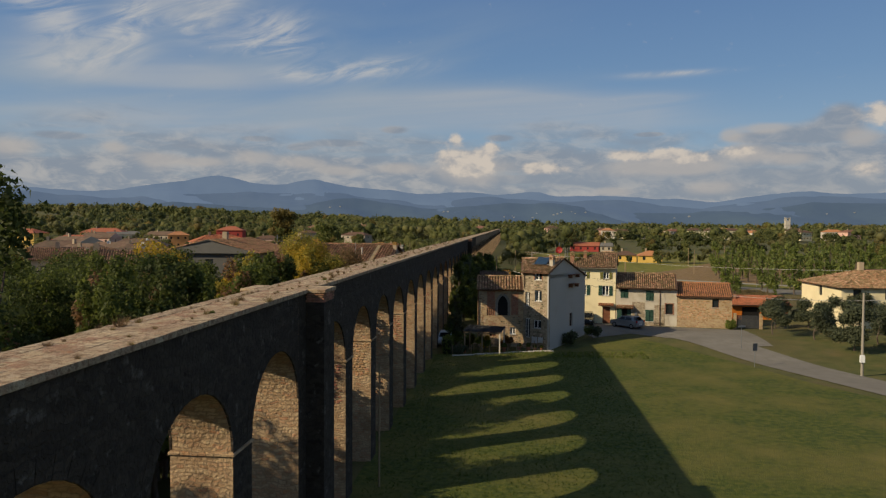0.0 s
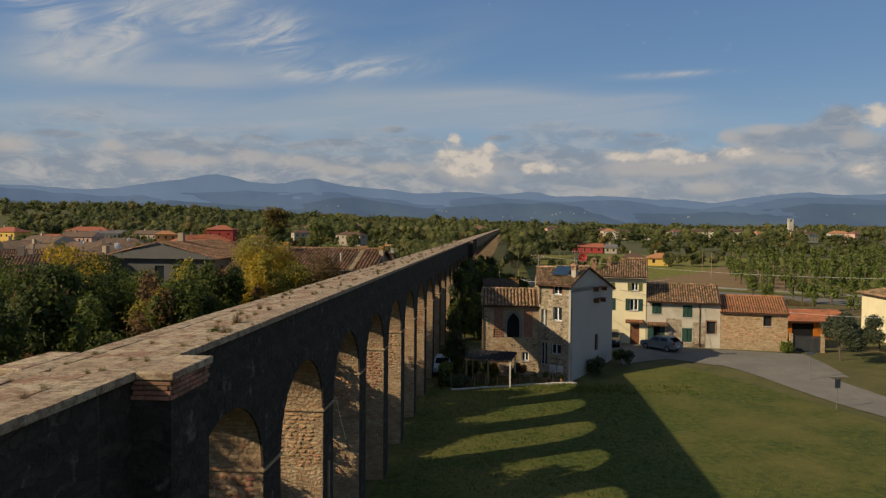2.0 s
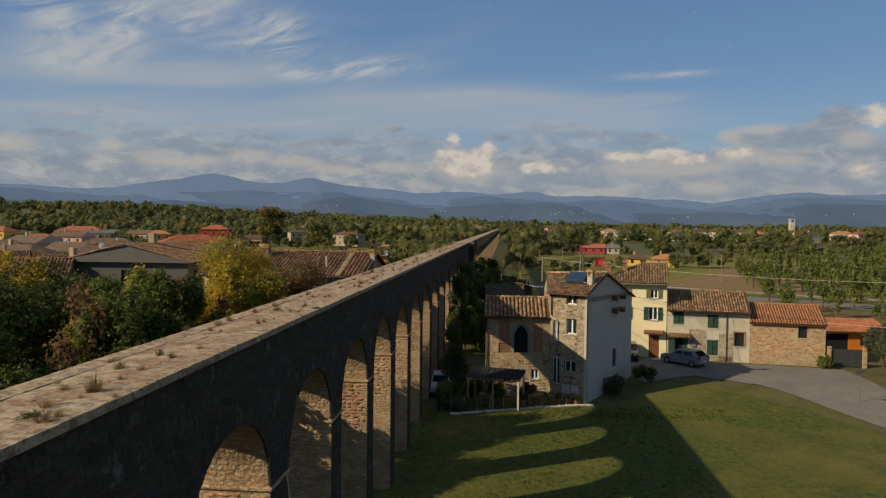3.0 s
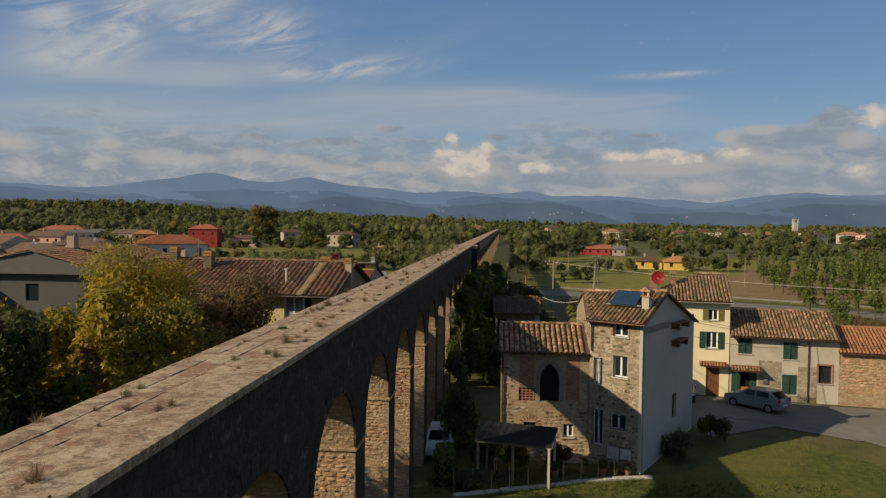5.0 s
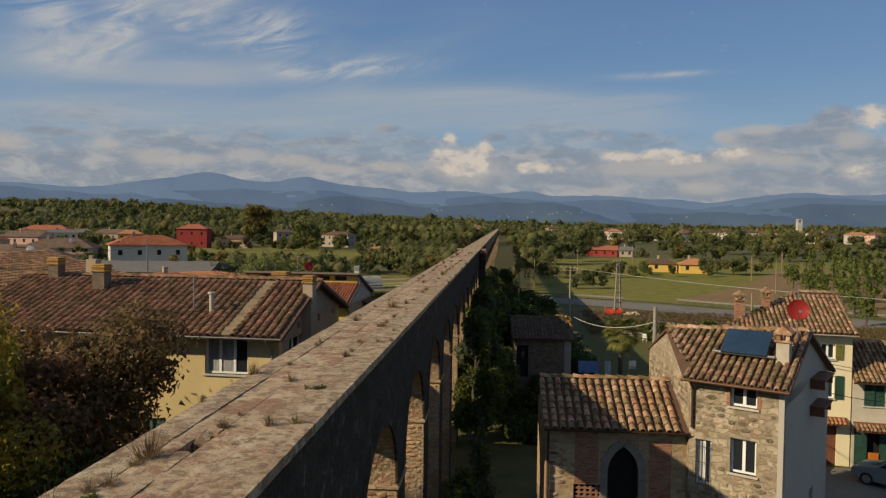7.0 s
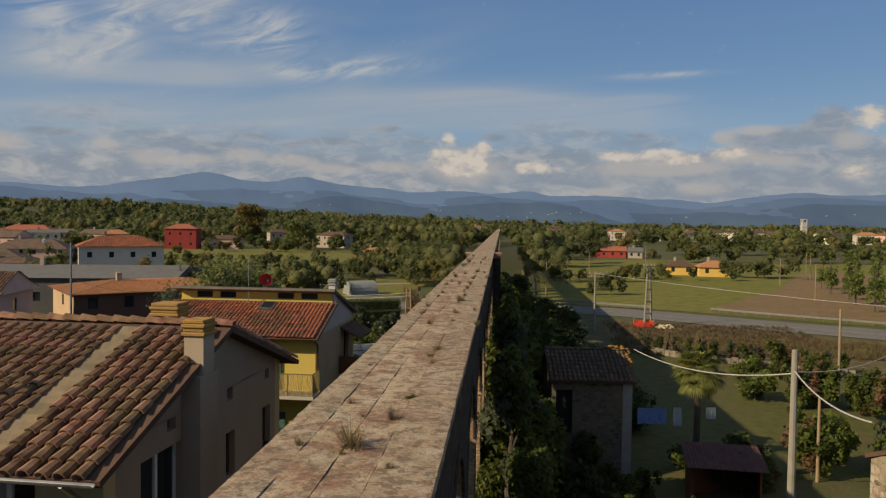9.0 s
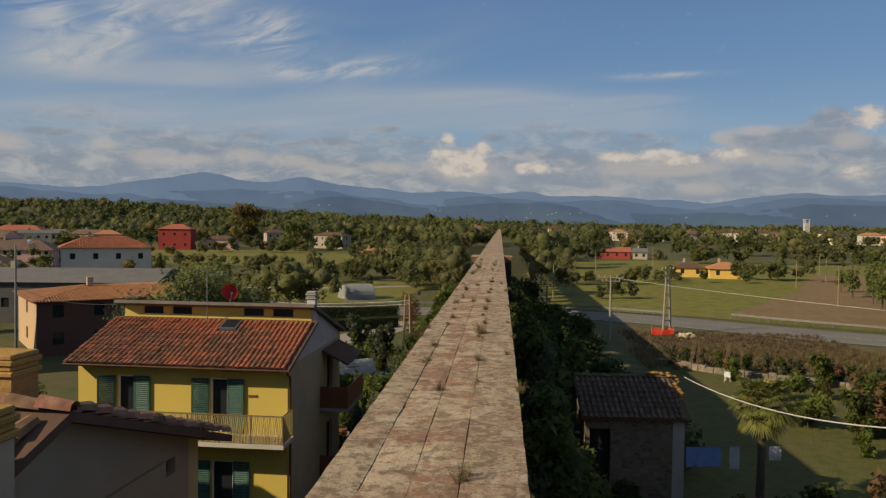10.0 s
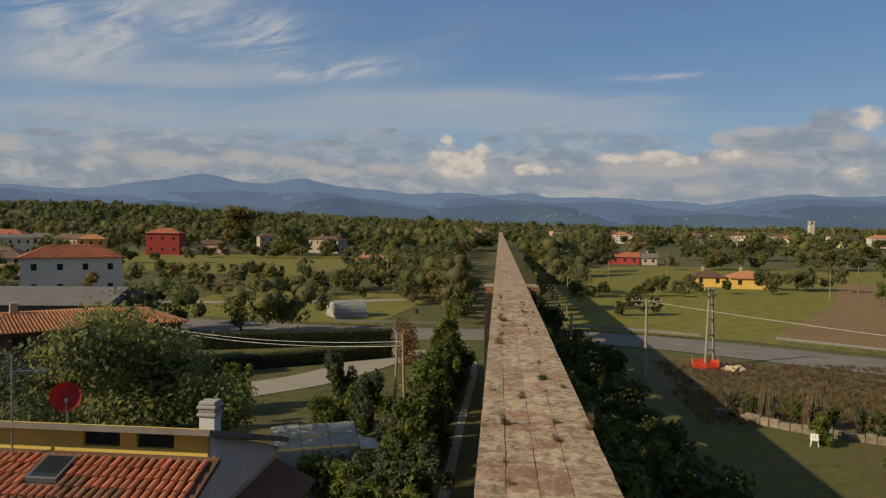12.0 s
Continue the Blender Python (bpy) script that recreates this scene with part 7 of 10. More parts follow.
def palm(x, y, h):
    t = thing("palm", "fan palm with drooping fronds", "palm", pose(x, y, gh(x, y)))
    bm = bmesh.new()
    limb(bm, [(0, 0, -.3), (.05, 0, h * .5), (0, .05, h)], .2, .16, 9)
    part("trunk", bm, M_BARK, t)
    rng = np.random.default_rng(4)
    for k in range(58):
        a, e = rng.random() * math.tau, rng.uniform(-1.15, 1.2)
        bm = bmesh.new()
        d = Vector((math.cos(a) * math.cos(e), math.sin(a) * math.cos(e), math.sin(e)))
        p0 = Vector((0, 0, h)) + d * 0.1
        p1 = Vector((0, 0, h)) + d * rng.uniform(.6, 1.1)
        tube(bm, p0, p1, .014, .01, 4)
        side = d.cross(Vector((0, 0, 1))).normalized()
        up = side.cross(d)
        n = 17
        for j in range(n):
            b = (j / (n - 1) - .5) * 2.9
            w = (d * math.cos(b) + side * math.sin(b)) * rng.uniform(.65, .85)
            tip = p1 + w + Vector((0, 0, -.28))
            q = w.cross(up).normalized() * .05
            m = p1 + w * .5
            f = [bm.verts.new(c) for c in (p1, m + q, tip, m - q)]
            bm.faces.new(f)
        part("frond", bm, L_PALM if k % 9 else L_GOLD, t)


L_PALM = leaf("palm_leaf", [(0.15, 0.17, 0.05), (0.24, 0.24, 0.06)])
palm(11.95, 106.75, 5.2)
palm(-20.5, 109, 4.0)


def hedge(name, label, p, q, w, h, mat, leaves=None, z=None):
    """A clipped hedge: a leafy box along a line."""
    rng = np.random.default_rng(int(abs(p[0] * 13 + p[1] * 7)))
    p, q = Vector(p), Vector(q)
    L = (q - p).length
    n = max(2, int(L / (w * .7)))
    blobs = [(L * (i + .5) / n, 0, hh, w * .55, w * .52, h * .3) for i in range(n) for hh in (h * .28, h * .72)]
    v, f = leaf_cloud(blobs, leaves or int(L * h * 420), 0.13, rng, shell=.8)
    v[:, 1] = v[:, 1].clip(-w / 2, w / 2)
    v[:, 2] = v[:, 2].clip(.02, h)
    a = math.degrees(math.atan2(q.y - p.y, q.x - p.x))
    t = thing(name, label, "hedge", pose(p.x, p.y, gh(p.x, p.y), 0, 0, a))
    part("foliage", leaf_mesh("foliage", v, f, mat), None, t)
    bm = bmesh.new()
    box(bm, .08, L - .08, -w * .38, w * .38, -.1, h * .86)
    part("stem_core", bm, M_HEDGECORE, t)


M_HEDGECORE = material("dark_twigs", [(0.018, 0.022, 0.01), (0.03, 0.035, 0.015)], 3, 0.95)
hedge("box_hedge", "clipped green box hedge in the garden", (1.35, 72.4), (1.35, 75.4), 1.15, 1.7, L_FRESH)
hedge("box_hedge", "clipped green box hedge in the garden", (0.9, 81.6), (0.9, 85.2), 1.2, 1.5, L_FRESH)
hedge("boundary_hedge", "long clipped dark hedge by the drive", (-36, 165), (-15, 173), 1.6, 1.9, L_DARK)
hedge("boundary_hedge", "long clipped dark hedge by the garden", (-34, 150), (-13.5, 163.5), 1.4, 1.5, L_DARK)


def grass_tufts(name, label, area, count, h, mats, seed, zfun=None):
    """Loose tufts of blades."""
    rng = np.random.default_rng(seed)
    x0, x1, y0, y1 = area
    v, f = [], []
    n = 0
    for _ in range(count):
        cx, cy = rng.uniform(x0, x1), rng.uniform(y0, y1)
        cz = zfun(cx, cy) if zfun else gh(cx, cy)
        for b in range(12):
            a = rng.random() * math.tau
            hh = h * rng.uniform(.5, 1.2)
            d = np.array([math.cos(a), math.sin(a), 0])
            w = np.array([-d[1], d[0], 0]) * hh * .05
            o = np.array([cx, cy, cz]) + d * rng.uniform(0, h * .25)
            v += [o - w, o + w, o + d * hh * .45 + [0, 0, hh * .8], ]
            f.append((n, n + 1, n + 2))
            n += 3
    ob = tagged(new(name, leaf_mesh(name, np.array(v), np.array(f), mats)), label, "grass", kind="stuff")
    return ob


L_WEED = leaf("dry_weed", [(0.13, 0.085, 0.045), (0.20, 0.14, 0.075)])
L_MEADOWGRASS = leaf("meadow_grass_blade", [(0.036, 0.064, 0.007), (0.078, 0.108, 0.012)])
L_STRAW = leaf("straw_grass", [(0.16, 0.12, 0.05), (0.26, 0.20, 0.09)])
grass_tufts("meadow_grass", "long tousled grass of the meadow near the arches", (0.3, 16.8, 30, 73), 9000, .15, L_MEADOWGRASS, 7)
grass_tufts("bank_grass", "long grass along the meadow edge", (4, 22, 71.5, 74.5), 500, .3, L_FRESH, 3)
grass_tufts("dry_grass", "tall dry grass beyond the garden wall", (14, 60, 141, 152), 2200, .7, L_STRAW, 4)
grass_tufts("road_grass", "rough brown grass between wall and road", (15, 40, 146, 166), 1600, .55, L_WEED, 5)


def coping_weeds():
    rng = np.random.default_rng(8)
    for i in range(250):
        y = 9 + 121 * rng.random() ** 1.1
        x = rng.choice([-1.83, -1.46, -1.0, -0.53, -0.15, 0.08], p=[.1, .34, .1, .34, .05, .07]) + rng.normal() * .06
        s = rng.uniform(.3, .8) if rng.random() < .85 else rng.uniform(.8, 1.3)
        kind = 3 if i % 29 == 0 else i % 3
        s = min(s, .5) if kind == 3 else s
        key = ("weed", kind)
        if key not in TREES:
            r2 = np.random.default_rng(kind + 20)
            if kind == 3:
                v, f = leaf_cloud([(0, 0, .06, .22, .22, .07), (.1, .05, .1, .14, .14, .08)], 260, .055, r2)
                me = leaf_mesh("weed", v, f, L_GREEN)
            else:
                v, f = [], []
                for b in range(120):
                    a = r2.random() * math.tau
                    hh = .24 * r2.uniform(.3, 1.25)
                    d = np.array([math.cos(a), math.sin(a), 0])
                    w = np.array([-d[1], d[0], 0]) * .0045
                    o = d * r2.uniform(0, .1)
                    v += [o - w, o + w, o + d * hh * r2.uniform(.2, .8) + [0, 0, hh]]
                    f.append((3 * b, 3 * b + 1, 3 * b + 2))
                me = leaf_mesh("weed", np.array(v), np.array(f), [L_STRAW, L_WEED, L_STRAW][kind])
            TREES[key] = me
        w = new("weed", TREES[key])
        w.matrix_world = pose(x, y, TOP - .02, 0, 0, rng.normal() * 12) @ Matrix.Diagonal((s, s * rng.uniform(1, 1.9), s * rng.uniform(.6, 1.1), 1))
        tagged(w, "dry weed tuft growing between the coping slabs" if kind != 3 else "small green weed on the coping slabs", "weed", "coping weeds")


coping_weeds()

# ---------------------------------------------------------------- fields, village, distance
M_LAWN = material("rough_garden_grass", [(0.058, 0.062, 0.013), (0.092, 0.092, 0.018), (0.12, 0.105, 0.028)], 1.2, 0.95, 0.08, 6, stain=(0.11, 0.08, 0.035), stain_scale=0.2, stain_amount=0.7, detail=10)
draped("green_field", [(8, 191), (30, 183), (60, 164), (110, 134), (150, 190), (150, 360), (60, 372), (14, 352)], M_FIELD, 0.04, "bright green field beyond the road", "field")
draped("stubble_field", [(35, 185.5), (45, 177), (66, 166), (118, 262), (104, 298), (89, 287), (63, 231)], M_PLOUGH, 0.08, "brown stubble field", "field")
draped("dry_field", [(14, 144), (26, 137.5), (60, 122), (100, 105), (104, 118), (57, 148), (30, 165), (14, 172)], M_DRY, 0.03, "rough brown grass beside the road", "field")
draped("garden_lawn", [(8, 104), (30, 104), (34, 118), (27, 138), (14, 139), (8, 128)], M_LAWN, 0.03, "garden lawn half in the aqueduct's shadow", "lawn")
draped("left_field", [(-20, 190), (-60, 192), (-60, 238), (-14, 238)], M_FIELD, 0.04, "green field left of the aqueduct", "field")
draped("far_left_field", [(-60, 270), (-230, 330), (-230, 430), (-40, 400)], M_FIELD, 0.04, "green field before the far woods", "field")
band("drive", [(-24, 146), (-19, 152), (-15, 161), (-12, 170)], -2.6, 2.6, M_GRAVEL, 0.05, "pale gravel drive", "drive")
band("field_lane", [(-120, 205), (-75, 206), (-45, 213), (-20, 227)], -1.8, 1.8, M_GRAVEL, 0.05, "pale field lane", "lane")
band("foot_path", [(-4.6, 110), (-4.4, 126), (-4.2, 142), (-4.0, 160), (-5.6, 173)], -.3, .3, M_GRAVEL, 0.05, "trodden path along the aqueduct", "path")


def far_house(name, label, x, y, ang, w, d, h, wall, roof, hip=True, rise=None, floors=2, base=0.0, cols=None, tiles=None, front=None):
    """A plain village house: walls with window openings, hipped or gabled tile roof."""
    t = thing(name, label, "house", pose(x, y, gh(x, y) + base, 0, 0, ang), "village houses")
    cols = cols or max(2, int(w / 3.2))
    fh = []
    front = front or wall
    for fl in range(floors):
        for c in range(cols):
            fh.append((w * (c + .5) / cols - .5, h * (fl + .38) / floors, 1.0, 1.25))
    sides = [((0, 0), 0, w, fh), ((w, 0), 90, d, [(d * .5 - .5, h * (fl + .38) / floors, 1, 1.25) for fl in range(floors)]), ((w, d), 180, w, []), ((0, d), -90, d, [(d * .5 - .5, h * (fl + .38) / floors, 1, 1.25) for fl in range(floors)])]
    for i, ((ox, oy), a, L, holes) in enumerate(sides):
        inset = 0.0 if i % 2 == 0 else .302
        m = pose(ox, oy, 0, 0, 0, a) @ pose(inset, 0, 0)
        part("wall", wall_mesh(L - 2 * inset, -.5, h, [(q[0] - inset, *q[1:]) for q in holes], .3), wall if i else front, t, m=m)
        for q in holes:
            bm = bmesh.new()
            box(bm, q[0] - inset + .003, q[0] - inset + q[2] - .003, .12, .16, q[1] + .003, q[1] + q[3] - .003)
            part("window", bm, M_GLASS, t, m=m)
    o = .5
    rise = rise or d * .22
    x0, x1, y0, y1 = -o, w + o, -o, d + o
    bm = bmesh.new()
    k = min(d * .5, w * .45) if hip else .4
    ra, rb = (x0 + k, d / 2), (x1 - k, d / 2)
    lo = [bm.verts.new(p) for p in ((x0, y0, h - .05), (x1, y0, h - .05), (x1, y1, h - .05), (x0, y1, h - .05))]
    hi = [bm.verts.new((ra[0], ra[1], h + rise)), bm.verts.new((rb[0], rb[1], h + rise))]
    bm.faces.new((lo[0], lo[1], hi[1], hi[0]))
    bm.faces.new((lo[2], lo[3], hi[0], hi[1]))
    bm.faces.new((lo[1], lo[2], hi[1]))
    bm.faces.new((lo[3], lo[0], hi[0]))
    bm.faces.new(lo[::-1])
    r = part("roof", bm, roof, t)
    if tiles:
        sl = rise / (d / 2 + o)
        ls = math.hypot(d / 2 + o, rise)
        kk = k if hip else 0.0
        for org, al, up in (((x0, y0, h - .04), (1, 0, 0), (0, 1, sl)), ((x1, y1, h - .04), (-1, 0, 0), (0, -1, sl))):
            tile_slope(r, org, al, up, x1 - x0, ls, tiles, 0.3, 0.44, pieces=0, seed=int(x + y), trim=lambda v: (kk * v / ls, x1 - x0 - kk * v / ls))
        if hip:
            s2, l2 = rise / k, math.hypot(k, rise)
            for org, al, up in (((x1, y0, h - .04), (0, 1, 0), (-1, 0, s2)), ((x0, y1, h - .04), (0, -1, 0), (1, 0, s2))):
                tile_slope(r, org, al, up, y1 - y0, l2, tiles, 0.3, 0.44, pieces=0, seed=int(x - y), trim=lambda v: ((d / 2 + o) * v / l2, (y1 - y0) - (d / 2 + o) * v / l2))
    if not hip:
        r.data.materials.append(wall)
        for k in (2, 3):
            r.data.polygons[k].material_index = 1
    c = bmesh.new()
    box(c, w * .3, w * .3 + .6, d * .45, d * .45 + .6, h + rise * .5, h + rise + .9)
    part("chimney", c, M_TAN, t)
    return t


def ridged(name, tones, stain):
    """Tiles seen from afar: rows by noise stretched up the slope."""
    return material(name, tones, 2.2, 0.9, 0.05, 5, stain=stain, stain_scale=0.5, stain_amount=.5)


M_FARROOF = ridged("far_brown_tiles", [(0.085, 0.046, 0.03), (0.15, 0.085, 0.055)], (0.085, 0.065, 0.045))
M_FARROOF_RED = ridged("far_red_tiles", [(0.30, 0.09, 0.05), (0.4, 0.13, 0.065)], (0.2, 0.09, 0.06))
M_FARROOF_DULL = ridged("far_dull_red_tiles", [(0.17, 0.08, 0.055), (0.24, 0.115, 0.075)], (0.14, 0.09, 0.065))
M_FARROOF_OR = ridged("far_orange_tiles", [(0.38, 0.16, 0.07), (0.46, 0.21, 0.09)], (0.28, 0.14, 0.08))
M_FARWALL = material("pale_plaster", [(0.35, 0.295, 0.225), (0.43, 0.365, 0.285)], .5, .95, stain=(.28, .23, .175))
M_FARPALE = material("far_pale_plaster", [(0.52, 0.46, 0.38), (0.6, 0.54, 0.45)], .5, .95)
M_FARYEL = material("far_yellow_plaster", [(0.6, 0.38, 0.09), (0.68, 0.45, 0.12)], .5, .95)
M_FARRED = material("far_red_plaster", [(0.28, 0.04, 0.035), (0.34, 0.055, 0.045)], .5, .95)
M_FARORANGE = material("far_orange_plaster", [(0.55, 0.24, 0.09), (0.62, 0.3, 0.12)], .5, .95)
M_FARPINK = material("far_pink_plaster", [(0.55, 0.33, 0.26), (0.62, 0.4, 0.32)], .5, .95)
# Red-brown front wall, its shade put into the colour as well.
M_REDWALL = material("red_brown_shaded_render", [(0.13, 0.062, 0.042), (0.18, 0.085, 0.058)], .5, .95, stain=(.09, .05, .04))
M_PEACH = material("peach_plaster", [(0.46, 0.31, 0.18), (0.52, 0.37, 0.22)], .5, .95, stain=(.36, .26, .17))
M_FARGREY = material("grey_render", [(0.085, 0.083, 0.078), (0.12, 0.116, 0.108)], .5, .95, stain=(.07, .066, .06))
M_GREYROOF = material("grey_fibre_roof", [(0.12, 0.115, 0.105), (0.165, 0.155, 0.145)], .8, .95, .01, 8, stain=(.12, .115, .1))

far_house("village_house", "pale two-storey house with a red hipped roof", -91, 205.5, 32, 17.5, 11, 7.7, M_FARPALE, M_FARROOF_RED, floors=2, cols=4, tiles=M_TILE_RED)
far_house("village_house", "deep red house with a hipped roof", -166, 388, 10, 15, 11, 10, M_FARRED, M_FARROOF_RED, floors=2, cols=3)
far_house("village_house", "low house with a brown roof", -147, 398, 8, 14, 9, 5, M_FARPINK, M_FARROOF, floors=1)
far_house("village_house", "small bright orange house with a tile roof", -182, 362, 25, 11, 9, 7.5, M_FARORANGE, M_FARROOF_OR, floors=2)
far_house("village_house", "long white farmhouse with a brown roof", -105, 442, -20, 18, 9, 7, M_FARWALL, M_FARROOF, floors=2)
far_house("village_house", "white house with a grey-brown roof", -135, 452, 30, 12, 9, 8, M_FARWALL, M_FARROOF, floors=2)
far_house("village_house", "brick-coloured house under low terracotta roofs", -50, 299, 5, 15, 10, 3.2, M_FARORANGE, M_FARROOF_OR, floors=1)
far_house("village_house", "low annexe with a terracotta roof", -37, 302, 5, 9, 8, 2.6, M_FARORANGE, M_FARROOF, floors=1)
far_house("villa", "yellow villa with low orange tile roofs", 55, 269, -8, 8.5, 8, 2.7, M_FARYEL, M_FARROOF_OR, floors=1)
far_house("villa", "yellow villa wing with a brown roof", 47, 274, -8, 8, 7, 2.6, M_FARYEL, M_FARROOF, floors=1)
far_house("farm_barn", "dark red barn with a pale end", 38, 386, -12, 15, 9, 3.0, M_FARRED, M_FARROOF_RED, hip=False, floors=1)
far_house("farm_barn", "low white lean-to beside the barn", 53.5, 382, -12, 6, 8, 3, M_FARWALL, M_GREYROOF, hip=False, floors=1)
far_house("village_house", "cream house with a wide hipped roof by the olive grove", 48.2, 88.8, 1, 15, 11.5, 4.6, M_CREAM, M_FARROOF, floors=2, base=.4, rise=2.0, tiles=M_TILE)
# The shaded front gets its own darker wall colour.
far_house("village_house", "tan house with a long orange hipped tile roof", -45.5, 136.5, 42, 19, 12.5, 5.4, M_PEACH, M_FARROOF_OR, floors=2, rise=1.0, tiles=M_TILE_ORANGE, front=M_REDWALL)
far_house("village_house", "tall house with a shaded gable and brown roof", -23.6, 83, 90, 14, 12, 9.9, M_FARGREY, M_FARROOF, hip=False, floors=3, rise=1.7, tiles=M_TILE_OLD)
far_house("village_house", "narrow tan house with a brown roof", -23.2, 86.5, 0, 4.6, 7, 9.0, M_TAN, M_FARROOF, floors=2)
M_ROOF_UMBER = material("weathered_umber_tile", [(0.085, 0.055, 0.04), (0.14, 0.085, 0.058), (0.19, 0.125, 0.085)], 0.8, 0.95, 0.02, 6, stain=(0.11, 0.095, 0.06), stain_scale=.3, stain_amount=.6)
village = [far_house("village_house", "low plastered house under a dark umber hipped roof", -104, 180, 24, 17, 12, 5.2, M_FARGREY, M_ROOF_UMBER, floors=2, rise=2.6),
           far_house("village_house", "pale house with a dark umber gabled roof", -122, 198, -12, 14, 10, 5.4, M_FARWALL, M_ROOF_UMBER, hip=False, floors=2, rise=2.4),
           far_house("village_house", "long brown house with a dark tiled roof", -147, 250, 16, 21, 12, 5.0, M_FARPINK, M_ROOF_UMBER, floors=2, rise=2.8),
           far_house("village_house", "plastered house with a dull red roof and orange end wall", -240, 372, 12, 24, 12, 8.4, M_FARPALE, M_FARROOF_RED, floors=2, front=M_FARORANGE),
           far_house("village_house", "pale bluish house with a low grey roof", -216, 360, 30, 13, 10, 7.6, M_FARPALE, M_GREYROOF, hip=False, floors=2, rise=1.4),
           far_house("village_house", "ochre house with a rusty tiled roof", -262, 345, -8, 16, 11, 8.2, M_FARYEL, M_FARROOF_RED, floors=2)]
for k, (u, v, z, r) in enumerate(((9, 2, 7.2, .95), (5, 4, 7.6, .6), (14, 3, 7.2, .7))):
    bm = bmesh.new()
    tube(bm, (u, v, z - 2), (u, v, z), .05)
    dish(part("dish_mast", bm, M_METAL, village[k]), (u, v, z), r, (0.55, -0.75, 0.25), "white")
far_house("workshop", "long low building with a grey fibre roof", -76, 152, 8, 31, 15, 5.4, M_FARGREY, M_GREYROOF, hip=False, floors=1, rise=1.4)
rh = random.Random(3)
for i, (x, y, a, w, d, h, wall, roof) in enumerate((
        (-62, 98, 20, 13, 9, 6.6, M_TAN, M_FARROOF), (-48, 92, -12, 12, 9, 7.6, M_FARPINK, M_FARROOF), (-78, 118, 8, 14, 9, 6.8, M_TAN, M_FARROOF), (-70, 104, 30, 11, 9, 7.4, M_FARWALL, M_FARROOF),
        (-96, 142, -15, 14, 9, 7, M_TAN, M_FARROOF), (-58, 122, 14, 12, 9, 6.4, M_FARPINK, M_FARROOF), (-112, 158, 25, 13, 9, 7.2, M_FARORANGE, M_FARROOF),
        (-146, 214, -20, 15, 10, 7, M_FARWALL, M_FARROOF), (-170, 250, 15, 14, 9, 7, M_FARWALL, M_FARROOF_RED), (-192, 300, 0, 15, 10, 7, M_FARPINK, M_FARROOF),
        (-215, 335, 20, 15, 10, 7, M_FARWALL, M_FARROOF), (-208, 385, -10, 16, 10, 7, M_FARWALL, M_FARROOF), (-236, 402, 15, 15, 9, 7, M_FARWALL, M_GREYROOF), (-44, 74, 24, 12, 9, 8.2, M_FARGREY, M_FARROOF))):
    far_house("village_house", "village house with a brown tile roof" if roof is M_FARROOF else "village house with a dull red roof", x, y, a, w, d, h, wall, M_ROOF_UMBER if roof is M_FARROOF else roof, hip=i % 2 == 0, tiles=M_TILE_OLD if y < 125 else None)
for i, (az, dist, w) in enumerate(((.128, 700, 16), (.140, 690, 13), (.152, 720, 20), (.236, 690, 17), (.262, 680, 15), (.276, 710, 22), (.296, 690, 18), (.312, 680, 15), (.326, 705, 20), (.345, 690, 14),
                                    (.385, 700, 17), (.405, 690, 14), (.43, 720, 18), (.06, 720, 14), (.085, 700, 12), (.205, 720, 15), (.46, 700, 16), (-.235, 620, 15), (-.31, 640, 14), (-.05, 640, 13), (-.42, 600, 15))):
    far_house("village_house", "far pale house among trees", dist * math.sin(az), 60 + dist * math.cos(az), rh.uniform(-35, 35), w, 11, rh.uniform(6.5, 9), rh.choice([M_FARPALE, M_FARPALE, M_FARPINK, M_CREAM]), rh.choice([M_FARROOF_DULL, M_FARROOF_OR, M_FARROOF]), base=1.5)


def belltower(x, y):
    t = thing("bell_tower", "far pale stone bell tower", "tower", pose(x, y, 0))
    bm = bmesh.new()
    box(bm, -3, 3, -3, 3, 0, 22)
    box(bm, -3.4, 3.4, -3.4, 3.4, 16.5, 17.2)
    for sx in (-1, 1):
        for sy in (-1, 1):
            box(bm, sx * 2.4 - .6, sx * 2.4 + .6, sy * 2.4 - .6, sy * 2.4 + .6, 22.01, 26)
    box(bm, -3.2, 3.2, -3.2, 3.2, 26.01, 27)
    part("tower", bm, M_PALE_STONE, t)


belltower(380, 1030)


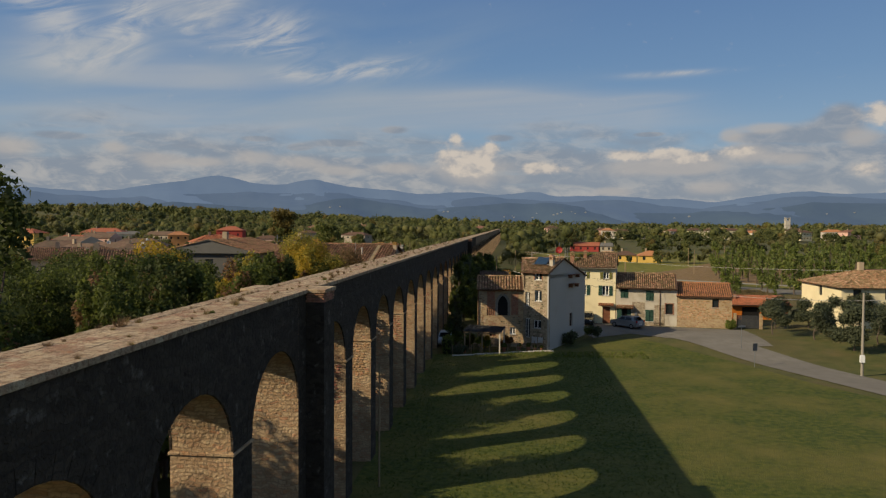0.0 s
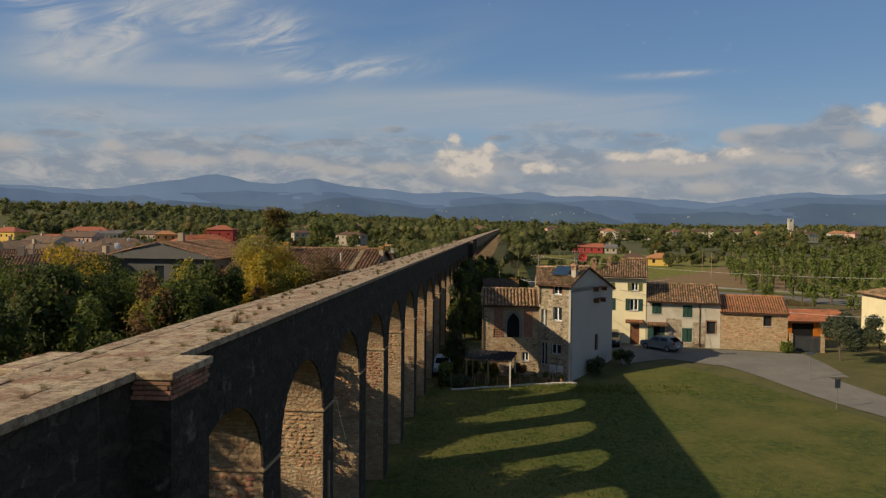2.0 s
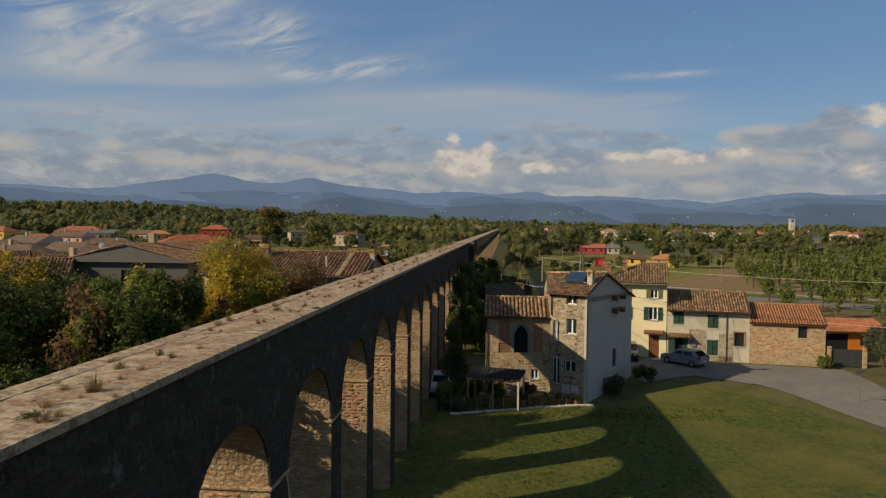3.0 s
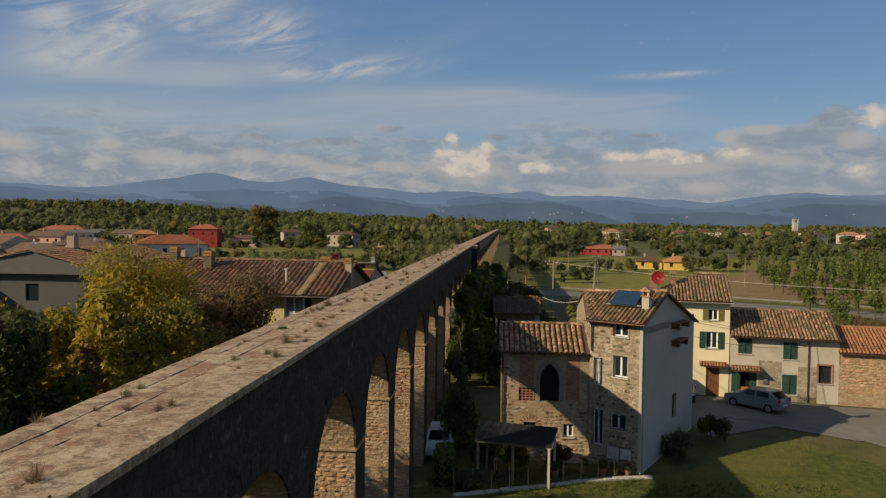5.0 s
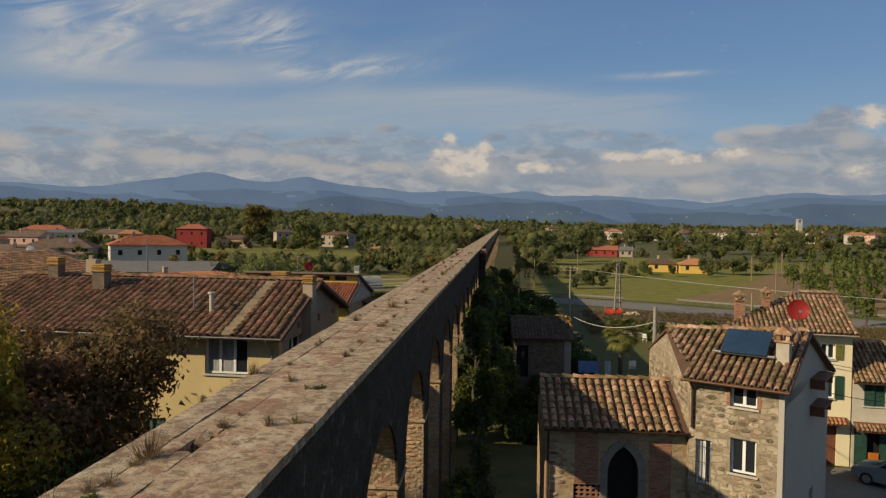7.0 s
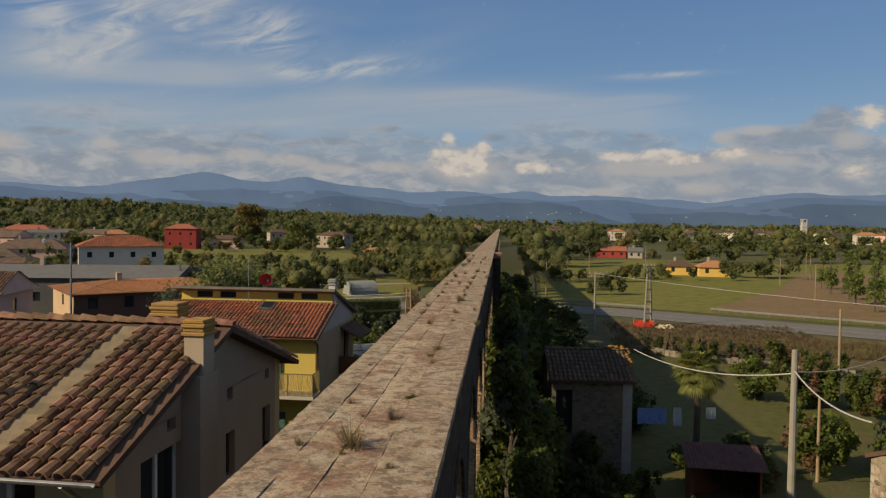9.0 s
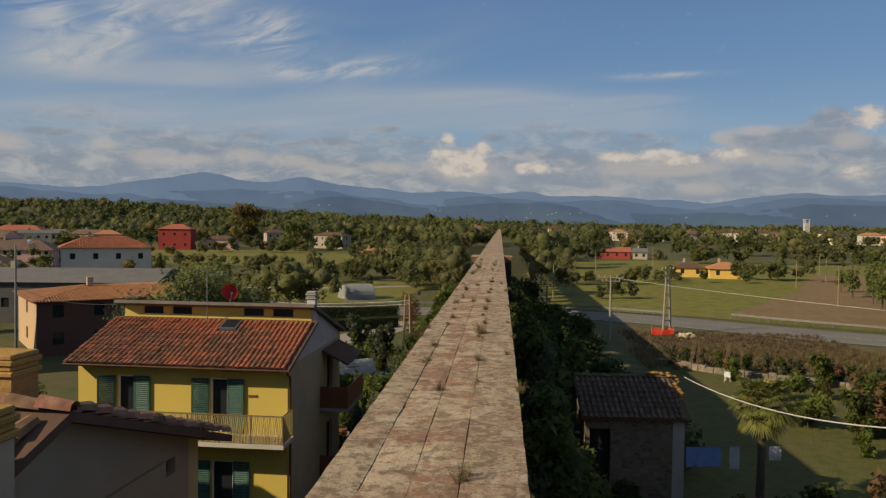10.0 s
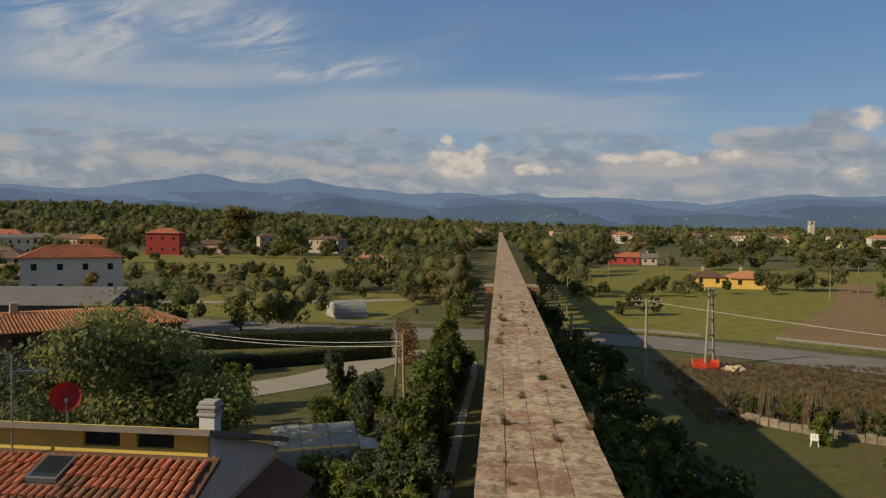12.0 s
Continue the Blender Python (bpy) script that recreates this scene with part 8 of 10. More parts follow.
def woods(name, label, zones, mats, seed):
    """Crowns of far trees: clumps of leaves whose size grows with their distance. One mesh a tone."""
    rng = np.random.default_rng(seed)
    packs, hearts = [[] for _ in mats], [[] for _ in mats]
    for x0, x1, y0, y1, count, hmin, hmax, spread in zones:
        for _ in range(count):
            y = rng.uniform(y0, y1)
            x = rng.uniform(x0, x1)
            if spread:
                x = x * (y / y1)
            if -6 < x < 5 and y < 700:
                continue
            if x > 20 and y < 740 and y > 500 and rng.random() < .7:
                continue
            D = math.hypot(x, y - 50)
            h = rng.uniform(hmin, hmax)
            foot = gh(x, y) if y > 500 else 0.0
            r = h * (rng.uniform(.55, .95) if y > 500 else rng.uniform(.38, .62))
            n = int(np.clip(150000 / max(D, 120), 60, 420))
            size = max(.34, D * .0018)
            blobs = []
            for k in range(11):
                a, u = rng.random() * math.tau, rng.random()
                rr = r * .75 * rng.random()
                s = r * rng.uniform(.24, .46)
                blobs.append((x + rr * math.cos(a), y + rr * math.sin(a), foot + h * (.3 + .55 * u), s, s, s * .8))
            k = rng.choice(len(mats), p=np.array([m[1] for m in mats]))
            packs[k].append(leaf_cloud(blobs, n, size, rng, shell=.5, loose=.7, flat=.25))
            for q in blobs[:4]:
                hearts[k].append((q, rng.random()))
    for (m, _), p in zip(mats, packs):
        if not p:
            continue
        v = np.concatenate([a for a, _ in p])
        f, n = [], 0
        for a, b in p:
            f.append(b + n)
            n += len(a)
        tagged(new(name, leaf_mesh(name, v, np.concatenate(f), m)), label, "woods", kind="stuff")
    ring = np.array([(math.cos(t) * c, math.sin(t) * c, s) for s, c in ((-.85, .5), (-.1, 1.0), (.75, .62)) for t in np.arange(6) * math.tau / 6] + [(0, 0, 1.0)])
    quads = [(j * 6 + i, j * 6 + (i + 1) % 6, (j + 1) * 6 + (i + 1) % 6, (j + 1) * 6 + i) for j in range(2) for i in range(6)]
    for (m, _), hs in zip(mats, hearts):
        if not hs:
            continue
        v, f = [], []
        for n, (q, u) in enumerate(hs):
            w = ring * (np.array(q[3:]) * .85) * (1 + .12 * np.sin(ring[:, :1] * 7 + u * 9))
            v.append(w + np.array(q[:3]))
            f += [tuple(k + n * 19 for k in z) for z in quads]
            f += [(12 + i + n * 19, 12 + (i + 1) % 6 + n * 19, 18 + n * 19) for i in range(6)]
        tagged(new(name, mesh_from(name, np.concatenate(v).tolist(), f, m, True)), label, "woods", kind="stuff")


# Olive and dark far leaves, lightened for haze in the same way.
L_FARWARM2 = leaf("far_olive_leaf", [(0.092, 0.098, 0.038), (0.155, 0.155, 0.06), (0.215, 0.195, 0.08)], 0.06, 0.045)
L_FARDARK = leaf("far_dark_leaf", [(0.068, 0.082, 0.028), (0.12, 0.134, 0.044)], 0.06, 0.045)
FARMATS = [(L_FAR, .55), (L_FARWARM2, .20), (L_FARWARM, .04), (L_FARDARK, .21)]
woods("far_woods", "broad belt of autumn woods across the plain", [
    (-1100, 900, 520, 1500, 2300, 7, 14, True), (-2600, 2600, 1500, 3400, 950, 17, 27, True), (-460, -90, 470, 760, 190, 8, 15, True)], FARMATS, 1)


def rows_of(lines):
    """Zones for hedgerows: short boxes strung along lines (x0, y0, x1, y1, trees, least and most height, spread sideways)."""
    out = []
    for x0, y0, x1, y1, n, lo, hi, s in lines:
        k = max(1, int(n * .64) // 4)
        for i in range(k):
            cx, cy = x0 + (x1 - x0) * (i + .5) / k, y0 + (y1 - y0) * (i + .5) / k
            dx, dy = abs(x1 - x0) / k / 2 + s, abs(y1 - y0) / k / 2 + s
            out.append((cx - dx, cx + dx, cy - dy, cy + dy, 4, lo, hi, False))
    return out


woods("hedgerow_trees", "hedgerow trees and scrub between the fields", rows_of([
    (-115, 236, -22, 250, 60, 3.0, 6.0, 4), (-60, 216, -22, 232, 20, 2.5, 4.5, 2), (-150, 262, -60, 278, 44, 3, 6, 3), (-230, 300, -120, 330, 40, 4, 8, 4), (-130, 372, -40, 385, 40, 4, 7, 3),
    (-200, 420, -40, 430, 64, 5, 10, 5), (-48, 270, -20, 330, 30, 4, 9, 4), (-260, 345, -190, 400, 40, 5, 10, 8), (-60, 178, -30, 176, 12, 2, 4, 1.5), (-52, 166, -30, 178, 24, 5, 9, 3),
    (-120, 170, -66, 188, 30, 4, 7, 4), (-160, 200, -125, 240, 28, 4, 8, 5), (-110, 120, -66, 140, 40, 5, 8, 6), (-150, 150, -110, 176, 30, 5, 9, 6), (-28, 195, -8, 215, 10, 2.5, 5, 2), (-9, 196, -20, 330, 64, 4, 9, 2.5), (-14, 214, -30, 300, 44, 3, 7, 4), (-24, 330, -26, 520, 60, 6, 11, 4), (-40, 222, -28, 262, 26, 3, 6, 4),
    (10, 215, 13, 420, 60, 5, 12, 3), (14, 300, 40, 420, 26, 8, 15, 6), (62, 352, 220, 372, 70, 4, 9, 5), (64, 270, 76, 264, 22, 4.5, 7, 3), (50, 258, 66, 254, 10, 2, 3.5, 2), (22, 240, 48, 258, 22, 2.5, 4.5, 3), (60, 430, 260, 470, 60, 6, 11, 8),
    (110, 136, 190, 250, 40, 4, 9, 6), (150, 200, 165, 350, 40, 5, 9, 4), (16, 205, 30, 228, 12, 2.5, 4.5, 2)]), [(L_FAR, .45), (L_FARWARM2, .25), (L_FARDARK, .22), (L_FARWARM, .08)], 2)
tree("great_tree", "tall broad tree with yellowing leaves standing over the fields", -152, 466, "round", [L_FARWARM, L_FAR], 24, 9.5, 2600, 1.3, variant=1)
tree("great_tree", "dark broad tree standing in the fields", -103, 400, "round", [L_FAR, L_GREEN], 14, 9, 2200, 1.1, variant=2)


def ridge(name, label, D, profile, mat, rough, seed, base=-60):
    """A hill range round the horizon; profile gives azimuth (radians, to the right of straight ahead) and elevation."""
    rng = np.random.default_rng(seed)
    az = np.linspace(-1.35, 1.35, 700)
    el = np.interp(az, [p[0] for p in profile], [p[1] for p in profile])
    el = np.convolve(np.pad(el, 4, mode="edge"), np.hanning(11)[1:-1] / 5, mode="valid")
    nz = sum(np.sin(az * f + rng.uniform(0, 6.3)) * rough / f ** .85 * 8 for f in (23, 37, 61, 97, 151, 241, 389, 610))
    el = el + nz
    rows = 9
    verts, faces = [], []
    for j in range(rows):
        u = j / (rows - 1)
        for a, e in zip(az, el):
            d = D - 700 * (1 - u) * (1 + .25 * math.sin(a * 31 + j))
            w = sum(math.sin(a * q * 31 + j * .55 * q + q * q) / q for q in (1, 1.9, 3.7, 6.1))
            z = base + (13.4 + D * math.tan(e) - base) * (u ** .8) * (1 + .16 * w * math.sin(math.pi * u))
            verts.append((d * math.sin(a), 40 + d * math.cos(a), z))
    n = len(az)
    for j in range(rows - 1):
        for i in range(n - 1):
            faces.append((j * n + i, j * n + i + 1, (j + 1) * n + i + 1, (j + 1) * n + i))
    ob = new(name, mesh_from(name, verts, faces, mat, True))
    tagged(ob, label, "mountains", kind="structure")


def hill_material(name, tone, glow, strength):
    """Wooded slopes seen through kilometres of air; their haze is painted as emission."""
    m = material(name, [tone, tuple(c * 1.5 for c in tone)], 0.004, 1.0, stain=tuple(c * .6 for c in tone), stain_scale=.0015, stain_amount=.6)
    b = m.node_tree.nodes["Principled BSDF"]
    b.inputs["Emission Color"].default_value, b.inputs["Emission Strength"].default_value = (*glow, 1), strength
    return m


M_HILL_FAR = hill_material("far_mountains_hazed", (0.022, 0.029, 0.034), (0.096, 0.143, 0.222), 1.0)
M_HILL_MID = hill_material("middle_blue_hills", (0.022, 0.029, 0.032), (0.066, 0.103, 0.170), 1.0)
M_HILL_NEAR = hill_material("near_hills_hazed", (0.022, 0.031, 0.031), (0.044, 0.073, 0.126), 0.95)
FAR_RANGE = [(-1.35, 0.035), (-0.72, 0.045), (-0.612, 0.046), (-0.543, 0.0394), (-0.509, 0.0436), (-0.48, 0.048), (-0.451, 0.0545), (-0.421, 0.0621), (-0.391, 0.0677), (-0.375, 0.0632), (-0.349, 0.0555), (-0.321, 0.0544), (-0.297, 0.0574), (-0.264, 0.063), (-0.248, 0.0577), (-0.215, 0.0516), (-0.178, 0.0487), (-0.136, 0.045), (-0.09, 0.0476), (-0.048, 0.0479), (-0.024, 0.0425), (0.006, 0.0435), (0.034, 0.0464), (0.059, 0.0407), (0.096, 0.0424), (0.14, 0.0419), (0.175, 0.039), (0.226, 0.0385), (0.263, 0.0325), (0.289, 0.0342), (0.321, 0.0391), (0.342, 0.0401), (0.376, 0.0442), (0.396, 0.0459), (0.418, 0.0429), (0.459, 0.0432), (0.7, 0.042), (1.35, 0.035)]
NEAR_RANGE = [(-1.289, 0.0227), (-0.665, 0.0246), (-0.473, 0.0265), (-0.338, 0.0246), (-0.271, 0.0294), (-0.223, 0.0381), (-0.175, 0.0333), (-0.118, 0.0208), (-0.06, 0.0275), (-0.002, 0.0342), (0.045, 0.0323), (0.103, 0.0246), (0.17, 0.0179), (0.247, 0.0198), (0.324, 0.0246), (0.391, 0.0285), (0.468, 0.0294), (0.679, 0.0246), (1.303, 0.0227)]
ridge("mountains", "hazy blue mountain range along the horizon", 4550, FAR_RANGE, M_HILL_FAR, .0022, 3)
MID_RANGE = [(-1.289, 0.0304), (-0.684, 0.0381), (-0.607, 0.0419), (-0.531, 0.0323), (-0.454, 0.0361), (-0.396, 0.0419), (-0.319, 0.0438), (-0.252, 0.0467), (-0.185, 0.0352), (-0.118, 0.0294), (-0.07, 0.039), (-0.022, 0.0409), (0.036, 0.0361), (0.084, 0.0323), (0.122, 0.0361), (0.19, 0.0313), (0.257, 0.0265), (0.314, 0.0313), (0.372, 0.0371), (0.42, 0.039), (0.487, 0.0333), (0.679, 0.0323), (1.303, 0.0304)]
ridge("middle_hills", "wooded hills in blue haze before the high mountains", 4280, MID_RANGE, M_HILL_MID, .0026, 9)
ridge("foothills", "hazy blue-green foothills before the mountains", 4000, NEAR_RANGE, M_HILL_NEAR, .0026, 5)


M_FARGREYWALL = material("far_grey_plaster", [(0.3, 0.3, 0.3), (0.38, 0.38, 0.37)], .5, .95)


def far_specks():
    """Pale villages on the slopes, too far to make out single houses."""
    rng = np.random.default_rng(12)
    bm = bmesh.new()
    for ca, ce, n in ((.075, .018, 8), (.02, .013, 4), (.40, .018, 2), (-.10, .02, 2), (-.24, .024, 2), (.22, .012, 3), (-.47, .02, 2)):
        for _ in range(n):
            a, e = ca + rng.normal() * .018, ce + rng.normal() * .0015
            d = 3270
            c = Vector((d * math.sin(a), 40 + d * math.cos(a), 13.4 + d * math.tan(e)))
            s = rng.uniform(1.8, 3.6)
            box(bm, c.x - s, c.x + s, c.y - 3, c.y + 3, c.z - s * .6, c.z + s * .6)
    ob = part("far_village", bm, M_FARGREYWALL)
    tagged(ob, "tiny pale houses scattered on the foothills", "village", kind="stuff")


far_specks()

# ---------------------------------------------------------------- vehicles
M_CARPAINT = material("silver_car_paint", [(0.30, 0.33, 0.36), (0.34, 0.37, 0.40)], 1, 0.28, metal=0.6, gloss=0.5)
M_CARBLACK = material("black_car_paint", [(0.012, 0.012, 0.014), (0.02, 0.02, 0.022)], 1, 0.2, gloss=0.6)
M_CARWHITE = material("pale_blue_car_paint", [(0.46, 0.52, 0.58), (0.5, 0.56, 0.62)], 1, 0.3, gloss=0.5)
M_RUBBER = material("tyre_rubber", [(0.015, 0.015, 0.015), (0.025, 0.025, 0.025)], 8, 0.9)
M_RIM = material("alloy_rim", [(0.35, 0.35, 0.36), (0.45, 0.45, 0.46)], 8, 0.35, metal=0.8)
M_TAIL = material("red_lamp_glass", [(0.30, 0.01, 0.01), (0.4, 0.02, 0.015)], 8, 0.2)
M_LAMP = material("clear_lamp_glass", [(0.5, 0.5, 0.5), (0.6, 0.6, 0.6)], 8, 0.1)


def car(label, m, paint):
    """A small hatchback, nose to +x, resting on its wheels."""
    t = thing("car", label, "car", m)
    L, W = 4.05, 1.7
    side = [(-2.0, .32), (2.0, .32), (2.03, .55), (1.92, .78), (1.05, .98), (.35, 1.42), (-1.25, 1.47), (-1.86, 1.05), (-2.02, .9)]
    low = [(-2.0, .30), (-1.0, .26), (1.3, .26), (2.0, .30), (2.04, .55), (1.94, .80), (1.02, .96), (-1.88, .99), (-2.03, .85)]
    bm = bmesh.new()
    prism(bm, low, -W / 2, W / 2)
    bevelled(bm, .06, 2)
    body = part("body", bm, paint, t)
    bm = bmesh.new()
    v0 = [(1.0, .95), (.32, 1.41), (-1.28, 1.46), (-1.90, .97)]
    v = [[bm.verts.new((x, s * (W / 2 - (.06 if z < 1 else .2)), z)) for x, z in v0] for s in (-1, 1)]
    bm.faces.new(v[0])
    bm.faces.new(v[1][::-1])
    for i in range(4):
        j = (i + 1) % 4
        bm.faces.new((v[0][j], v[0][i], v[1][i], v[1][j]))
    bmesh.ops.recalc_face_normals(bm, faces=bm.faces[:])
    bevelled(bm, .04, 2)
    part("cabin", bm, paint, t)
    # glass, a little proud of the cabin
    for s in (-1, 1):
        for a, b in (((.72, 1.02), (-.28, 1.02)), ((-.36, 1.02), (-1.3, 1.03))):
            bm = bmesh.new()
            top = 1.36
            xa = a[0] - (.46 if a[0] > 0 else 0)
            xb = b[0] + (.0 if b[0] > -1 else .12)
            pts = [(a[0], a[1]), (xa, top), (xb, top), (b[0], b[1])]
            q = [bm.verts.new((x, s * (W / 2 - (.055 if z < 1.1 else .175)), z)) for x, z in pts]
            bm.faces.new(q)
            bmesh.ops.solidify(bm, geom=bm.faces[:], thickness=.012)
            part("side_window", bm, M_GLASS, t)
    for name, pts in (("windscreen", ((1.0, 1.0), (.38, 1.385))), ("rear_window", ((-1.40, 1.40), (-1.86, 1.06)))):
        bm = bmesh.new()
        (xa, za), (xb, zb) = pts
        dx = .02 if name == "windscreen" else -.02
        q = [bm.verts.new(p) for p in ((xa + dx, -.62, za), (xa + dx, .62, za), (xb + dx, .56, zb), (xb + dx, -.56, zb))]
        bm.faces.new(q)
        bmesh.ops.solidify(bm, geom=bm.faces[:], thickness=.012)
        part(name, bm, M_GLASS, t)
    for x in (-1.28, 1.27):
        for s in (-1, 1):
            bm = bmesh.new()
            tube(bm, (x, s * (W / 2 - .19), .31), (x, s * (W / 2 + .012), .31), .31, n=20)
            w = part("wheel", bm, M_RUBBER, t)
            bm = bmesh.new()
            tube(bm, (x, s * (W / 2 + .013), .31), (x, s * (W / 2 + .025), .31), .20, n=16)
            part("rim", bm, M_RIM, w)
    for s in (-1, 1):
        bm = bmesh.new()
        box(bm, 1.86, 2.0, s * .62 - .16, s * .62 + .16, .62, .76)
        bevelled(bm, .03)
        part("headlight", bm, M_LAMP, t)
        bm = bmesh.new()
        box(bm, -2.05, -1.9, s * .70 - .1, s * .70 + .1, .78, 1.02)
        bevelled(bm, .03)
        part("tail_light", bm, M_TAIL, t)
        bm = bmesh.new()
        box(bm, .72, .84, s * .92 - .07, s * .92 + .07, .98, 1.1)
        bevelled(bm, .03)
        part("mirror", bm, paint, t)
    bm = bmesh.new()
    box(bm, -2.06, -2.03, -.26, .26, .52, .63)
    part("number_plate", bm, M_WHITE, t)
    for s in (-1, 1):
        bm = bmesh.new()
        for k in range(2):
            box(bm, -.1 - k * .95, .08 - k * .95, s * (W / 2) - .012, s * (W / 2) + .018, .82, .85)
        part("door_handle", bm, paint, t)
    return t


car("silver hatchback parked before the white house", pose(22.25, 86.9, gh(22.2, 86.9) + .06, 0, 0, 133), M_CARPAINT)
car("black car parked beside the cream house", pose(17.6, 89.0, gh(17.6, 89) + .05, 0, 0, -100), M_CARBLACK)
car("pale car parked under the aqueduct", pose(0.72, 78.0, gh(.7, 78), 0, 0, -90), M_CARWHITE)
car("white van on the field lane", pose(-49, 216.6, .06, 0, 0, 25) @ Matrix.Scale(1.25, 4), M_WHITE)


# ---------------------------------------------------------------- poles, wires, signs
def sag(p, q, drop, n=14):
    p, q = Vector(p), Vector(q)
    return [p.lerp(q, k / n) - Vector((0, 0, drop * 4 * (k / n) * (1 - k / n))) for k in range(n + 1)]


def swept(bm, pts, r, n):
    """One round tube along a line of points."""
    rings = []
    for i, c in enumerate(pts):
        d = (pts[min(i + 1, len(pts) - 1)] - pts[max(i - 1, 0)]).to_track_quat("Z", "Y").to_matrix()
        rings.append([bm.verts.new(c + d @ Vector((r * math.cos(k * math.tau / n), r * math.sin(k * math.tau / n), 0))) for k in range(n)])
    for a, b in zip(rings, rings[1:]):
        for k in range(n):
            bm.faces.new((a[k], a[(k + 1) % n], b[(k + 1) % n], b[k]))


def wire(p, q, drop, r=.014, mat=None, label="thin dark overhead utility cable"):
    bm = bmesh.new()
    swept(bm, sag(p, q, drop), r, 5)
    return tagged(part("cable", bm, mat or M_WIRE), label, "cable", "overhead cables")


def pole(x, y, h, r0=.14, r1=.09, mat=None, label="grey concrete utility pole", arm=False, lean=(0, 0)):
    t = thing("utility_pole", label, "pole", pose(x, y, gh(x, y)), "utility poles")
    bm = bmesh.new()
    tube(bm, (0, 0, -.4), (lean[0], lean[1], h), r0, r1, 10)
    part("shaft", bm, mat or M_POLE, t)
    if arm:
        bm = bmesh.new()
        for z, w in ((h - .25, 1.5), (h - .7, 1.1)):
            box(bm, -w, w, -.05, .05, z, z + .09)
        part("cross_arm", bm, M_POLEWOOD, t)
        for z, w in ((h - .16, 1.4), (h - .61, 1.0)):
            for s in (-1, -.5, .5, 1):
                bm = bmesh.new()
                tube(bm, (s * w, 0, z), (s * w, 0, z + .2), .045, .03, 8)
                part("insulator", bm, M_PALE_STONE, t)
    return t


pole(11.6, 93.0, 8.4, .17, .11)
pole(17.2, 103.5, 4.4, .09, .07, M_POLEWOOD, "short wooden pole in the garden")
pole(28.2, 125, 7.0, .12, .09, M_POLEWOOD, "wooden utility pole in the gardens")
pole(12.9, 157.5, 7.7, .16, .1, None, "concrete line pole with cross-arms", True)
pole(5.1, 152.2, 6.8, .13, .1, M_POLEWOOD, "dark wooden pole in the shade")
pole(-32.2, 117, 11.7, .12, .06, M_METAL, "grey steel mast behind the houses")
pole(39.4, 65.3, 7.5, .13, .09, None, "pale concrete pole by the lane")
for x, y, h in ((30, 330, 7.5), (67, 242, 6.5), (46, 300, 7.5), (82, 262, 6.5), (92, 290, 6.5), (24, 262, 6.8), (15, 222, 6.6), (-66, 300, 8), (-30, 262, 7), (60, 205, 7), (9.5, 205, 6.5)):
    pole(x, y, h, .10, .07, M_POLEWOOD, "wooden line pole in the fields")
pole(1.24, 34.75, 6.4, .05, .04, M_POLEWOOD, "slim wooden pole beside the aqueduct")
wire((1.57, 36, 6.35), (0.0, 39.5, 8.3), .1, .012)
bm = bmesh.new()
box(bm, 39.1, 39.5, 65.0, 65.16, gh(39.4, 65) + 1.3, gh(39.4, 65) + 1.95)
tagged(part("meter_box", bm, M_WHITE), "white meter box on the concrete pole", "box")
wire((11.6, 93, 8.15), (8.3, 106.2, 6.6), .55, .022, M_WIRE_PALE, "pale overhead cable to the hut")
wire((11.6, 93, 8.25), (9.0, 82.5, 9.2), .3, .022, M_WIRE_PALE, "pale overhead cable to the stone house")
wire((11.6, 93, 8.2), (30, 118, 6.0), .7, .018, M_WIRE_PALE, "pale overhead cable over the gardens")
wire((12.9, 157.5, 7.5), (70, 112, 7.0), 1.2, .018, M_WIRE_PALE)
wire((-8, 134, 6.8), (-40, 150, 6.0), .9, .016, M_WIRE_PALE)
wire((-8, 134, 6.5), (-40, 151, 5.6), .9, .016, M_WIRE_PALE)
wire((18.5, 90.2, 6.8), (35.0, 87.8, 5.2), .35, .016)
wire((16.8, 82.8, 6.6), (27.0, 89.0, 5.2), .4, .016)
wire((35.0, 87.8, 5.0), (62, 86, 5.6), .6, .02, M_WIRE_PALE)
wire((-32.2, 117, 11.2), (-70, 118, 9), .8, .016)
wire((-32.2, 117, 9), (-15, 104.5, 10.2), .8, .016)


def pylon(x, y, h):
    t = thing("line_tower", "twin-legged concrete power line tower", "pylon", pose(x, y, 0, 0, 0, 40))
    for s in (-1, 1):
        bm = bmesh.new()
        tube(bm, (s * .75, 0, -.4), (s * .28, 0, h), .15, .1, 8)
        part("leg", bm, M_POLE, t)
    for k in range(1, 5):
        z = h * k / 5
        w = .75 - .47 * k / 5
        bm = bmesh.new()
        box(bm, -w, w, -.05, .05, z - .06, z + .06)
        part("brace", bm, M_POLE, t)
    for z, w in ((h - .1, 1.2), (h - .8, .9)):
        bm = bmesh.new()
        box(bm, -w, w, -.06, .06, z, z + .1)
        part("cross_arm", bm, M_POLEWOOD, t)
    for s in (-1, -.4, .4, 1):
        bm = bmesh.new()
        tube(bm, (s * 1.1, 0, h), (s * 1.1, 0, h + .28), .05, .035, 8)
        part("insulator", bm, M_PALE_STONE, t)


pylon(21.1, 164.7, 8.2)


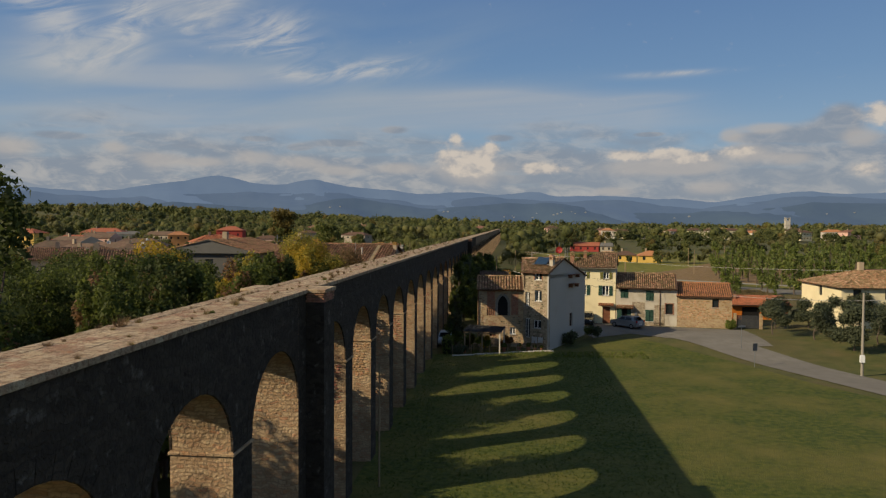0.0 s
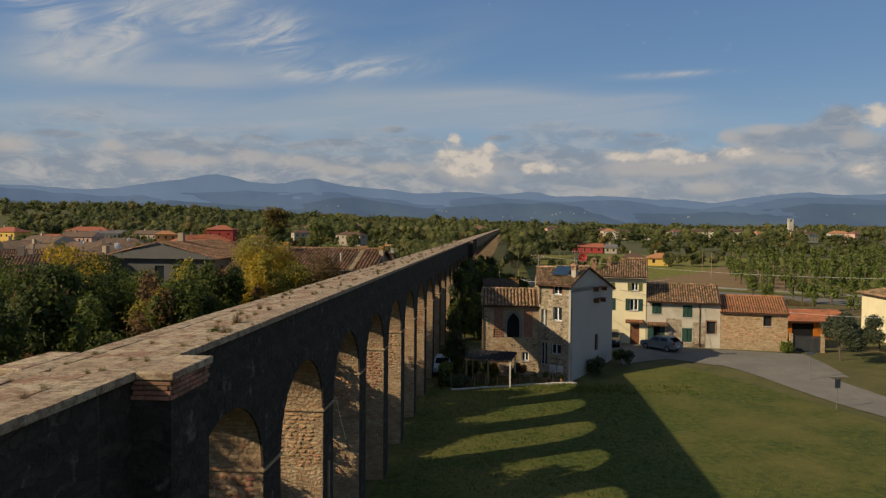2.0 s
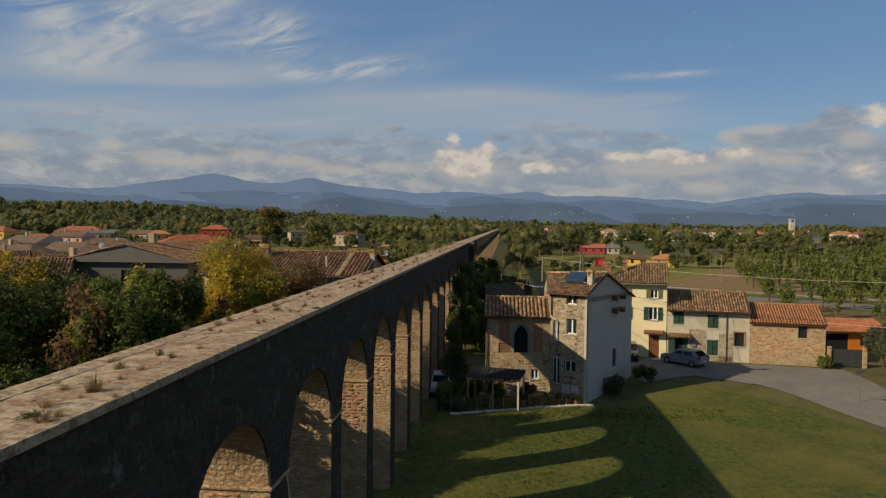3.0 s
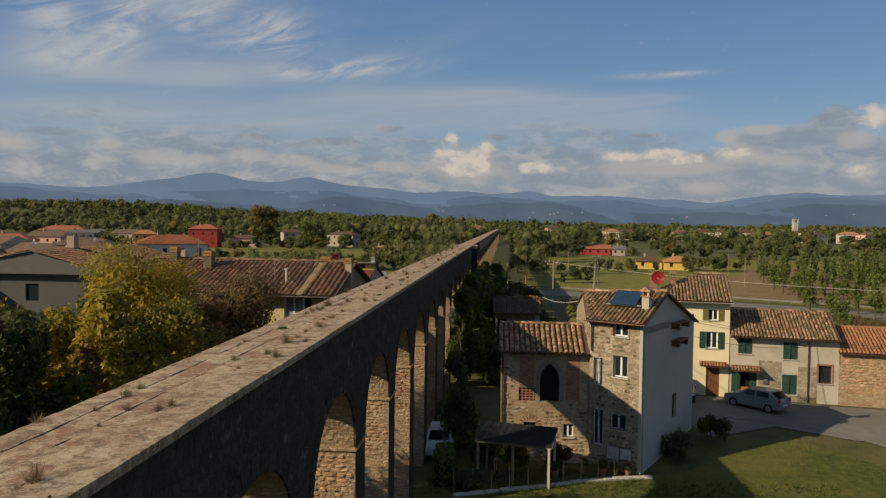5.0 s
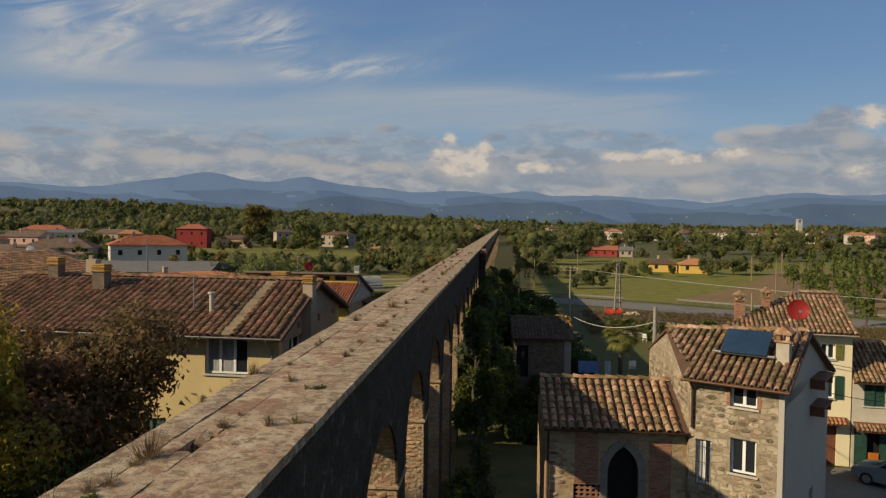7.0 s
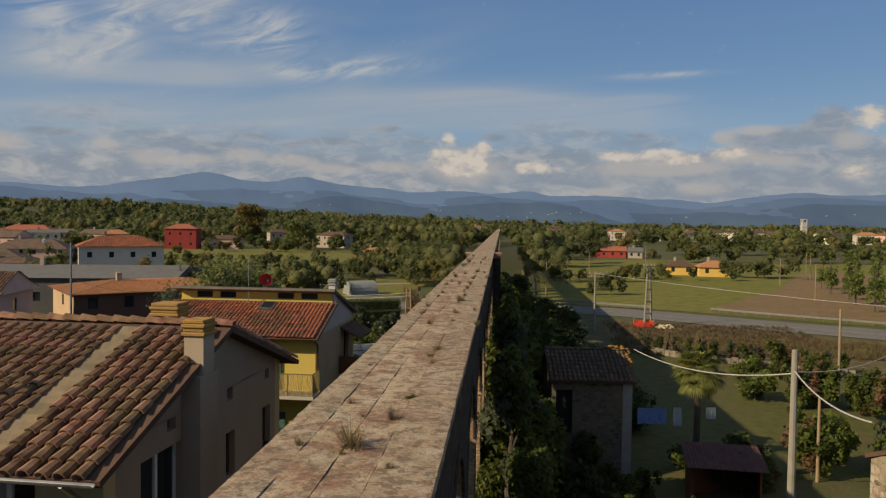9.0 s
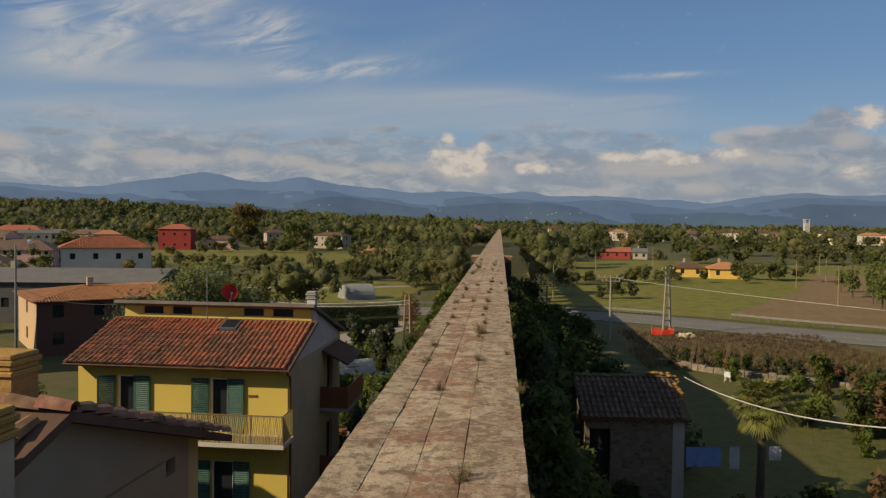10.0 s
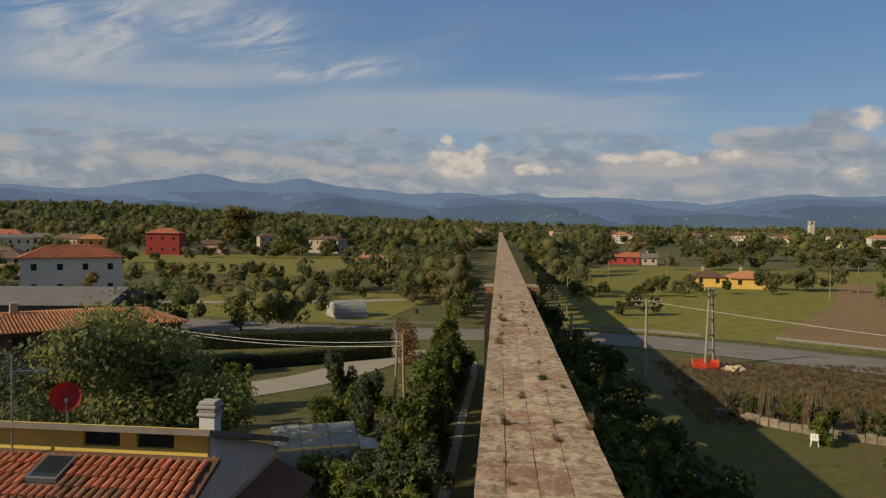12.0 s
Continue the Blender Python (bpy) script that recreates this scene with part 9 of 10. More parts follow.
def twin_pole(x, y, h):
    t = thing("twin_pole", "pair of old wooden poles joined by rungs", "pole", pose(x, y, 0))
    for s in (-1, 1):
        bm = bmesh.new()
        tube(bm, (s * .42, 0, -.4), (s * .18, 0, h), .11, .08, 8)
        part("shaft", bm, M_POLEWOOD, t)
    for z in (h * .45, h * .5, h * .72, h * .9):
        bm = bmesh.new()
        w = .42 - .24 * z / h
        box(bm, -w, w, -.03, .03, z - .04, z + .04)
        part("rung", bm, M_POLEWOOD, t)


twin_pole(-8.3, 135.0, 7.2)


def net_fence(x, y):
    """Orange-red plastic net round the tower's foot, on stakes."""
    t = thing("net_fence", "red plastic safety netting round the tower", "fence", pose(x, y, 0))
    pts = [(-1.5, -1.0), (-.3, -1.3), (1.2, -1.0), (1.4, .2), (.9, .9), (-1.1, .8), (-1.5, -1.0)]
    rr = random.Random(2)
    for a, b in zip(pts, pts[1:]):
        bm = bmesh.new()
        n = 7
        for k in range(n):
            z = .1 + .62 * k / (n - 1)
            tube(bm, (*a, z * rr.uniform(.9, 1)), (*b, z * rr.uniform(.9, 1)), .028, n=4, caps=False)
        m = 12
        for k in range(m):
            p = Vector((*a, 0)).lerp(Vector((*b, 0)), k / m)
            tube(bm, (p.x, p.y, .08), (p.x, p.y, .72), .024, n=4, caps=False)
        part("net", bm, M_NET, t)
        bm = bmesh.new()
        tube(bm, (*a, -.1), (*a, 1.2), .03, n=6)
        part("stake", bm, M_POLEWOOD, t)


M_NET = material("red_plastic_net", [(0.6, 0.05, 0.02), (0.7, 0.07, 0.03)], 5, 0.5)
net_fence(20.3, 163.6)


def heap(name, label, x, y, r, h, mat, n, s, seed):
    """A pile of many stones."""
    rr = random.Random(seed)
    t = thing(name, label, "pile", pose(x, y, gh(x, y)))
    for k in range(n):
        bm = bmesh.new()
        bmesh.ops.create_icosphere(bm, subdivisions=1, radius=s * rr.uniform(.6, 1.2))
        for v in bm.verts:
            v.co *= rr.uniform(.75, 1.15)
        a, q = rr.random() * math.tau, math.sqrt(rr.random())
        part("stone", bm, mat, t, m=pose(r * q * math.cos(a), r * .6 * q * math.sin(a), h * (1 - q) * rr.uniform(.4, 1), 0, 0, rr.random() * 360))


M_RUBBLEPALE = material("pale_rubble", [(0.46, 0.36, 0.22), (0.55, 0.45, 0.3)], 2, .95, .02, 8)
heap("rubble_heap", "pale heap of rubble by the road", 23.0, 162.4, 1.2, .7, M_RUBBLEPALE, 46, .26, 1)


def road_sign(x, y, h, shape):
    t = thing("road_sign", "dark back of a small road sign on a post" if shape == "blue" else "plain road sign seen edge-on on a post", "sign", pose(x, y, gh(x, y), 0, 0, 20))
    bm = bmesh.new()
    tube(bm, (0, 0, -.2), (0, 0, h), .03, n=8)
    part("post", bm, M_METAL, t)
    bm = bmesh.new()
    if shape == "blue":
        box(bm, -.25, .25, -.045, -.032, h - .75, h - .05)
    else:
        box(bm, -.45, .45, -.05, -.032, h - .22, h - .02)
    part("panel", bm, M_SIGNBLUE if shape == "blue" else M_METAL, t)


M_SIGNBLUE = material("blue_sign", [(0.045, 0.055, 0.07), (0.06, 0.07, 0.085)], 4, .4)
road_sign(31.2, 68.6, 2.3, "blue")
road_sign(32.4, 76.2, 2.5, "plain")
road_sign(-13.5, 189.5, 2.6, "blue")


# ---------------------------------------------------------------- garden by the chapel
def pergola():
    t = thing("pergola", "garden shelter with a dark corrugated roof", "shelter", pose(3.0, 73.5, 0, 0, 0, -12))
    bm = bmesh.new()
    n = 22
    top, low = [], []
    for k in range(n + 1):
        x = 4.1 * k / n
        z = .03 * (k % 2)
        top.append([bm.verts.new((x, yy, zz + z)) for yy, zz in ((-.2, 2.25), (2.3, 2.6))])
    for k in range(n):
        bm.faces.new((top[k][0], top[k + 1][0], top[k + 1][1], top[k][1]))
    bmesh.ops.solidify(bm, geom=bm.faces[:], thickness=.015)
    part("roof", bm, M_DARKSHEET, t, "dark corrugated roof sheet")
    for x, y, h in ((.15, 0, 2.2), (3.95, 0, 2.2), (.15, 2.1, 2.5), (3.95, 2.1, 2.5), (2.05, 0, 2.2)):
        bm = bmesh.new()
        box(bm, x - .06, x + .06, y - .06, y + .06, -.2, h)
        part("post", bm, M_PALE_STONE if x > 3 else M_POLEWOOD, t)
    for y, h in ((0, 2.2), (2.1, 2.5)):
        bm = bmesh.new()
        box(bm, 0, 4.1, y - .05, y + .05, h - .12, h - .003)
        part("beam", bm, M_POLEWOOD, t)


M_DARKSHEET = material("dark_bitumen_sheet", [(0.035, 0.037, 0.042), (0.055, 0.057, 0.062)], 2, .8)
pergola()


def garden_table(x, y, rz):
    t = thing("garden_table", "old wooden garden table", "table", pose(x, y, gh(x, y), 0, 0, rz))
    bm = bmesh.new()
    box(bm, -.6, .6, -.35, .35, .70, .74)
    part("tabletop", bm, M_POLEWOOD, t)
    for sx in (-1, 1):
        for sy in (-1, 1):
            bm = bmesh.new()
            box(bm, sx * .52 - .03, sx * .52 + .03, sy * .28 - .03, sy * .28 + .03, 0, .698)
            part("leg", bm, M_POLEWOOD, t)


garden_table(8.3, 75.2, 10)
garden_table(4.6, 74.8, -12)


def flower_pot(x, y, s, mat=None, z=None):
    t = thing("flower_pot", "terracotta pot with a small plant", "pot", pose(x, y, gh(x, y) if z is None else z), "flower pots")
    bm = bmesh.new()
    tube(bm, (0, 0, 0), (0, 0, s * .8), s * .32, s * .45, 12)
    tube(bm, (0, 0, s * .8), (0, 0, s * .92), s * .5, s * .5, 12)
    part("pot", bm, M_POT, t)
    v, f = leaf_cloud([(0, 0, s * 1.3, s * .5, s * .5, s * .45)], 260, s * .22, np.random.default_rng(int(x * 10)))
    part("plant", leaf_mesh("plant", v, f, L_GREEN), None, t)


M_POT = material("terracotta_pot", [(0.30, 0.12, 0.06), (0.38, 0.16, 0.09)], 4, .9)
for x, y, s in ((9.9, 74.9, .5), (10.6, 75.0, .4), (8.9, 75.4, .45), (3.2, 72.9, .4), (7.3, 74.4, .5), (11.3, 75.1, .35)):
    flower_pot(x, y, s)


def fence_posts():
    t = thing("garden_fence", "thin wooden stakes and wire along the garden edge", "fence", pose(0, 0, 0))
    pts = [(2.0 + .95 * k, 71.9 + .21 * k + (.012 * k * k if k > 4 else 0)) for k in range(11)]
    for k, (x, y) in enumerate(pts):
        bm = bmesh.new()
        tube(bm, (x, y, gh(x, y) - .2), (x + .03 * (k % 3 - 1), y, gh(x, y) + 1.05 + .12 * (k % 2)), .035, n=6)
        part("stake", bm, M_POLEWOOD, t)
    for z in (.4, .85):
        bm = bmesh.new()
        polytube(bm, [(x, y, gh(x, y) + z) for x, y in pts], .008, 4)
        part("wire", bm, M_WIRE, t)


fence_posts()


M_WALLSTONE = material("old_wall_stone", [(0.12, 0.098, 0.068), (0.2, 0.165, 0.12), (0.26, 0.22, 0.16)], 3, .95, .02, 9, vary=.2)


def kerb_wall(name, label, pts, w, h, mat, seed):
    """A low wall of separate rough stones along a line."""
    rr = random.Random(seed)
    t = thing(name, label, "wall", pose(0, 0, 0), kind="structure")
    line = smooth_line(pts, 4)
    for a, b in zip(line, line[1:]):
        n = max(1, int((b - a).length / .55))
        for k in range(n):
            p, q = a.lerp(b, k / n), a.lerp(b, (k + 1) / n)
            bm = bmesh.new()
            L = (q - p).length
            box(bm, .01, L - .01, -w / 2, w / 2, -.15, h * rr.uniform(.8, 1.1))
            bevelled(bm, .03)
            part("stone", bm, mat, t, m=pose(p.x, p.y, gh(p.x, p.y), 0, 0, math.degrees(math.atan2(q.y - p.y, q.x - p.x)) + rr.uniform(-3, 3)))


kerb_wall("meadow_kerb", "low pale stone kerb between garden and meadow", [(2.0, 71.3), (5.1, 72.4), (8.1, 73.6), (10.4, 74.4), (12.6, 74.9)], .35, .14, M_PALE_STONE, 4)
kerb_wall("garden_wall", "old low dry-stone garden wall", [(15.5, 143.5), (17.4, 142.2), (19.2, 140.3), (22, 138.1), (27, 135.5), (33, 132)], .45, .6, M_WALLSTONE, 5)


for i in range(14):
    tree("wall_bush", "straggly bush along the garden wall", 16.5 + i * 1.25, 142.6 - i * .72 + (i % 3) * .5, "spray", [[L_OLIVE, L_BROWN], [L_GREEN, L_OLIVE]][i % 2], 1.9, 1.0, 900, .14, variant=i % 3, group="bushes along the wall")


def cloth_line(name, label, p, q, pieces, z, group="laundry"):
    """Clothes hung on a line: each a hanging, slightly waved sheet."""
    t = thing(name, label, "laundry", pose(0, 0, 0))
    bm = bmesh.new()
    polytube(bm, sag((*p, z), (*q, z), .05, 8), .008, 4)
    part("line", bm, M_WIRE, t)
    P, Q = Vector((*p, z)), Vector((*q, z))
    for u0, u1, h, mat, lab in pieces:
        bm = bmesh.new()
        n = 8
        rows = []
        d = (Q - P).normalized()
        s = Vector((-d.y, d.x, 0))
        for k in range(n + 1):
            c = P.lerp(Q, u0 + (u1 - u0) * k / n)
            rows.append([bm.verts.new(c + s * (.05 * math.sin(k * 1.9 + j) * j / 3) - Vector((0, 0, h * j / 4 + .02))) for j in range(5)])
        for k in range(n):
            for j in range(4):
                bm.faces.new((rows[k][j], rows[k + 1][j], rows[k + 1][j + 1], rows[k][j + 1]))
        bmesh.ops.solidify(bm, geom=bm.faces[:], thickness=.012)
        part("cloth", bm, mat, t, lab)


M_CLOTHDARK = material("black_cloth", [(0.012, 0.012, 0.014), (0.03, 0.03, 0.032)], 6, .95)
M_CLOTHGREY = material("striped_grey_cloth", [(0.16, 0.17, 0.18), (0.4, 0.4, 0.4)], 5, .95, stretch=(5, 5, .2))
M_CLOTHWHITE = material("white_cloth", [(0.62, 0.62, 0.62), (0.72, 0.72, 0.72)], 4, .95)
M_CLOTHBLUE = material("blue_cloth", [(0.26, 0.37, 0.62), (0.32, 0.44, 0.7)], 3, .95)
M_CLOTHYEL = material("yellow_cloth", [(0.6, 0.36, 0.02), (0.7, 0.45, 0.03)], 4, .95)
cloth_line("washing_line", "line of dark and pale washing at the ochre house", (-10.3, 77.1), (-7.3, 77.1), [(.08, .32, .75, M_CLOTHDARK, "black shirt"), (.34, .5, .7, M_CLOTHGREY, "grey striped shirt"), (.52, .68, .7, M_CLOTHWHITE, ""), (.69, .82, .65, M_CLOTHGREY, ""), (.83, .95, .4, M_CLOTHYEL, "yellow cloth")], 7.85)
cloth_line("washing_line", "washing line with a blue sheet in the garden", (8.75, 107.7), (13.6, 108.4), [(.02, .37, .95, M_CLOTHBLUE, "large blue sheet"), (.46, .56, 1.1, M_CLOTHWHITE, ""), (.86, .98, .7, M_CLOTHWHITE, "")], 2.95)
cloth_line("drying_rack", "white cloths drying before the stone house", (10.2, 75.7), (11.5, 74.9), [(.05, .5, .7, M_CLOTHWHITE, ""), (.55, .95, .6, M_CLOTHWHITE, "")], 1.5)


def plastic_chair(x, y, rz):
    t = thing("garden_chair", "white plastic garden chair on the lawn", "chair", pose(x, y, gh(x, y) + .03, 0, 0, rz))
    bm = bmesh.new()
    box(bm, -.24, .24, -.24, .24, .42, .46)
    bevelled(bm, .015)
    part("seat", bm, M_WHITE, t)
    for sx in (-1, 1):
        for sy in (-1, 1):
            bm = bmesh.new()
            tube(bm, (sx * .25, sy * .25, 0), (sx * .21, sy * .21, .418), .022, n=6)
            part("leg", bm, M_WHITE, t)
        bm = bmesh.new()
        polytube(bm, [(sx * .25, .22, .46), (sx * .27, .2, .66), (sx * .27, -.2, .66), (sx * .24, -.22, .46)], .018, 6)
        part("armrest", bm, M_WHITE, t)
    bm = bmesh.new()
    for k in range(5):
        x0 = -.2 + .1 * k
        box(bm, x0 - .035, x0 + .035, .235, .26, .48, .86)
    box(bm, -.24, .24, .23, .265, .86, .9)
    part("backrest", bm, M_WHITE, t)


plastic_chair(19.8, 136.0, 150)
plastic_chair(-8.4, 96.8, 30)


M_CANE = material("weathered_canes", [(0.12, 0.085, 0.05), (0.2, 0.145, 0.085)], 5, .9, vary=.3)


def cane_stack(x, y):
    t = thing("cane_stack", "stack of dry garden canes leaning together", "canes", pose(x, y, gh(x, y)))
    rr = random.Random(6)
    for k in range(46):
        a = rr.uniform(-.9, .9)
        bm = bmesh.new()
        tube(bm, (a + rr.uniform(-.15, .15), rr.uniform(-.35, .35), 0), (a * .45 + rr.uniform(-.2, .2), rr.uniform(-.1, .1), rr.uniform(1.9, 2.9)), .028, .018, 5)
        part("cane", bm, M_CANE, t)


cane_stack(18.9, 141.8)
cane_stack(21.6, 140.0)


# ---------------------------------------------------------------- sheds and greenhouses
def lean_to():
    """A low shed in the shade of the garden, under a faded red sheet roof."""
    t = thing("garden_shed", "low wooden garden shed with a faded maroon sheet roof", "shed", pose(9.9, 100.2, gh(9.9, 100.2), 0, 0, -6))
    for x in (.1, 3.2):
        for y, h in ((.1, 2.0), (1.9, 2.4)):
            bm = bmesh.new()
            box(bm, x - .05, x + .05, y - .05, y + .05, -.3, h)
            part("post", bm, M_BROWN_WOOD, t)
    for x0, x1, y0, y1 in ((.16, 3.14, 1.86, 1.9), (.06, .1, .16, 1.84), (3.2, 3.24, .16, 1.84)):
        bm = bmesh.new()
        box(bm, x0, x1, y0, y1, -.1, 1.95)
        part("board_wall", bm, M_BROWN_WOOD, t)
    bm = bmesh.new()
    n = 44
    rows = []
    for y, z in ((-.3, 2.0), (2.2, 2.52)):
        rows.append([bm.verts.new((-.2 + 3.7 * i / n, y, z + (.03 if i % 2 else 0))) for i in range(n + 1)])
    for i in range(n):
        bm.faces.new((rows[0][i], rows[0][i + 1], rows[1][i + 1], rows[1][i]))
    bmesh.ops.solidify(bm, geom=bm.faces[:], thickness=.02)
    part("roof", bm, M_MAROON, t, "corrugated maroon sheet")


M_MAROON = material("faded_maroon_sheet", [(0.16, 0.075, 0.07), (0.23, 0.115, 0.105)], 2, .7, .003, 20, stain=(0.2, 0.14, 0.11), stain_scale=.9, stain_amount=.5)
lean_to()


def orange_shed():
    t = thing("orange_shed", "low orange garage with a dark red tile roof", "shed", pose(38.0, 98.4, .4, 0, 0, 0))
    W, D, h = 7.6, 6.0, 2.5
    part("wall", wall_mesh(W, -.3, h, [(1.6, 0, 2.4, 2.1), (5.2, .9, 1.0, 1.0)], .25), M_ORANGE, t)
    part("wall", wall_mesh(D - .51, -.3, h, [], .25), M_ORANGE, t, m=pose(W, 0, 0, 0, 0, 90) @ pose(.255, 0, 0))
    part("wall", wall_mesh(W, -.3, h, [], .25), M_ORANGE, t, m=pose(W, D, 0, 0, 0, 180))
    part("wall", wall_mesh(D - .51, -.3, h, [], .25), M_ORANGE, t, m=pose(0, D, 0, 0, 0, -90) @ pose(.255, 0, 0))
    bm = bmesh.new()
    slab_between(bm, (-.4, -.7, h - .1), (W + .4, -.7, h - .1), (W + .4, D / 2, h + 1.0), (-.4, D / 2, h + 1.0), .1)
    slab_between(bm, (-.4, D / 2, h + 1.0), (W + .4, D / 2, h + 1.0), (W + .4, D + .5, h - .05), (-.4, D + .5, h - .05), .1)
    r = part("roof", bm, M_TILE_BED, t)
    tile_slope(r, (-.4, -.7, h - .09), (1, 0, 0), (0, 1, 1.1 / (D / 2 + .7)), W + .8, math.hypot(D / 2 + .7, 1.1), M_TILE_RED, .25, .36, pieces=200, seed=81)
    bm = bmesh.new()
    box(bm, 1.603, 3.997, .12, .16, .0, 2.097)
    part("garage_door", bm, M_DARKIN, t)
    bm = bmesh.new()
    box(bm, 5.203, 6.197, .12, .15, .903, 1.897)
    part("pane", bm, M_GLASS, t)
    bm = bmesh.new()
    box(bm, .6, 1.1, 1.2, 1.7, h + .3, h + 1.2)
    part("chimney", bm, M_REDBRICK, t)


orange_shed()


def iron_gate(x, y, rz, w):
    t = thing("yard_gate", "dark metal yard gate beside the barn", "gate", pose(x, y, gh(x, y), 0, 0, rz))
    for s in (0, w):
        bm = bmesh.new()
        box(bm, s - .18, s + .18, -.18, .18, -.2, 1.9)
        bevelled(bm, .02)
        part("pillar", bm, M_BRICKY, t)
    bm = bmesh.new()
    for z in (.1, 1.6):
        box(bm, .19, w - .19, -.03, .03, z, z + .06)
    part("gate_frame", bm, M_WIRE, t)
    n = int(w / .16)
    for k in range(n):
        bm = bmesh.new()
        xx = .25 + (w - .5) * k / (n - 1)
        box(bm, xx - .06, xx + .06, -.015, .015, .165, 1.595)
        part("board", bm, M_DARKSHEET, t)


iron_gate(35.4, 88.0, -6, 3.0)


def hoop_house(x, y, rz, w, L, h, mat, label):
    """A plastic tunnel: hoops with a sheet over them."""
    t = thing("polytunnel", label, "greenhouse", pose(x, y, 0, 0, 0, rz))
    n, m = 12, 6
    for j in range(m + 1):
        bm = bmesh.new()
        yy = L * j / m
        polytube(bm, [(-w / 2 * math.cos(math.pi * k / n), yy, h * math.sin(math.pi * k / n) ** .8) for k in range(n + 1)], .03, 6)
        part("hoop", bm, M_METAL, t)
    bm = bmesh.new()
    g = [[bm.verts.new((-(w / 2 + .04) * math.cos(math.pi * k / n), L * j / m, (h + .04) * math.sin(math.pi * k / n) ** .8)) for k in range(n + 1)] for j in range(m + 1)]
    for j in range(m):
        for k in range(n):
            bm.faces.new((g[j][k], g[j + 1][k], g[j + 1][k + 1], g[j][k + 1]))
    bmesh.ops.solidify(bm, geom=bm.faces[:], thickness=.02)
    part("sheet", bm, mat, t)
    bm = bmesh.new()
    e = [bm.verts.new((-(w / 2) * math.cos(math.pi * k / n), .02, h * math.sin(math.pi * k / n) ** .8)) for k in range(n + 1)]
    bm.faces.new(e)
    bmesh.ops.solidify(bm, geom=bm.faces[:], thickness=.02)
    part("end_sheet", bm, mat, t)


M_PLASTIC = material("milky_plastic_sheet", [(0.48, 0.485, 0.46), (0.6, 0.605, 0.58)], 1.5, .5, stain=(.42, .42, .36), translucent=.15)
hoop_house(-28.2, 197, -58, 5.4, 5.2, 2.6, M_PLASTIC, "white plastic polytunnel in a field")


def old_glasshouse():
    t = thing("glasshouse", "ramshackle garden glasshouse with cloudy torn panes", "greenhouse", pose(-14.4, 126.6, 0, 0, 0, 22))
    W, D, h, r = 5.0, 3.6, 1.5, 2.4
    for x in (0, W / 3, 2 * W / 3, W):
        bm = bmesh.new()
        polytube(bm, [(x, 0, -.2), (x, 0, h), (x, D / 2, r), (x, D, h), (x, D, -.2)], .04, 6)
        part("rafter", bm, M_POLEWOOD, t)
    rr = random.Random(9)
    for i in range(3):
        for y0, z0, y1, z1 in ((0, h, D / 2, r), (D, h, D / 2, r)):
            for k in range(2):
                bm = bmesh.new()
                a, b = Vector((0, y0, z0)), Vector((0, y1, z1))
                p, q = a.lerp(b, k / 2 + .02), a.lerp(b, (k + 1) / 2 - .02)
                x0, x1 = W / 3 * i + .03, W / 3 * (i + 1) - .03
                d = rr.uniform(-.05, .12)
                v = [bm.verts.new(c) for c in ((x0, p.y, p.z + .05), (x1, p.y, p.z + .05), (x1, q.y, q.z + .05 + d), (x0, q.y, q.z + .05))]
                bm.faces.new(v)
                bmesh.ops.solidify(bm, geom=bm.faces[:], thickness=.02)
                part("pane", bm, M_PLASTIC, t)
        bm = bmesh.new()
        box(bm, W / 3 * i + .03, W / 3 * (i + 1) - .03, -.02, .01, .2, h - .05)
        part("pane", bm, M_PLASTIC, t)
    bm = bmesh.new()
    slab_between(bm, (W + .1, .2, 1.3), (W + 2.2, .2, .9), (W + 2.2, 2.6, .9), (W + .1, 2.6, 1.3), .04)
    part("lean_to", bm, M_PLASTIC, t)
    for yy in (.3, 2.5):
        bm = bmesh.new()
        tube(bm, (W + 2.1, yy, -.1), (W + 2.1, yy, .86), .04, n=6)
        part("post", bm, M_POLEWOOD, t)


old_glasshouse()


def guard_rail(pts, label):
    t = thing("guard_rail", label, "guard rail", pose(0, 0, 0), "guard rails")
    line = smooth_line(pts, 6)
    acc = 0
    for a, b in zip(line, line[1:]):
        bm = bmesh.new()
        tube(bm, (a.x, a.y, -.2), (a.x, a.y, .75), .05, n=6)
        part("post", bm, M_METAL, t)
        bm = bmesh.new()
        ang = math.atan2(b.y - a.y, b.x - a.x)
        box(bm, 0, (b - a).length - .005, -.08, -.055, .48, .78, pose(a.x, a.y, 0, 0, 0, math.degrees(ang)))
        part("rail", bm, M_RAIL, t)


M_RAIL = material("galvanised_rail", [(0.16, 0.155, 0.14), (0.22, 0.215, 0.2)], 2, .6, metal=.3)
guard_rail([(34.4, 182.0), (41.6, 176.5), (56, 167), (80, 152)], "grey steel guard rail along the road")
guard_rail([(7.0, 188.8), (15.5, 187.6), (25, 183.0)], "grey steel guard rail along the road")
guard_rail([(-26, 189.0), (-20, 189.3), (-9, 189.6)], "dark green fence rail along the road")
M_ROADLINE = material("worn_road_paint", [(0.24, 0.235, 0.22), (0.42, 0.41, 0.39)], 1.5, .9)
band("road_line", [(60, 154), (40, 166.5), (29, 174), (16, 180.5), (0, 182.6), (-25, 182), (-70, 184)], -.07, .07, M_ROADLINE, 0.066, "worn white line along the road", "marking")
band("road_edge", [(60, 149.2), (38, 162.4), (27.4, 169.8), (14.6, 175.9), (0, 177.7), (-25, 177.1)], -.07, .07, M_ROADLINE, 0.066, "worn white edge line of the road", "marking")


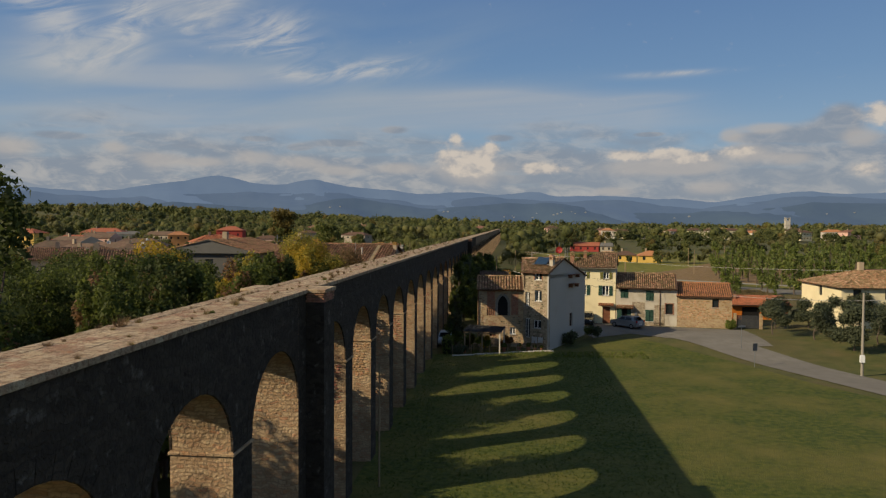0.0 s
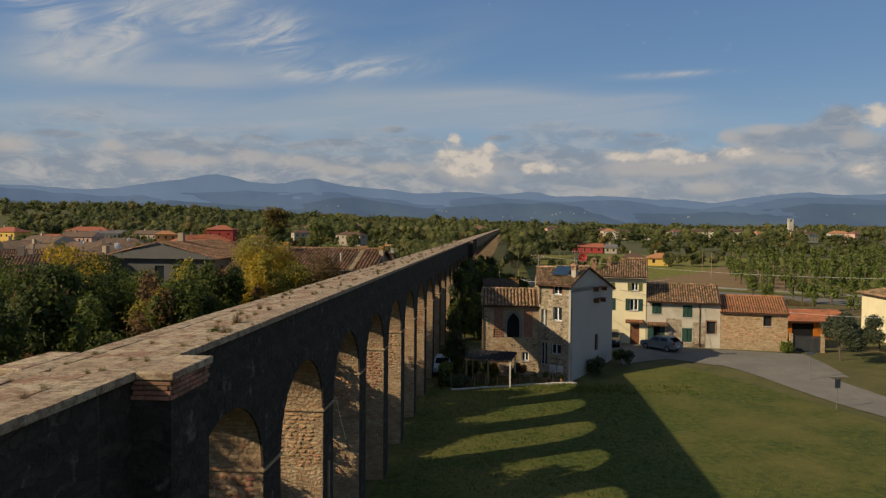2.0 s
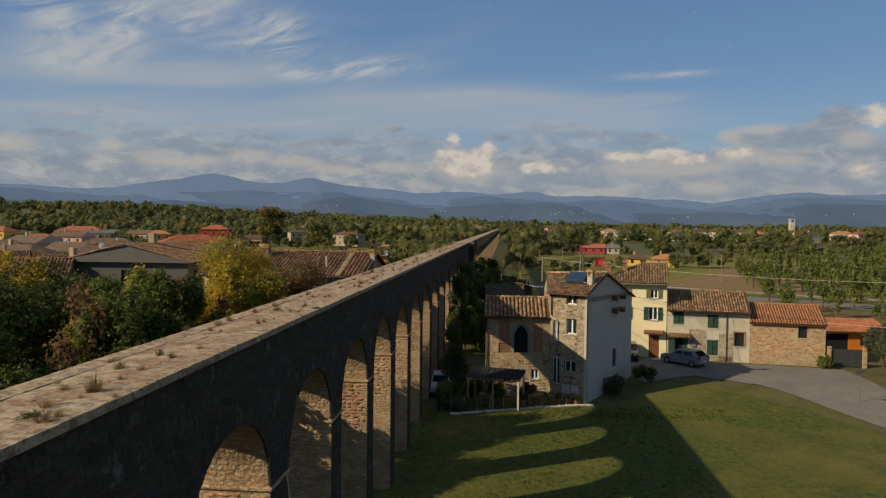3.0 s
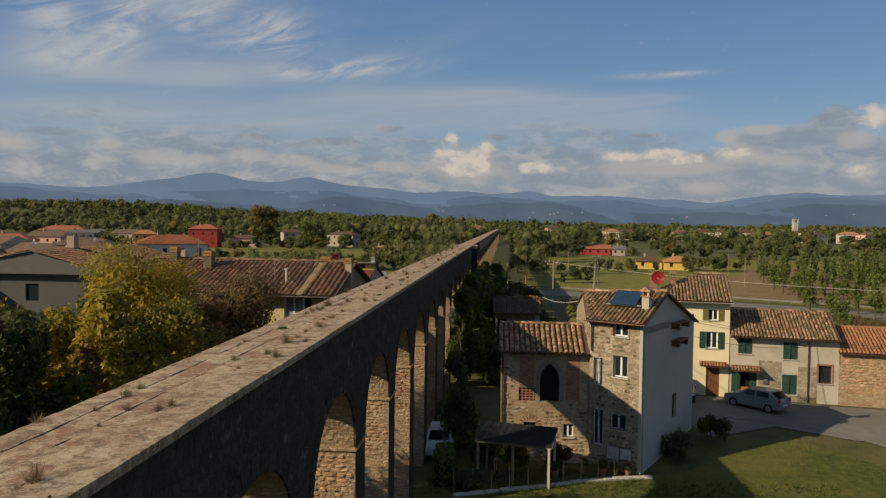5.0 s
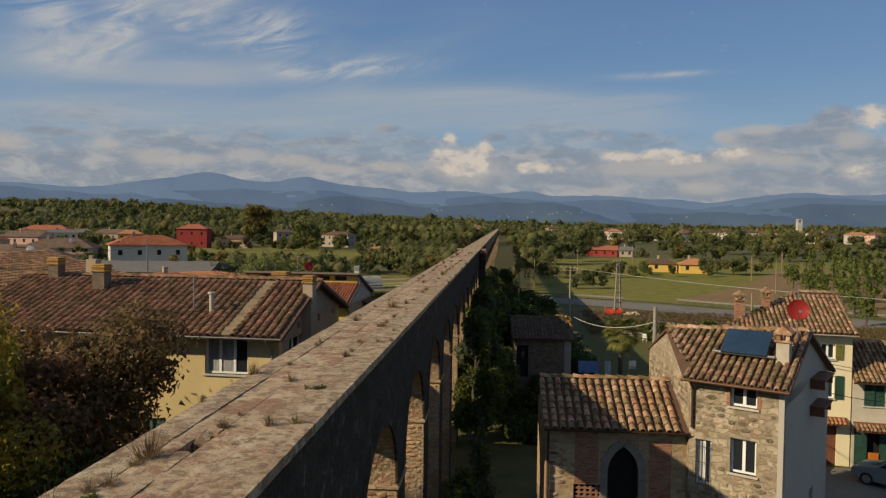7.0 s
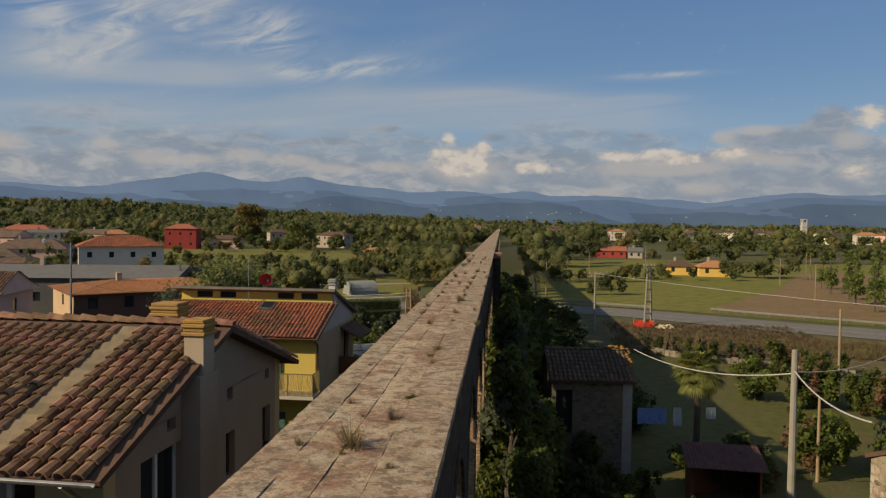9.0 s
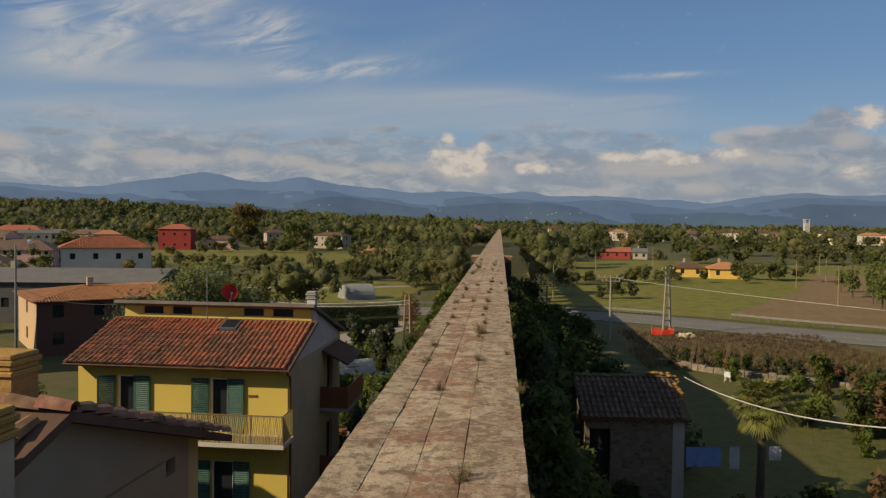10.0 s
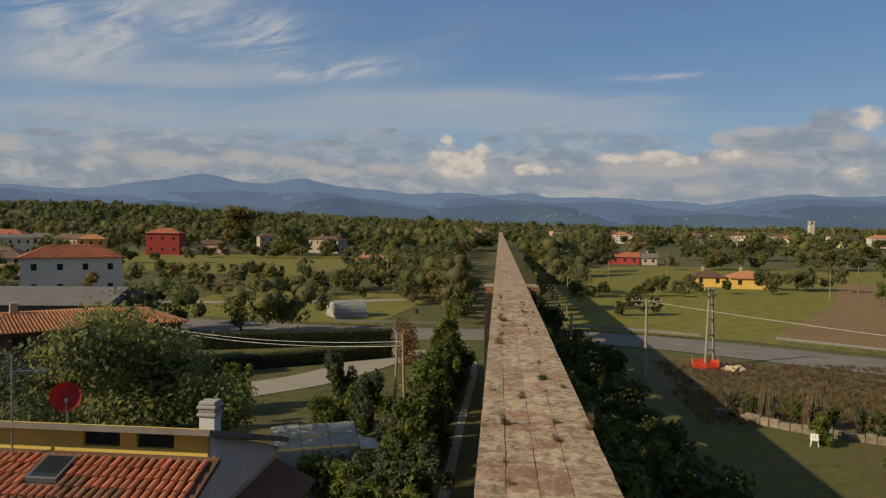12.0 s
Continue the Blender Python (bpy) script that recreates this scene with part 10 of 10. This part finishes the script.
def potted_tree(x, y):
    """A big garden pot with a round leafy bush on a stem."""
    t = thing("potted_bush", "large round green bush in a pale terracotta tub on the terrace", "potted plant", pose(x, y, gh(x, y) + .06))
    bm = bmesh.new()
    tube(bm, (0, 0, 0), (0, 0, .55), .30, .42, 16)
    tube(bm, (0, 0, .55), (0, 0, .66), .46, .46, 16)
    part("tub", bm, M_POT, t)
    bm = bmesh.new()
    limb(bm, [(0, 0, .5), (.03, .02, .9), (0, 0, 1.5)], .06, .04, 7)
    part("stem", bm, M_BARK, t)
    v, f = leaf_cloud([(0, 0, 1.75, .85, .85, .8), (.35, -.2, 1.45, .6, .6, .55), (-.4, .1, 1.5, .6, .6, .6), (.1, .2, 2.3, .55, .55, .5)], 3400, .12, np.random.default_rng(77))
    part("foliage", leaf_mesh("foliage", v, f, L_FRESH), None, t)


draped("terrace", [(-12.6, 109.2), (-8.2, 109.2), (-8.0, 117.8), (-12.2, 118.2)], M_CONCRETE, 0.06, "grey paved terrace behind the yellow house", "pavement")
potted_tree(-9.9, 116.2)

# ---------------------------------------------------------------- single stones of the walls
def stone_meshes(mat, name="stone"):
    """Eight rough stones, half sunk in the wall: outline in x and z, standing out towards -y."""
    out = []
    for s in range(8):
        r = random.Random(s + 40)
        n = 7
        bm = bmesh.new()
        rim = []
        for k in range(n):
            a = math.tau * (k + r.uniform(-.25, .25)) / n
            rim.append((math.cos(a) * r.uniform(.42, .54), math.sin(a) * r.uniform(.40, .52)))
        low = [bm.verts.new((x, .02, z)) for x, z in rim]
        mid = [bm.verts.new((x * .96, -.55, z * .96)) for x, z in rim]
        top = [bm.verts.new((x * .66 + r.uniform(-.03, .03), -1.0 + r.uniform(-.15, .15), z * .66)) for x, z in rim]
        for k in range(n):
            j = (k + 1) % n
            bm.faces.new((low[k], low[j], mid[j], mid[k]))
            bm.faces.new((mid[k], mid[j], top[j], top[k]))
        bm.faces.new(top)
        bmesh.ops.recalc_face_normals(bm, faces=bm.faces[:])
        me = bpy.data.meshes.new(name)
        bm.to_mesh(me)
        bm.free()
        me.materials.append(mat)
        out.append(me)
    return out


def stones_on(wall, area, holes, count, size, meshes, seed, name="stone", proud=.022):
    """Stones in rough courses over one wall's outer face, clear of its openings; area: x0, x1, z0, z1 in the wall's plane."""
    r = random.Random(seed)
    x0, x1, z0, z1 = area
    z, made = z1, 0
    while z > z0 and made < count:
        ch = size[1] * r.uniform(.7, 1.25)
        x = x0 + r.uniform(0, .1)
        while x < x1 and made < count:
            w = size[0] * r.uniform(.55, 1.5)
            hh = ch * r.uniform(.75, 1.0)
            cx, cz = x + w / 2, z - ch / 2 + r.uniform(-.02, .02)
            x += w + r.uniform(.015, .05)
            if cx + w / 2 > x1 or any(a - w * .5 - .13 < cx < a + c + w * .5 + .13 and b - hh * .5 - .1 < cz < b + d + hh * .5 + .13 for a, b, c, d in holes) or r.random() < .12:
                continue
            m = pose(cx, 0, cz, 0, r.uniform(-7, 7), 0) @ Matrix.Diagonal((w, proud * r.uniform(.6, 1.5), hh, 1))
            part(name, meshes[r.randrange(8)], None, wall, m=m)
            made += 1
        z -= ch + r.uniform(.005, .02)


def dress_walls():
    rubble, pier_stones, old = stone_meshes(M_STONE_PIECE), stone_meshes(M_PIER_PIECE), stone_meshes(M_BRICK_PIECE, "brick_stone")

    def walls(name):
        return [o for o in bpy.data.objects[name].children if o.name.startswith("wall")]

    front = walls("stone_house")[0]
    stones_on(front, (.05, 2.9, .2, 8.25), [(1.38, 7.55, 0.88, 0.78), (1.42, 5.25, 0.85, 1.2), (1.28, 2.3, 0.95, 0.9), (0.24, 4.6, 0.55, 1.6), (0.24, 1.2, 0.62, 2.1)], 290, (.30, .19), rubble, 1)
    side = walls("stone_house")[3]
    stones_on(side, (.1, 6.1, 5.4, 8.15), [], 190, (.32, .2), rubble, 2)
    stones_on(walls("chapel")[0], (.05, 5.02, .3, 6.35), [(1.92, 3.2, 1.75, 2.95), (.95, 3.4, 1.2, 2.9), (1.1, 1.2, 1.2, 1.55), (3.59, 1.44, .62, .78), (3.68, 3.55, .86, 2.45)], 200, (.34, .2), rubble, 3)
    stones_on(walls("brick_barn")[0], (.05, 6.3, 1.0, 4.7), [(4.1, 3.5, .8, 1.1)], 150, (.36, .2), pier_stones, 4)
    piers = sorted((o for o in aqueduct.children if o.name.startswith("pier")), key=lambda o: o.matrix_local.translation.y)
    for i, p in enumerate(piers[8:17]):
        face = part("pier_face", pier_face(), None, p)
        stones_on(face, (XL + .04, XR - .04, 1.4, 6.75), [], 62, (.26, .13), pier_stones if i % 3 else old, 20 + i, proud=.03)


def pier_face():
    bm = bmesh.new()
    box(bm, XL + .02, XR - .02, -.004, .01, -.3, SPRING - .14)
    me = bpy.data.meshes.new("pier_face")
    bm.to_mesh(me)
    bm.free()
    me.materials.append(M_PIER)
    return me


dress_walls()


# ---------------------------------------------------------------- the plan, laid out to its true length
PLAN_Y = ([-900, 0, 150, 250, 400, 900, 6000], [-900, 0, 155.7, 256, 408, 900, 6000])


def true_place(p):
    """The plan above runs a few parts in a hundred short along the aqueduct, most on the village side."""
    village = sstep(-3, -9, p.x) * sstep(50, 66, p.y) * (1 - sstep(98, 116, p.y))
    outer = sstep(-15, -80, p.x) * sstep(60, 130, p.y) * (1 - sstep(500, 900, p.y))
    return Vector((p.x + .0068 * p.y * sstep(150, 400, p.y), float(np.interp(p.y, *PLAN_Y)) + 1.3 * village + .04 * p.y * outer, p.z - .3 * village * sstep(1, 4, p.z)))


def lay_out(ob, done):
    if ob.matrix_basis != Matrix():
        ob.location = true_place(ob.location)
        return
    if ob.type == "MESH" and ob.data.name not in done:
        done.add(ob.data.name)
        for v in ob.data.vertices:
            v.co = true_place(v.co)
    for child in ob.children:
        lay_out(child, done)


FIXED = ("camera", "sun", "aqueduct", "weed", "mountains", "middle_hills", "foothills", "far_village")
laid = set()
for ob in [o for o in bpy.data.objects if o.parent is None and not o.name.startswith(FIXED)]:
    lay_out(ob, laid)
